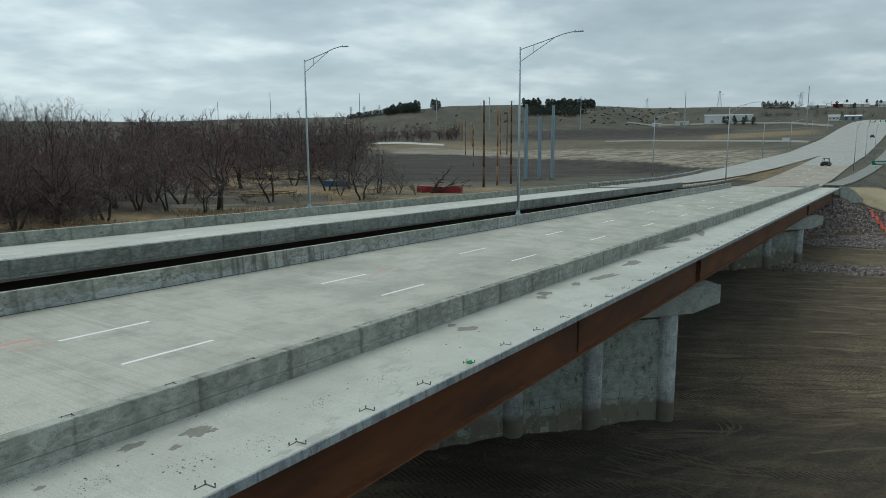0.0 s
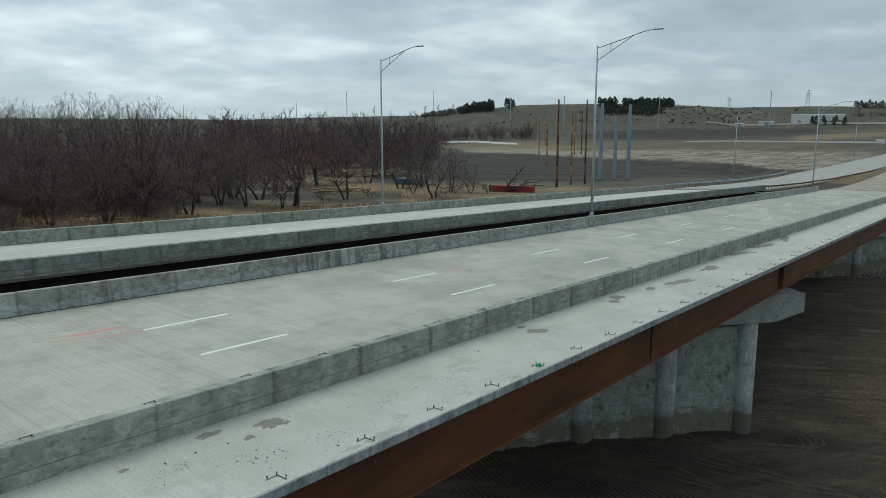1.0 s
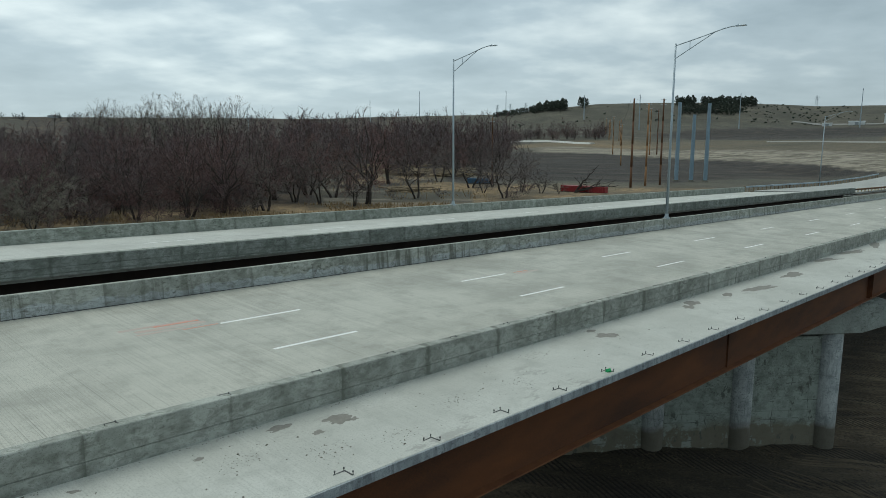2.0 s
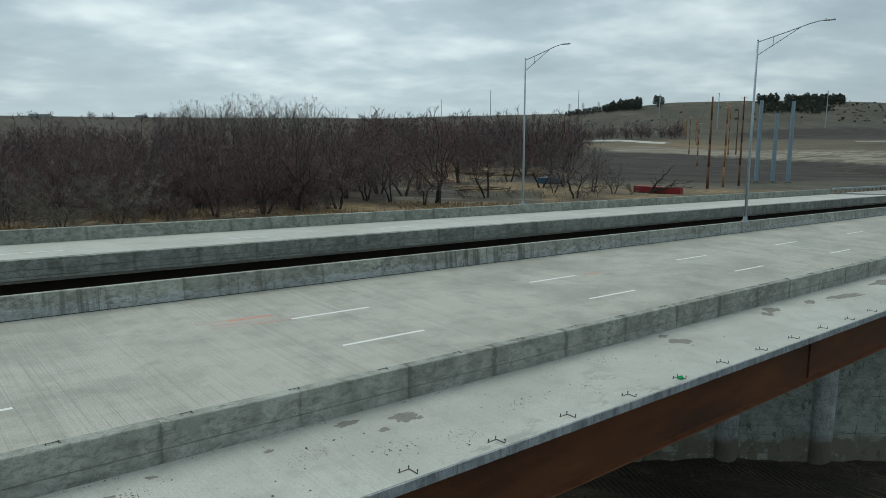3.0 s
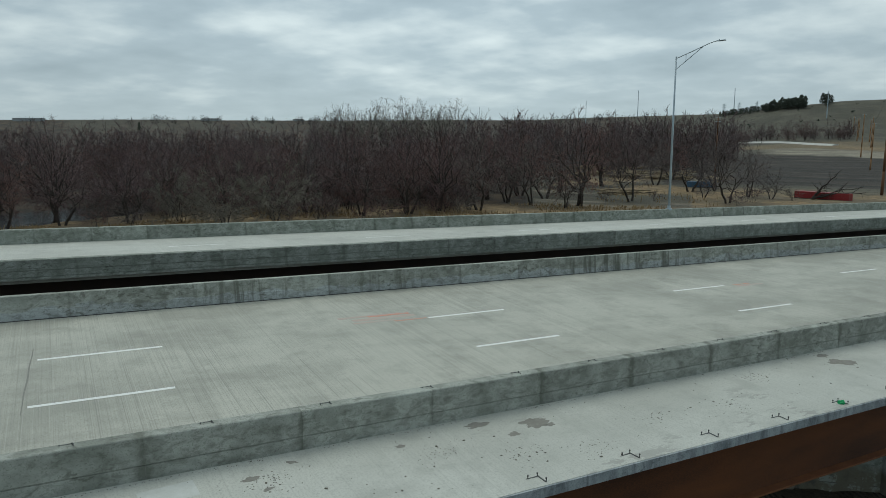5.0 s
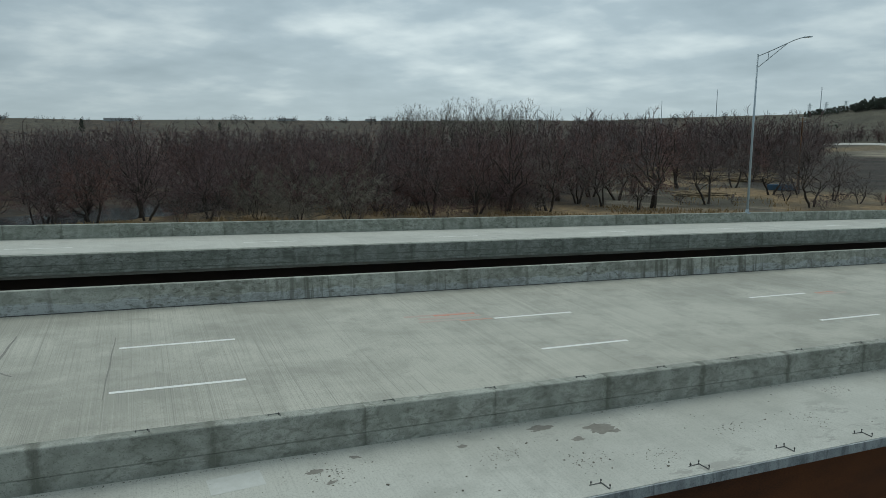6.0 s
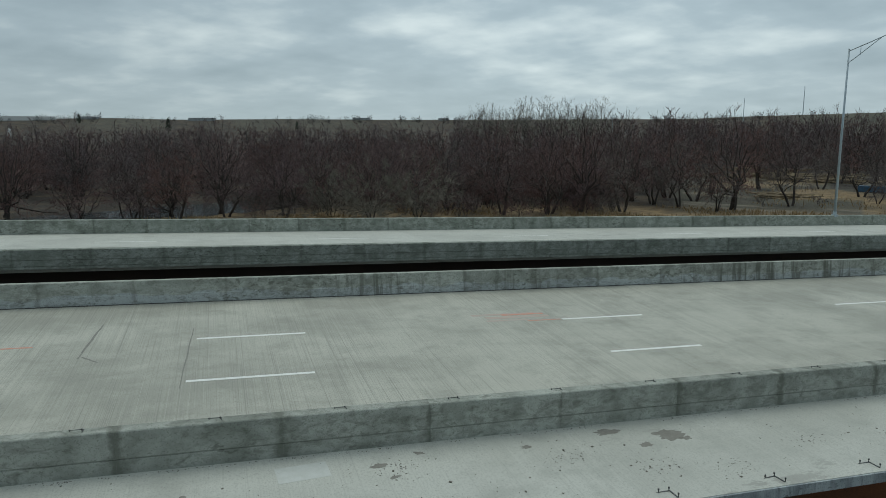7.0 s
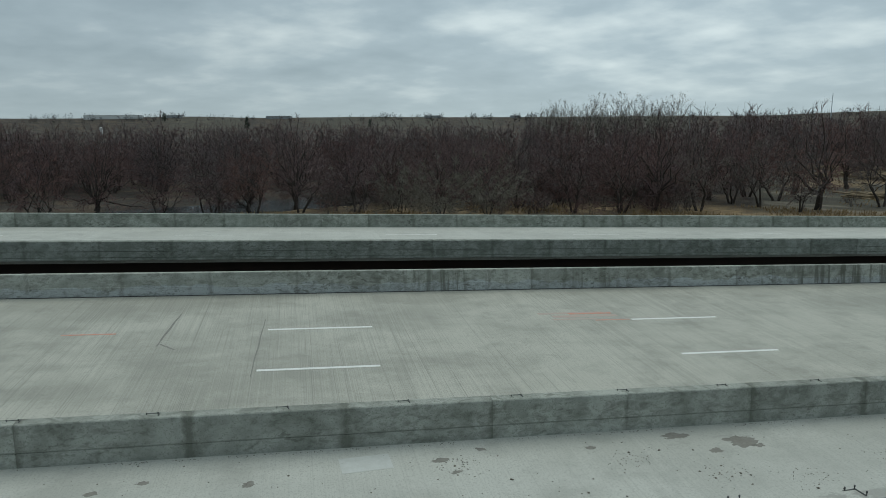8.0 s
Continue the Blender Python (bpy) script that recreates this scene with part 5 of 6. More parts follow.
def grow(seed, height, width, stems, fork, lean, limbs, subs, branches, twigs, thick=0.022, twig_r=0.026, reach=1.4, rim=0.42, gap=0.3, cheap=False):
    """Wood and twigs of a bare tree: stems fork into curved limbs that fill a dome, and those into branches and twigs."""
    rg = np.random.default_rng(seed)
    wood, fine, tips = [], [], []
    heart = np.array([0.0, 0.0, height * 0.48])

    def unit(v):
        return v / (np.linalg.norm(v) + 1e-9)

    def run(out, pts, r0, r1):
        k = len(pts) - 1
        for a in range(k):
            out.append((pts[a], pts[a + 1], r0 + (r1 - r0) * a / k, r0 + (r1 - r0) * (a + 1) / k))

    def on(pts, u):
        k = len(pts) - 1
        a = min(k - 1, int(u * k))
        return pts[a] + (pts[a + 1] - pts[a]) * (u * k - a), unit(pts[a + 1] - pts[a])

    def curve(p0, p1, p2, k, wobble):
        pts = []
        for a in range(k + 1):
            t = a / k
            q = p0 * (1 - t) ** 2 + p1 * 2 * t * (1 - t) + p2 * t * t
            pts.append(q + (rg.normal(0, wobble, 3) if 0 < a else 0))
        return pts

    def shoot(p, d, length, k, wander):
        pts, q = [p], p
        for _ in range(k):
            d = unit(d + rg.normal(0, wander, 3))
            q = q + d * length / k
            pts.append(q)
        return pts

    spin = rg.uniform(0, 6.3)
    for s in range(stems):
        a = 2 * math.pi * (s + rg.uniform(0, 0.5)) / stems + spin
        foot = np.array([math.cos(a), math.sin(a), 0.0]) * (0.03 * height if stems > 1 else 0.0) + np.array([0, 0, -0.5])
        lean_s = lean * rg.uniform(0.5, 1.3)
        head = np.array([math.cos(a) * lean_s * height * fork, math.sin(a) * lean_s * height * fork, height * fork * rg.uniform(0.85, 1.2)])
        r = height * thick * (1.0 if stems == 1 else 0.75) * rg.uniform(0.85, 1.15)
        stem = curve(foot, (foot + head) / 2 + rg.normal(0, 0.02 * height, 3) * np.array([1, 1, 0]), head, 4, 0.006 * height)
        run(wood, stem, r * 1.15, r * 0.75)
        for b in range(limbs):
            th = a + (b + rg.uniform(-0.3, 0.3)) * 2.4 if stems > 1 and b % 2 else spin + 2.4 * (b * stems + s) + rg.uniform(-0.3, 0.3)
            rho = 0.5 * width * math.sqrt(rg.uniform(0.02, 1.0)) * rg.uniform(0.85, 1.1)
            dome = math.sqrt(max(0.0, 1 - min(1.0, 2 * rho / width) ** 2))
            end = np.array([math.cos(th) * rho, math.sin(th) * rho, height * (rim + (0.97 - rim) * dome * rg.uniform(0.82, 1.05))])
            p0, d0 = on(stem, rg.uniform(0.62, 1.0) if b else 1.0)
            rise = np.array([0, 0, (end[2] - p0[2]) * rg.uniform(0.25, 0.55)])
            limb = curve(p0, p0 + rise + (end - p0) * np.array([1, 1, 0]) * rg.uniform(0.25, 0.5), end, 6, 0.018 * height)
            limb[0] = p0
            r1 = r * rg.uniform(0.24, 0.44)
            run(wood, limb, r1, 0.035)
            for c in range(subs):
                u = gap + (0.99 - gap) * (c + rg.uniform(0, 1)) / subs
                p1, d1 = on(limb, u)
                d = unit(0.55 * d1 + 0.55 * unit(p1 - heart) + rg.normal(0, 0.5, 3) + np.array([0, 0, 0.1]))
                l1 = height * rg.uniform(0.10, 0.24) * (1.2 - 0.5 * u)
                sub_ = shoot(p1, d, l1, 3, 0.22)
                r2 = max(0.03, min(0.11, r1 * (1 - u * 0.8) * 0.6))
                if cheap:
                    tips.append((sub_[0], sub_[-1], r2 * 1.3))
                else:
                    run(fine, sub_, r2, 0.022)
                for e in range(branches):
                    p2, d2 = on(sub_, 0.15 + 0.85 * (e + rg.uniform(0, 1)) / branches)
                    dd = unit(0.6 * d2 + 0.35 * unit(p2 - heart) + rg.normal(0, 0.55, 3))
                    l2 = l1 * rg.uniform(0.3, 0.6)
                    tips.append((p2, p2 + dd * l2, max(twig_r, 0.034)))
                    for t in range(twigs):
                        p3 = p2 + dd * l2 * rg.uniform(0.15, 1.0)
                        d3 = unit(0.7 * dd + 0.3 * unit(p3 - heart) + rg.normal(0, 0.6, 3))
                        tips.append((p3, p3 + d3 * reach * rg.uniform(0.6, 1.3), twig_r))
    return wood, fine or [wood[-1]], tips


def tree_kind(seed, material, **k):
    wood, fine, tips = grow(seed, **k)
    return stick_mesh("trunk", wood, 3 if k.get("cheap") else 4), stick_mesh("crown", fine, 3, tips), material


KINDS = {
    "maple": [tree_kind(s, MAT["twig"], height=21, width=23, stems=3, fork=0.26, lean=0.6, limbs=5, subs=6, branches=5, twigs=4, thick=0.022, rim=0.07, gap=0.12, twig_r=0.034, reach=1.6) for s in (1, 2, 3)],
    "cottonwood": [tree_kind(s, MAT["twig"], height=24, width=22, stems=1, fork=0.24, lean=0.2, limbs=14, subs=6, branches=5, twigs=4, twig_r=0.034, thick=0.034, rim=0.10, gap=0.14, reach=1.5) for s in (11, 12, 13)],
    "willow": [tree_kind(s, MAT["twig_olive"], height=14, width=19, stems=5, fork=0.14, lean=0.7, limbs=4, subs=6, branches=5, twigs=6, thick=0.012, rim=0.12, gap=0.1, twig_r=0.024) for s in (21, 22)],
    "brush": [tree_kind(s, m_, height=5.0, width=7.5, stems=4, fork=0.2, lean=0.8, limbs=3, subs=4, branches=2, twigs=3, thick=0.012, rim=0.2, twig_r=0.026, reach=1.0) for s, m_ in ((25, MAT["twig"]), (26, MAT["twig_grey"]), (27, MAT["twig"]))],
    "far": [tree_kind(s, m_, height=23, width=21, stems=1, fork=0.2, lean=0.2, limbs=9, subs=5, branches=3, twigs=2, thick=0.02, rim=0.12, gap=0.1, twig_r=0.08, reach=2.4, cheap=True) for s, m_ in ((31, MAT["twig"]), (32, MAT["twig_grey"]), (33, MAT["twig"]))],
    "tall": [tree_kind(s, MAT["twig_pale"], height=33, width=11, stems=1, fork=0.45, lean=0.03, limbs=9, subs=6, branches=4, twigs=4, thick=0.010, rim=0.5, twig_r=0.03, reach=1.5) for s in (41, 42, 43)],
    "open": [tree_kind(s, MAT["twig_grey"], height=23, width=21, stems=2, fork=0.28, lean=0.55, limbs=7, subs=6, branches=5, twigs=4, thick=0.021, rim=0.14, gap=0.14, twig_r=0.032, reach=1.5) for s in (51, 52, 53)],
    "ridge": [tree_kind(s, MAT["twig_grey"], height=10, width=10, stems=1, fork=0.2, lean=0.1, limbs=5, subs=3, branches=1, twigs=4, rim=0.15, gap=0.1, twig_r=0.17, reach=2.0, cheap=True) for s in (61, 62)],
}
LABELS = {"maple": "Bare many-stemmed brown tree on the river bank", "cottonwood": "Tall bare broad-crowned brown tree on the river bank",
          "willow": "Bushy bare grey willow on the river bank", "far": "Bare tree in the far bottomland wood", "brush": "Low bare brush under the river wood",
          "tall": "Tall pale bare poplar above the wood", "open": "Bare spreading tree with forked grey limbs"}


def tree(kind, x, y, scale=1.0, turn=0.0, pick=0, squash=1.0, sink=0.0):
    tr, cr, mt = KINDS[kind][pick % len(KINDS[kind])]
    top = empty("tree", x, y, ground_z(x, y) - sink, math.degrees(turn))
    tagged(top, LABELS[kind], "tree", "bare trees")
    a = hang("trunk", tr, MAT["bark"], top)
    b = hang("crown", cr, mt, top)
    for o in (a, b):
        o.scale = (scale, scale, scale * squash)
    return top


def polar(az, r):
    return -math.sin(radians(az)) * r, math.cos(radians(az)) * r


rt = random.Random(17)
placed = []


def free(x, y, gap):
    for px_, py_ in placed:
        if (px_ - x) ** 2 + (py_ - y) ** 2 < gap * gap:
            return False
    placed.append((x, y))
    return True


def clearing(az, r):
    return 40.5 < az < 54.5 and 165 < r < 345


# the front of the wood
for kind, az, r, s in (("open", 39.3, 212, 0.90), ("open", 42.0, 246, 0.92), ("open", 46.3, 209, 0.95), ("cottonwood", 50.3, 196, 1.06), ("open", 51.4, 190, 0.62), ("open", 54.0, 196, 0.9), ("open", 58.2, 183, 0.98),
                       ("maple", 56.0, 204, 1.0), ("cottonwood", 61.6, 181, 0.98), ("maple", 64.0, 176, 1.0), ("maple", 67.6, 176, 1.0), ("open", 70.0, 186, 0.95), ("willow", 74.5, 168, 1.1), ("willow", 78.2, 166, 1.05), ("maple", 72.0, 182, 0.9),
                       ("willow", 81.5, 172, 0.95), ("maple", 85.1, 177, 0.88), ("maple", 89.5, 180, 0.85), ("maple", 93.0, 182, 0.86), ("maple", 95.8, 184, 0.9), ("maple", 99.8, 192, 0.92), ("cottonwood", 104.0, 200, 0.95), ("maple", 108.0, 190, 0.95),
                       ("maple", 53.0, 216, 0.95), ("open", 52.0, 234, 1.0), ("maple", 55.0, 224, 1.0), ("cottonwood", 48.6, 262, 0.95), ("open", 44.6, 268, 0.92), ("maple", 47.2, 305, 0.9), ("maple", 43.4, 300, 0.9), ("open", 40.2, 252, 0.8), ("open", 38.0, 234, 0.72), ("open", 36.4, 228, 0.42), ("open", 41.0, 226, 0.5), ("brush", 35.0, 226, 0.9), ("brush", 37.6, 216, 1.0), ("brush", 38.6, 206, 0.8), ("brush", 44.6, 214, 0.7), ("brush", 48.2, 206, 0.8)):
    x, y = polar(az, r)
    placed.append((x, y))
    tree(kind, x, y, s, rt.uniform(0, 6), rt.randrange(3))
count = 0
while count < 84:
    az, r = rt.uniform(52, 116), 188 + 100 * rt.random() ** 1.2
    x, y = polar(az, r)
    if clearing(az, r) or (az > 86 and 196 < r < 236) or not free(x, y, 9.0):
        continue
    count += 1
    tree(rt.choice(("maple", "maple", "cottonwood", "open")), x, y, rt.uniform(0.84, 1.06), rt.uniform(0, 6), rt.randrange(3), rt.uniform(0.92, 1.06))
count = 0
while count < 150:
    az, r = rt.uniform(52, 88), 166 + 75 * rt.random()
    x, y = polar(az, r)
    if clearing(az, r) or (az > 88 and r > 180) or noise.noise(Vector((x * 0.03, y * 0.03, 2.5))) < -0.2 or not free(x, y, 2.5):
        continue
    count += 1
    tree("brush", x, y, rt.uniform(0.7, 1.3) if r < 182 else rt.uniform(1.2, 2.2), rt.uniform(0, 6), count)


def fallen_tree(x, y, reaches):
    """A dead tree whose limbs lean far out over the ground; reaches of sideways length and rise."""
    rg = np.random.default_rng(77)
    wood, tips = [], []
    side = np.array([math.cos(radians(33)), math.sin(radians(33)), 0.0])
    for out, rise, bow, r in reaches:
        pts = []
        for a in range(9):
            t = a / 8
            pts.append(side * out * t + np.array([0, 0, -0.3 + rise * t + bow * math.sin(math.pi * t)]) + rg.normal(0, 0.16, 3) * (a > 0))
        for a in range(8):
            wood.append((pts[a], pts[a + 1], r * (1 - a / 9.5), r * (1 - (a + 1) / 9.5)))
        for a in range(9):
            p = pts[2 + a % 6]
            d = side * rg.uniform(-0.2, 1.0) + rg.normal(0, 0.55, 3) + np.array([0, 0, 0.35])
            q = p + d * rg.uniform(1.2, 2.8)
            wood.append((p, q, r * 0.28, 0.04))
            for _ in range(4):
                e = d * rg.uniform(0.2, 0.9) + rg.normal(0, 0.6, 3)
                m = p + (q - p) * rg.uniform(0.3, 1.0)
                tips.append((m, m + e * rg.uniform(0.6, 1.4), 0.05))
    top = tagged(empty("tree", x, y, ground_z(x, y)), "Dead leafless tree fallen over beside a red container", "tree")
    hang("trunk", stick_mesh("trunk", wood, 6), MAT["bark"], top)
    hang("twigs", stick_mesh("twigs", wood[-2:], 4, tips), MAT["bark"], top)


fallen_tree(-129.0, 192.8, ((7.5, 9.4, 0.4, 0.34), (13.5, 2.2, 1.3, 0.36), (11.0, 3.6, 1.0, 0.24), (4.0, 4.5, 0.8, 0.2)))


def far_wood(name, spots, label, crowns):
    """The wood behind, joined into one piece."""
    vs, fs, ms, off = [], [], [], 0
    for kind, x, y, s, turn, pick in spots:
        tr, cr, mt = KINDS[kind][pick % len(KINDS[kind])]
        z = ground_z(x, y)
        c, w = math.cos(turn), math.sin(turn)
        for me, slot in ((tr, 0), (cr, 1 + pick % 2)):
            k = len(me.vertices)
            co = np.empty(k * 3)
            me.vertices.foreach_get("co", co)
            co = co.reshape(-1, 3) * s
            co = np.stack([co[:, 0] * c - co[:, 1] * w + x, co[:, 0] * w + co[:, 1] * c + y, co[:, 2] + z], axis=1)
            vs.append(co)
            fs += [tuple(i + off for i in p.vertices) for p in me.polygons]
            ms += [slot] * len(me.polygons)
            off += k
    me = bpy.data.meshes.new(name)
    me.from_pydata(np.concatenate(vs).tolist(), [], fs)
    for m_ in (MAT["bark"], *crowns):
        me.materials.append(m_)
    me.polygons.foreach_set("material_index", ms)
    return tagged(new(name, me), label, "woodland", kind="stuff")


count, spots = 0, []
while count < 270:
    az, r = rt.uniform(44, 118), 262 + 330 * rt.random() ** 1.3
    x, y = polar(az, r)
    if clearing(az, r) or (az < 54 and r < 345) or not free(x, y, 8.5):
        continue
    count += 1
    spots.append(("far", x, y, rt.uniform(0.92, 1.10) * (1.0 if az > 72 else 1.07 if az > 60 else 1.18), rt.uniform(0, 6), rt.randrange(4)))
for i in range(60):
    x, y = polar(rt.uniform(84, 117), rt.uniform(238, 300))
    spots.append(("far", x, y, rt.uniform(0.8, 1.0), rt.uniform(0, 6), i))
for i in range(135):
    az, r = rt.uniform(38.8, 56), rt.uniform(348, 560)
    if az > 38.8 + (560 - r) * 0.004:
        x, y = polar(az, r)
        spots.append(("far", x, y, rt.uniform(1.08, 1.32), rt.uniform(0, 6), i))
for i in range(64):
    x, y = polar(31.6 + 10.0 * rt.random() ** 1.2, 660 + 60 * rt.random())
    spots.append(("far", x, y, rt.uniform(0.5, 0.82), rt.uniform(0, 6), i))
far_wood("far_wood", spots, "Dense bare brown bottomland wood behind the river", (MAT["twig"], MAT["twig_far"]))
for i in range(22):
    x, y = polar(60.2 + 10.6 * i / 21 + rt.uniform(-0.3, 0.3), 330 + rt.uniform(-25, 25))
    tree("tall", x, y, rt.uniform(0.8, 1.06), rt.uniform(0, 6), i)
spots = []
for i in range(520):
    az = rt.choice((rt.uniform(44, 108), rt.uniform(44, 108), rt.uniform(66, 84), rt.uniform(70, 108), rt.uniform(48, 75), rt.uniform(97, 108)))
    if az > 44 and noise.noise(Vector((az * 0.55, 7.0, 0))) < -0.08:
        continue
    crest = lerp_table(az, [(a, d) for a, _, d in RIDGE])
    r = crest * (rt.uniform(0.93, 1.01) if az > 44 else rt.choice((0.995, 0.94, 0.93)) * rt.uniform(0.985, 1.01))
    x, y = polar(az, r)
    spots.append(("ridge", x, y, rt.uniform(0.5, 1.2) * (0.9 if az < 44 else 1), rt.uniform(0, 6), i))
for i in range(130):
    az = rt.uniform(40.5, 64)
    x, y = polar(az, lerp_table(az, [(a, d) for a, _, d in RIDGE]) * rt.uniform(0.70, 1.0))
    spots.append(("far", x, y, rt.uniform(0.3, 0.55), rt.uniform(0, 6), i))
for i in range(130):
    az = rt.uniform(44, 112)
    x, y = polar(az, rt.uniform(620, 1100))
    spots.append(("ridge", x, y, rt.uniform(1.0, 1.5), rt.uniform(0, 6), i))
for i in range(84):
    az = rt.choice((rt.uniform(-1, 7.5), rt.uniform(3, 9.2), rt.uniform(7, 9.2)))
    crest = lerp_table(az, [(a, d) for a, _, d in RIDGE])
    x, y = polar(az, crest * rt.choice((0.995, 0.985, 0.93)) * rt.uniform(0.985, 1.01))
    spots.append(("far", x, y, rt.uniform(0.2, 0.42), rt.uniform(0, 6), i))
far_wood("ridge_trees", spots, "Small bare trees along the far ridge", (MAT["twig_ridge"], MAT["twig_ridge"]))


# ---- conifers and shrubs on the hills ----
def conifer_mesh(seed, height, width, clumps):
    rg = random.Random(seed)
    verts, faces = [], []
    for i in range(clumps):
        u = 0.12 + 0.88 * (i + rg.random()) / clumps
        rad = width * 0.5 * (math.sin(math.pi * min(1, 0.25 + 0.75 * u)) ** 0.6 + 0.12) * rg.uniform(0.3, 1.0)
        a = rg.uniform(0, 6.3)
        c = Vector((math.cos(a) * rad, math.sin(a) * rad, height * u))
        s = width * rg.uniform(0.10, 0.17)
        k = len(verts)
        for d in ((1, 0, 0), (0, 1, 0), (-1, 0, 0), (0, -1, 0), (0, 0, 0.8), (0, 0, -0.6)):
            verts.append(tuple(c + Vector(d) * s * rg.uniform(0.6, 1.3)))
        faces += [(k, k + 1, k + 4), (k + 1, k + 2, k + 4), (k + 2, k + 3, k + 4), (k + 3, k, k + 4), (k + 1, k, k + 5), (k + 2, k + 1, k + 5), (k + 3, k + 2, k + 5), (k, k + 3, k + 5)]
    me = bpy.data.meshes.new("crown")
    me.from_pydata(verts, [], faces)
    return me


PINES = [conifer_mesh(s, 12, 6.5, 100) for s in (1, 2, 3)]
bm = bmesh.new()
tube(bm, (0, 0, -0.5), (0, 0, 8), 0.25, 0.12, sides=6)
pine_trunk = bpy.data.meshes.new("trunk")
bm.to_mesh(pine_trunk)
bm.free()


def pine(x, y, s, i, tall=1.0):
    top = empty("conifer", x, y, ground_z(x, y), rt.uniform(0, 360))
    tagged(top, "Dark evergreen conifer on the hilltop", "tree", "hill conifers")
    a, b = hang("trunk", pine_trunk, MAT["bark"], top), hang("crown", PINES[i % 3], MAT["conifer"], top)
    for o in (a, b):
        o.scale = (s, s, s * tall)


for lo, hi, n_, share, s in ((33.0, 33.6, 5, 0.985, 1.15), (34.6, 37.4, 34, 0.985, 1.15), (37.0, 40.2, 30, 0.985, 1.0), (25.1, 26.4, 22, 0.985, 0.95), (20.9, 24.6, 54, 0.985, 0.95), (21.8, 26.0, 60, 0.925, 0.62), (22.0, 26.0, 46, 0.95, 0.65), (9.4, 11.8, 7, 0.88, 1.0), (7.0, 9.0, 12, 1.0, 0.75), (1.0, 5.5, 7, 0.985, 0.7)):
    for i in range(n_):
        az = lo + (hi - lo) * (i + rt.random()) / n_
        r = lerp_table(az, [(a, d) for a, _, d in RIDGE]) * share * rt.uniform(0.985, 1.01)
        x, y = polar(az, r)
        k = s * rt.uniform(0.6, 0.95) * (0.75 if az > 37 else 1)
        pine(x, y, k, i)
for az, r, s in ((93.4, 1250, 1.3), (84.0, 1300, 0.9), (99.3, 1400, 1.0)):
    x, y = polar(az, r)
    pine(x, y, s, 1, 1.4)


def shrubs():
    verts, faces = [], []
    for i in range(170):
        az = rt.uniform(14.5, 22) if i % 3 else rt.uniform(10, 41)
        r = lerp_table(az, [(a, d) for a, _, d in RIDGE]) * rt.uniform(0.86, 0.99)
        x, y = polar(az, r)
        c = Vector((x, y, ground_z(x, y)))
        s0 = rt.uniform(0.5, 1.7)
        for _ in range(7):
            o = c + Vector((rt.gauss(0, s0 * 0.5), rt.gauss(0, s0 * 0.5), rt.uniform(0.2, 1.2) * s0))
            s = s0 * rt.uniform(0.4, 0.7)
            k = len(verts)
            for d in ((1, 0, 0), (0, 1, 0), (-1, 0, 0), (0, -1, 0), (0, 0, 0.9), (0, 0, -0.9)):
                verts.append(tuple(o + Vector(d) * s * rt.uniform(0.6, 1.3)))
            faces += [(k, k + 1, k + 4), (k + 1, k + 2, k + 4), (k + 2, k + 3, k + 4), (k + 3, k, k + 4), (k + 1, k, k + 5), (k + 2, k + 1, k + 5), (k + 3, k + 2, k + 5), (k, k + 3, k + 5)]
    me = bpy.data.meshes.new("hill_shrubs")
    me.from_pydata(verts, [], faces)
    return tagged(hang("hill_shrubs", me, MAT["conifer"]), "Scattered dark juniper shrubs on the grassy hill", "shrub", kind="stuff")


shrubs()


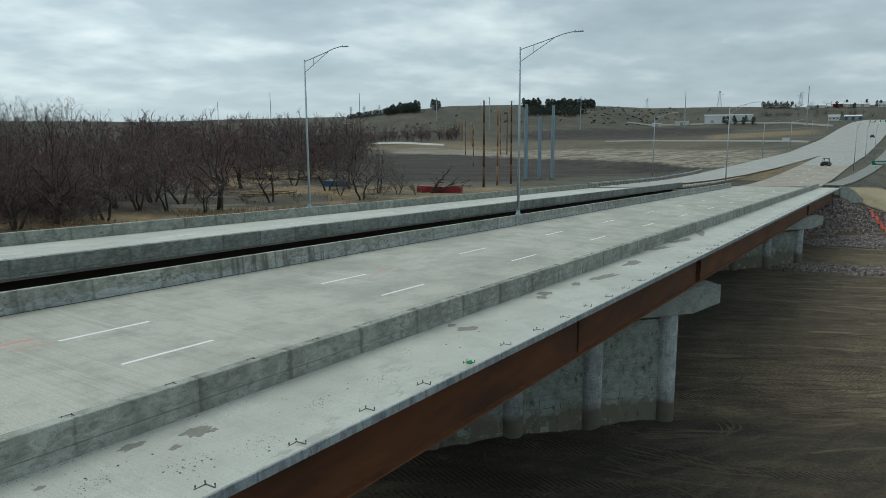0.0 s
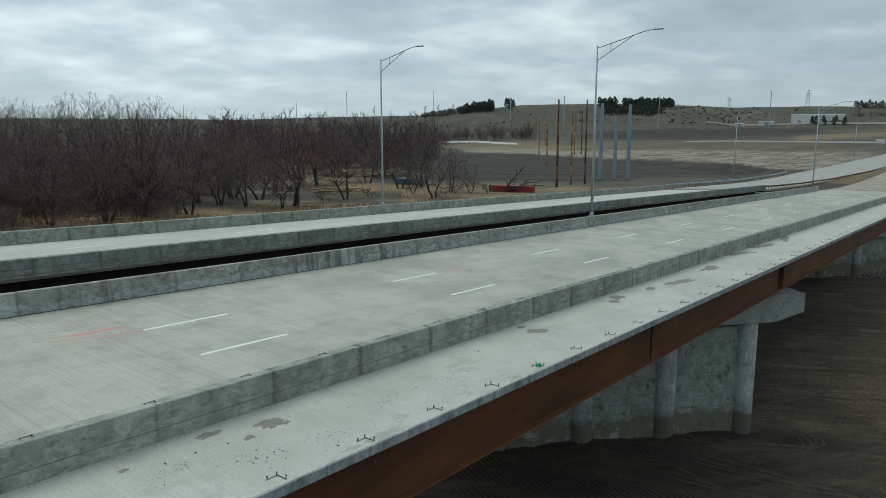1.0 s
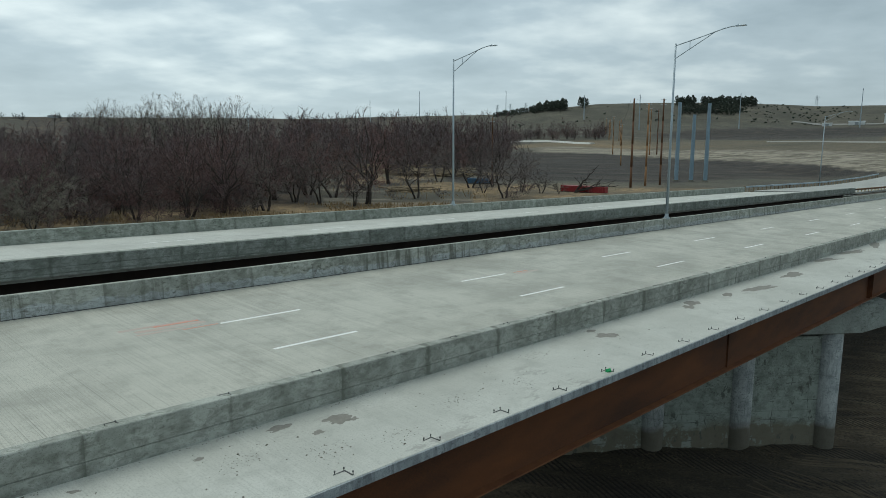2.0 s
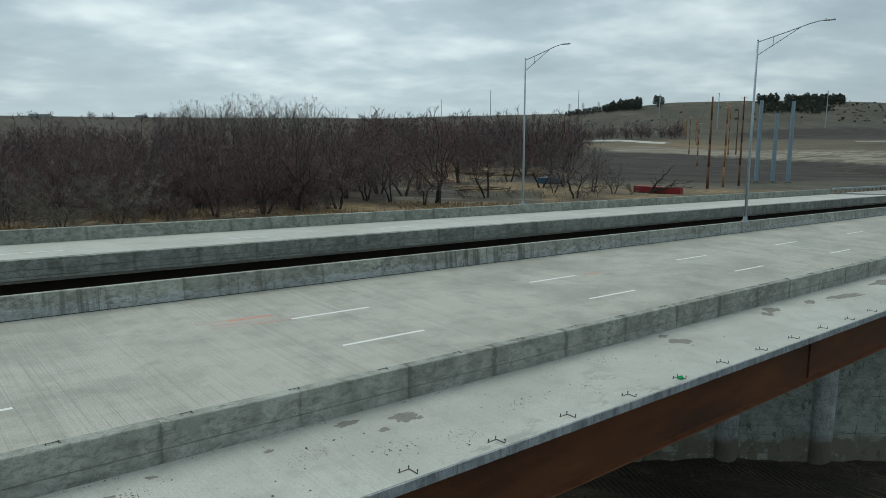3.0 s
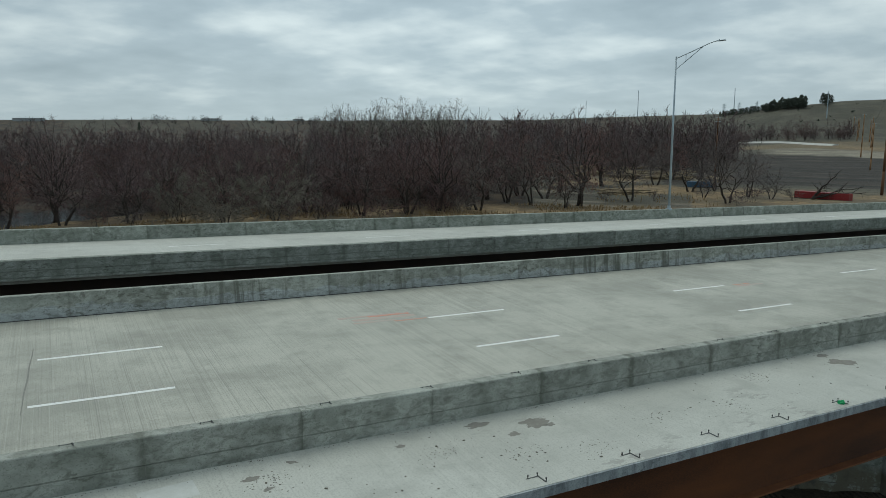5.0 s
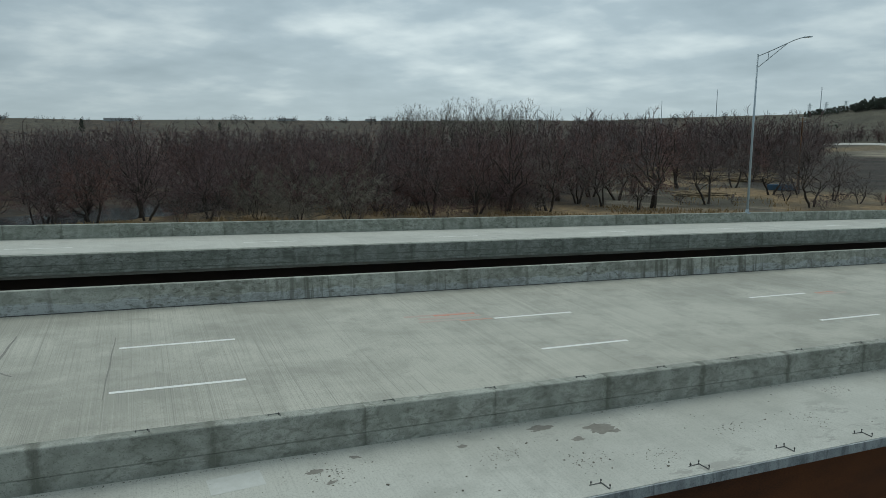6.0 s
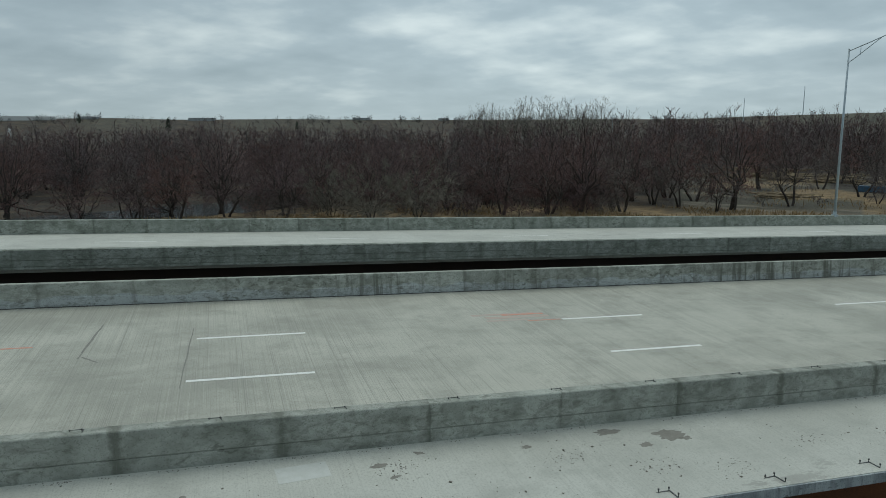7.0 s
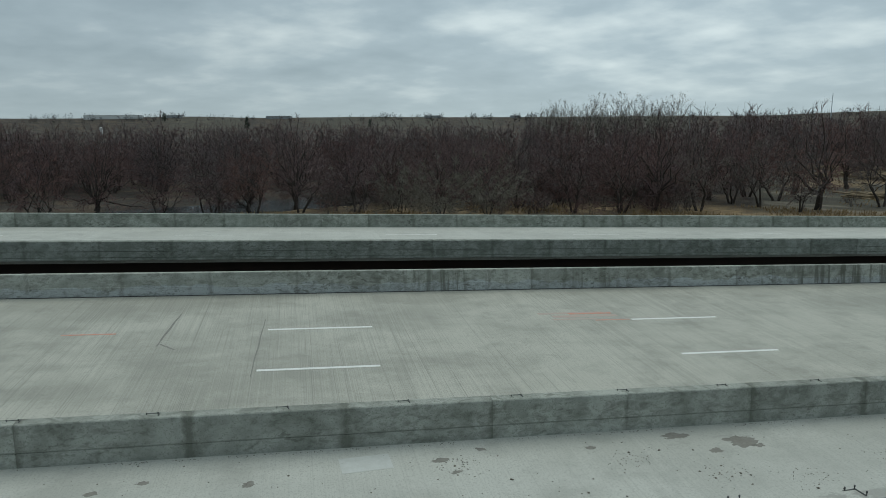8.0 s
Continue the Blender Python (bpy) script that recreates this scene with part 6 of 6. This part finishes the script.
# ---- tyre tracks pressed into the bare earth ----
def tyre_tracks():
    rg = random.Random(31)
    verts, faces = [], []

    def ground_at(x, y, lift=0.0):
        return Vector((x, y, ground_z(x, y) + lift))

    def berm(x, y, legs, width, height):
        """A soft ridge of squeezed mud; legs of length and bend."""
        prev = None
        head = legs[0][2]
        total, done = sum(a[0] for a in legs), 0.0
        for length, bend, turn in legs:
            for _ in range(max(2, int(length / 0.3))):
                d = Vector((math.cos(head), math.sin(head), 0))
                w = Vector((-d.y, d.x, 0))
                f = math.sin(math.pi * min(1.0, max(0.02, done / total))) ** 0.5
                h = height * f * rg.uniform(0.5, 1.2)
                k = len(verts)
                for s, hh in ((-1, -0.05), (-0.35, h * 0.9), (0.3, h), (1, -0.05)):
                    p = Vector((x, y, 0)) + w * (s * width * (0.6 + 0.5 * rg.random()))
                    verts.append(tuple(ground_at(p.x, p.y, hh)))
                if prev is not None:
                    for i in range(3):
                        faces.append((prev + i, prev + i + 1, k + i + 1, k + i))
                prev = k
                x, y = x + d.x * 0.3, y + d.y * 0.3
                done += 0.3
                head += bend * 0.3 + rg.gauss(0, 0.015)

    way = radians(26)
    for i in range(5):
        berm(-14.5 + 0.25 * i, 44.6 + 0.55 * i, ((5.5, 0.0, way + 0.06), (5.6 - 0.5 * i, 0.5 + 0.09 * i, 0), (4.5, 0.04, 0)), 0.14, 0.07)
    for i in range(7):
        berm(-14.5 + 0.9 * rg.random(), 39.5 + 0.75 * i, ((rg.uniform(6, 10), rg.uniform(0.01, 0.05), rg.uniform(-0.28, 0.15)),), 0.15, 0.06)
    for i in range(8):
        berm(-5.0 + 0.55 * i, 56.0 + 0.5 * i, ((rg.uniform(4, 8), rg.choice((-0.12, 0.10, 0.06)), rg.uniform(0.5, 1.25)),), 0.16, 0.07)
    for i in range(4):
        berm(-12.0 + 0.4 * i, 60.0 - 0.7 * i, ((4.0, 0.0, -0.35), (4.5, 0.28, 0), (4.0, 0.02, 0)), 0.14, 0.06)
    for i in range(46):
        x, y = rg.uniform(-19, -3), rg.uniform(44, 108)
        berm(x, y, ((rg.uniform(5, 14), rg.gauss(0, 0.03), way + rg.gauss(0.05, 0.16)),), rg.uniform(0.12, 0.3), rg.uniform(0.03, 0.08))
    me = bpy.data.meshes.new("tyre_tracks")
    me.from_pydata(verts, [], faces)
    return tagged(hang("tyre_tracks", me, MAT["dry_mud"]), "Dried mud ridges of tyre tracks on bare earth", "tyre tracks", kind="stuff")


MAT["dry_mud"] = plain("dried_mud", (0.125, 0.098, 0.064), (0.055, 0.043, 0.029), 0.5, 0.95, 0, 0.2)
tyre_tracks()


def clods():
    rg = random.Random(8)
    verts, faces = [], []
    for i in range(3600):
        x, y = rg.uniform(-18, 3), rg.uniform(36, 112)
        if i % 5 == 0:
            t = rg.random()
            x, y = -13.5 - 9 * t + rg.gauss(0, 1.2), 47.0 - 11 * t + rg.gauss(0, 1.0)
        s = rg.uniform(0.02, 0.07) * (1.8 if rg.random() < 0.08 else 1)
        c = Vector((x, y, ground_z(x, y)))
        k = len(verts)
        for d in ((1, 0, 0), (0, 1, 0), (-1, 0, 0), (0, -1, 0), (0, 0, 0.8)):
            verts.append(tuple(c + Vector(d) * s * rg.uniform(0.6, 1.4)))
        faces += [(k, k + 1, k + 4), (k + 1, k + 2, k + 4), (k + 2, k + 3, k + 4), (k + 3, k, k + 4)]
    me = bpy.data.meshes.new("earth_clods")
    me.from_pydata(verts, [], faces)
    return tagged(hang("earth_clods", me, MAT["dry_mud"]), "Loose clods of dark earth below the bridge", "earth clods", kind="stuff")


clods()


# ---- river ----
def water_material():
    mt, n, l, b = nodes_of("grey_river_water")
    b.inputs["Base Color"].default_value = (0.045, 0.055, 0.06, 1)
    b.inputs["Roughness"].default_value = 0.12
    bump_of(n, l, b, noise_of(n, l, position_of(n, l, (0.6, 0.6, 1)), 1.2, 5, 0.6), 0.35, 0.15)
    return mt


bm = bmesh.new()
quad = [(-150, -140), (-330, -140), (-330, 40), (-100, 40)]
lo = [bm.verts.new((x, y, -16.2)) for x, y in quad]
hi = [bm.verts.new((x, y, -15.35)) for x, y in quad]
bm.faces.new(lo), bm.faces.new(hi)
for i in range(4):
    j = (i + 1) % 4
    bm.faces.new((lo[i], lo[j], hi[j], hi[i]))
tagged(part("water", bm, water_material()), "Grey rippled river water among the trees", "water", kind="structure")


# ---- country roads over the fields ----
def lane(points, half, material, label, lift=0.35, rise=None, side=None):
    """A road over the fields on its own low bank; rise gives its height from bearing distance where it stands higher."""
    bm = bmesh.new()
    prev = first = None
    for (xa_, ya_), (xb_, yb_) in zip(points, points[1:]):
        d = math.hypot(xb_ - xa_, yb_ - ya_)
        k = max(2, int(d / 12))
        nx, ny = -(yb_ - ya_) / d, (xb_ - xa_) / d
        for i in range(k + 1):
            x, y = xa_ + (xb_ - xa_) * i / k, ya_ + (yb_ - ya_) * i / k
            g = ground_z(x, y)
            z = g + lift if rise is None else max(g + lift, rise(x, y))
            w = half + 1.8 * (z - g) + 0.8
            ring = [bm.verts.new((x + nx * half, y + ny * half, z)), bm.verts.new((x - nx * half, y - ny * half, z)), bm.verts.new((x - nx * w, y - ny * w, g - 0.8)), bm.verts.new((x + nx * w, y + ny * w, g - 0.8))]
            if prev:
                for a in range(4):
                    b = (a + 1) % 4
                    f = bm.faces.new((prev[a], prev[b], ring[b], ring[a]))
                    f.material_index = 0 if a == 0 else 1
            first = first or ring
            prev = ring
    bm.faces.new(first), bm.faces.new(prev[::-1])
    ob = part("road", bm, material)
    ob.data.materials.append(side or MAT["bank"])
    return tagged(ob, label, "road", kind="structure")


MAT["bank"] = plain("dry_bank_grass", (0.145, 0.118, 0.074), (0.07, 0.06, 0.042), 0.08, 0.95, 0, 0.2)
MAT["gravel"] = plain("pale_gravel", (0.32, 0.315, 0.295), (0.24, 0.235, 0.215), 0.6, 0.95, 0, 0.1)
lane([polar(19.8, 566), polar(16.5, 532), polar(11, 473), polar(7.2, 438), polar(5.4, 417)], 2.6, MAT["gravel"], "Pale cross road on a low bank over the fields", 0.5, None, MAT["gravel"])
MAT["pale_gravel"] = plain("washed_white_gravel", (0.62, 0.61, 0.58), (0.45, 0.44, 0.41), 0.5, 0.95, 0, 0.1)
lane([(-700, 640), (-520, 560), (-376, 525), (-330, 518)], 2.0, MAT["pale_gravel"], "Bright gravel bank along the wood edge", 1.0, None, MAT["pale_gravel"])
lane([polar(18.5, 950), polar(17.2, 955), polar(11, 923), polar(7.2, 888), polar(4.2, 866)], 4.0, MAT["gravel"], "Pale country road below the hill", 0.75, None, MAT["gravel"])
MAT["path"] = plain("grey_path_concrete", (0.24, 0.24, 0.225), (0.18, 0.178, 0.165), 0.5, 0.9, 0, 0.1)
ribbon("path", [(166, -12.1), (180, -10.7), (215, -8.4), (251, -6.8), (350, -4.6)], 1.75, 168.0, 350.0, 0.02, MAT["path"], "Grey concrete trail leaving the bridge beside the highway", step=6.0, slant=0.0)


# ---- buildings ----
def building(x, y, L, W, H, rz, wall_mat, roof_mat, label, gable=0.12, doors=2, windows=0):
    ca, sa = math.cos(radians(rz)), math.sin(radians(rz))
    low = min(ground_z(x + u * L / 2 * ca - v * W / 2 * sa, y + u * L / 2 * sa + v * W / 2 * ca) for u in (-1, 1) for v in (-1, 1))
    z = low - 0.4
    H += ground_z(x, y) - low
    top = tagged(empty("building", x, y, z, rz), label, "building", "far buildings")
    bm = bmesh.new()
    box(bm, -L / 2, L / 2, -W / 2, W / 2, 0, H)
    part("wall", bm, wall_mat, top)
    bm = bmesh.new()
    e = 0.5
    pts = [(-W / 2 - e, H - 0.05), (0, H + W * gable), (W / 2 + e, H - 0.05), (0, H + W * gable - 0.3)]
    a = [bm.verts.new((-L / 2 - e, u, v)) for u, v in pts]
    b = [bm.verts.new((L / 2 + e, u, v)) for u, v in pts]
    bm.faces.new(a), bm.faces.new(b[::-1])
    for i in range(4):
        j = (i + 1) % 4
        bm.faces.new((a[i], a[j], b[j], b[i]))
    part("roof", bm, roof_mat, top)
    for i in range(doors):
        bm = bmesh.new()
        u = -L / 2 + L * (i + 0.7) / (doors + 0.4)
        box(bm, u - 1.8, u + 1.8, -W / 2 - 0.08, -W / 2 + 0.02, 0.6, min(H - 0.6, 4.6))
        part("door", bm, MAT["roof"], top)
    for i in range(windows):
        bm = bmesh.new()
        u = -L / 2 + L * (i + 0.5) / windows
        box(bm, u - 0.6, u + 0.6, -W / 2 - 0.06, -W / 2 + 0.02, H * 0.45, H * 0.45 + 1.2)
        part("window", bm, MAT["dark"], top)
    return top


building(-183, 925, 54, 24, 6.2, 13, MAT["white"], MAT["roof"], "Long white metal warehouse below the hill", 0.06, 4)
building(-95, 985, 20, 10, 3.0, 6, MAT["white"], MAT["white"], "White roofed farm shed on the ridge", 0.2, 1)
building(-72, 990, 11, 9, 3.6, 6, MAT["red"], MAT["white"], "Red barn with a pale roof on the ridge", 0.3, 1)
building(-52, 992, 26, 11, 3.0, 6, MAT["white"], MAT["white"], "Long white farm shed on the ridge", 0.2, 2)
building(-50, 905, 16, 10, 3.4, 3, MAT["blue"], MAT["white"], "Blue and white roadside shop", 0.15, 2, 3)
building(-68, 900, 11, 8, 3.4, 3, MAT["white"], MAT["roof"], "White roadside house with a grey roof", 0.35, 0, 3)
building(-25, 985, 11, 8, 3.4, 3, MAT["white"], MAT["roof"], "Pale house on the ridge", 0.35, 0, 3)
building(-233, 905, 16, 8, 4.0, 14, MAT["white"], MAT["roof"], "Low white shed beside the country road", 0.1, 1)
building(-262, 900, 10, 6, 3.5, 14, MAT["white"], MAT["roof"], "Small white shed beside the country road", 0.1, 1)
for az, r, L, H in ((102.7, 1480, 100, 6.5), (91.0, 1485, 50, 5), (98.6, 1490, 30, 4.5), (79.0, 1495, 34, 4), (72.5, 1495, 22, 4)):
    x, y = polar(az, r)
    building(x, y, L, 20, H, az, MAT["white" if H > 6 else "roof"], MAT["roof"], "Long low pale building on the far plateau", 0.04, 2)
x, y = polar(103.6, 1150)
bm = bmesh.new()
tube(bm, (0, 0, 0), (0, 0, 11), 2.6, sides=16)
bmesh.ops.create_cone(bm, cap_ends=True, segments=16, radius1=2.7, radius2=0.4, depth=1.6, matrix=Matrix.Translation((0, 0, 11.8)))
tagged(at(part("silo", bm, MAT["white"]), x, y, ground_z(x, y) - 0.5), "White farm silo above the wood", "silo")


# ---- containers, vehicles, signs ----
def container(x, y, L, W, H, rz, material, label):
    z = ground_z(x, y)
    top = tagged(empty("container", x, y, z, rz), label, "container")
    bm = bmesh.new()
    box(bm, -L / 2, L / 2, -W / 2, W / 2, 0.15, H)
    k = int(L / 0.6)
    for i in range(k):
        u = -L / 2 + L * (i + 0.5) / k
        box(bm, u - 0.12, u + 0.12, -W / 2 - 0.06, W / 2 + 0.06, 0.3, H - 0.15)
    part("body", bm, material, top)
    bm = bmesh.new()
    for s in (-1, 1):
        box(bm, -L / 2 - 0.05, L / 2 + 0.05, s * W / 2 - 0.12, s * W / 2 + 0.12, -0.1, 0.2)
    part("skid", bm, MAT["dark"], top)
    return top


container(-127.8, 196.5, 15.2, 2.6, 2.1, 10.5, MAT["red"], "Long red metal container lying in the grass")
container(-174.0, 197.5, 8.4, 2.4, 2.0, 42, MAT["blue"], "Blue metal container beside the clearing")


def wheel(parent, x, y, z, r, w):
    bm = bmesh.new()
    tube(bm, (x, y - w / 2, z), (x, y + w / 2, z), r, sides=18)
    tyre = part("wheel", bm, MAT["dark"], parent)
    bm = bmesh.new()
    tube(bm, (x, y - w / 2 - 0.01, z), (x, y + w / 2 + 0.01, z), r * 0.55, sides=14)
    part("rim", bm, MAT["galv"], tyre)


def loader(x, y, rz):
    top = tagged(empty("compact_loader", x, y, road_z(y), rz), "Dark compact loader parked on the new road", "loader")
    bm = bmesh.new()
    box(bm, -1.4, 1.2, -0.8, 0.8, 0.55, 1.3)
    bmesh.ops.bevel(bm, geom=bm.edges[:], offset=0.08, segments=2, affect="EDGES")
    part("body", bm, MAT["dark"], top)
    bm = bmesh.new()
    for sx in (-0.6, 0.6):
        for sy in (-0.7, 0.7):
            box(bm, sx - 0.06, sx + 0.06, sy - 0.06, sy + 0.06, 1.3, 2.2)
    box(bm, -0.8, 0.8, -0.8, 0.8, 2.2, 2.3)
    part("cab", bm, MAT["dark"], top)
    bm = bmesh.new()
    box(bm, 1.2, 2.0, -1.0, 1.0, 0.2, 0.9)
    part("bucket", bm, MAT["bolt"], top)
    for sx in (-0.9, 0.8):
        for sy in (-0.95, 0.95):
            wheel(top, sx, sy, 0.5, 0.5, 0.34)


loader(-19.5, 243.0, 78)


def car(x, y, rz, material, label):
    top = tagged(empty("car", x, y, road_z(y) + 0.01, rz), label, "car")
    bm = bmesh.new()
    box(bm, -2.3, 2.3, -0.9, 0.9, 0.35, 0.95)
    bmesh.ops.bevel(bm, geom=bm.edges[:], offset=0.12, segments=2, affect="EDGES")
    part("body", bm, material, top)
    bm = bmesh.new()
    vs = box(bm, -1.5, 1.1, -0.82, 0.82, 0.95, 1.6)
    for v in vs[4:]:
        v.co.x *= 0.72
        v.co.y *= 0.85
    part("cabin", bm, MAT["dark"], top)
    for sx in (-1.45, 1.45):
        for sy in (-0.82, 0.82):
            wheel(top, sx, sy, 0.34, 0.34, 0.22)


car(-14.5, 432.0, 88, MAT["dark"], "Black car climbing the far highway")


def sign(x, y, z, w, h, post_h, rz, panel_mat, label, bars=0):
    top = tagged(empty("road_sign", x, y, z, rz), label, "road sign")
    for s in (-1, 1):
        bm = bmesh.new()
        tube(bm, (s * w * 0.32, 0.06, -0.4), (s * w * 0.32, 0.06, post_h + h), 0.05, sides=6)
        part("post", bm, MAT["galv"], top)
    bm = bmesh.new()
    box(bm, -w / 2, w / 2, -0.03, 0.03, post_h, post_h + h)
    panel = part("panel", bm, panel_mat, top)
    for i in range(bars):
        bm = bmesh.new()
        zz = post_h + h * (0.68 - 0.38 * i)
        box(bm, -w * (0.36 - 0.06 * i), w * (0.38 - 0.08 * i), -0.036, -0.031, zz - h * 0.09, zz + h * 0.09)
        part("lettering_bar", bm, MAT["paint"], panel)


sign(-4.3, 221.0, ground_z(-4.3, 221.0), 5.4, 1.1, 2.6, -3, MAT["green"], "Green highway guide sign with pale lettering bars", 2)
sign(-52.8, 415.0, ground_z(-52.8, 415.0), 3.9, 2.0, 1.0, -5, MAT["white"], "Plain white roadside sign board", 2)


def glowing(name, colour, strength):
    mt, n, l, b = nodes_of(name)
    b.inputs["Base Color"].default_value = (*colour, 1)
    b.inputs["Emission Color"].default_value = (*colour, 1)
    b.inputs["Emission Strength"].default_value = strength
    return mt


MAT["green_light"] = glowing("lit_green_lens", (0.1, 0.9, 0.6), 3.0)


def traffic_signal(x, y, h, reach, heads, label):
    top = tagged(empty("traffic_signal", x, y, road_z(y) - 0.2), label, "traffic signal", "traffic signals")
    bm = bmesh.new()
    tube(bm, (0, 0, 0), (0, 0, h), 0.16, 0.12, sides=8)
    part("mast", bm, MAT["galv"], top)
    bm = bmesh.new()
    tube(bm, (0, 0, h - 0.6), (reach, 0, h - 0.2), 0.10, 0.06, sides=8)
    part("arm", bm, MAT["galv"], top)
    for i in range(heads):
        bm = bmesh.new()
        u = reach * (0.45 + 0.52 * i / max(1, heads - 1))
        box(bm, u - 0.2, u + 0.2, -0.14, 0.14, h - 1.0, h + 0.2)
        head = part("signal_head", bm, MAT["dark"], top)
        bm = bmesh.new()
        tube(bm, (u, -0.16, h - 0.8), (u, -0.13, h - 0.8), 0.13, sides=10)
        part("green_lens", bm, MAT["green_light"], head, "lit green signal lens")


traffic_signal(-4.0, 470.0, 7.2, -14, 4, "Grey mast-arm traffic signal over the highway")
traffic_signal(-40.0, 490.0, 7.0, 13, 3, "Grey mast-arm traffic signal over the far carriageway")


# ---- driftwood in the clearing ----
def driftwood(cx, cy, along, across, n_, turn, label):
    segs = []
    for _ in range(n_):
        u, v = rt.gauss(0, along * 0.4), rt.gauss(0, across * 0.4)
        a = turn + rt.gauss(0, 0.35)
        x, y = cx + math.cos(turn) * u - math.sin(turn) * v, cy + math.sin(turn) * u + math.cos(turn) * v
        z = ground_z(x, y) + rt.uniform(0.05, 1.5)
        L = rt.uniform(2.0, 7.5)
        segs.append(((x, y, z), (x + math.cos(a) * L, y + math.sin(a) * L, z + rt.uniform(-0.2, 0.5)), rt.uniform(0.18, 0.45), 0.1))
    return tagged(hang("driftwood", stick_mesh("driftwood", segs, 5), MAT["driftwood"]), label, "driftwood", kind="stuff")


driftwood(-243, 226, 26, 5, 170, 0.75, "Bleached driftwood drift along the grass")
driftwood(-282, 240, 24, 6, 200, 0.75, "Bleached driftwood drifts along the clearing")
driftwood(-216, 213, 20, 5, 190, 0.7, "Bleached driftwood piled in the clearing")
driftwood(-236, 216, 22, 5, 200, 0.75, "Bleached driftwood piled in the grass")
driftwood(-172, 157, 10, 2, 40, 0.8, "Fallen bleached limbs at the edge of the wood")


# ---- dry grass at the wood edge ----
def dry_grass():
    tips = []
    for i in range(15000):
        az = rt.uniform(31, 117)
        r = rt.uniform(158, 196) if i % 3 else rt.uniform(200, 330)
        if r > 200 and not 39 < az < 53:
            continue
        x, y = polar(az, r)
        if noise.noise(Vector((x * 0.05, y * 0.05, 5.5))) < -0.05:
            continue
        z = ground_z(x, y) - 0.05
        h = rt.uniform(0.5, 1.2)
        tips.append(((x, y, z), (x + rt.gauss(0, 0.25), y + rt.gauss(0, 0.25), z + h), rt.uniform(0.10, 0.22)))
    v, f = cones(tips)
    me = bpy.data.meshes.new("dry_grass")
    me.from_pydata(v.tolist(), [], f.tolist())
    return tagged(hang("dry_grass", me, MAT["dry_grass"]), "Tan dry grass tufts along the wood", "grass", kind="stuff")


MAT["dry_grass"] = plain("tan_dry_grass", (0.30, 0.21, 0.105), (0.19, 0.13, 0.065), 0.2, 0.95, 0, 0)
dry_grass()


# ---- power lines ----
def cable(points, sag, r, label):
    bm = bmesh.new()
    for a, b in zip(points, points[1:]):
        prev = None
        for i in range(9):
            u = i / 8
            p = Vector(a).lerp(Vector(b), u) - Vector((0, 0, sag * 4 * u * (1 - u)))
            if prev is not None:
                tube(bm, prev, p, r, sides=4, caps=False)
            prev = p
    tagged(part("power_line", bm, MAT["bolt"]), label, "power line", "power lines")


for dx in (-1.2, 1.2):
    cable([(-126.5 + dx, 223.7, ground_z(-126.5, 223.7) + 30.2), (-194.3 + dx, 332.4, ground_z(-194.3, 332.4) + 21.4), (-260.7 + dx, 434.9, ground_z(-260.7, 434.9) + 25.8), (-343.5 + dx, 565.9, ground_z(-343.5, 565.9) + 17.4)], 2.0, 0.03, "Thin dark power line between wooden poles")
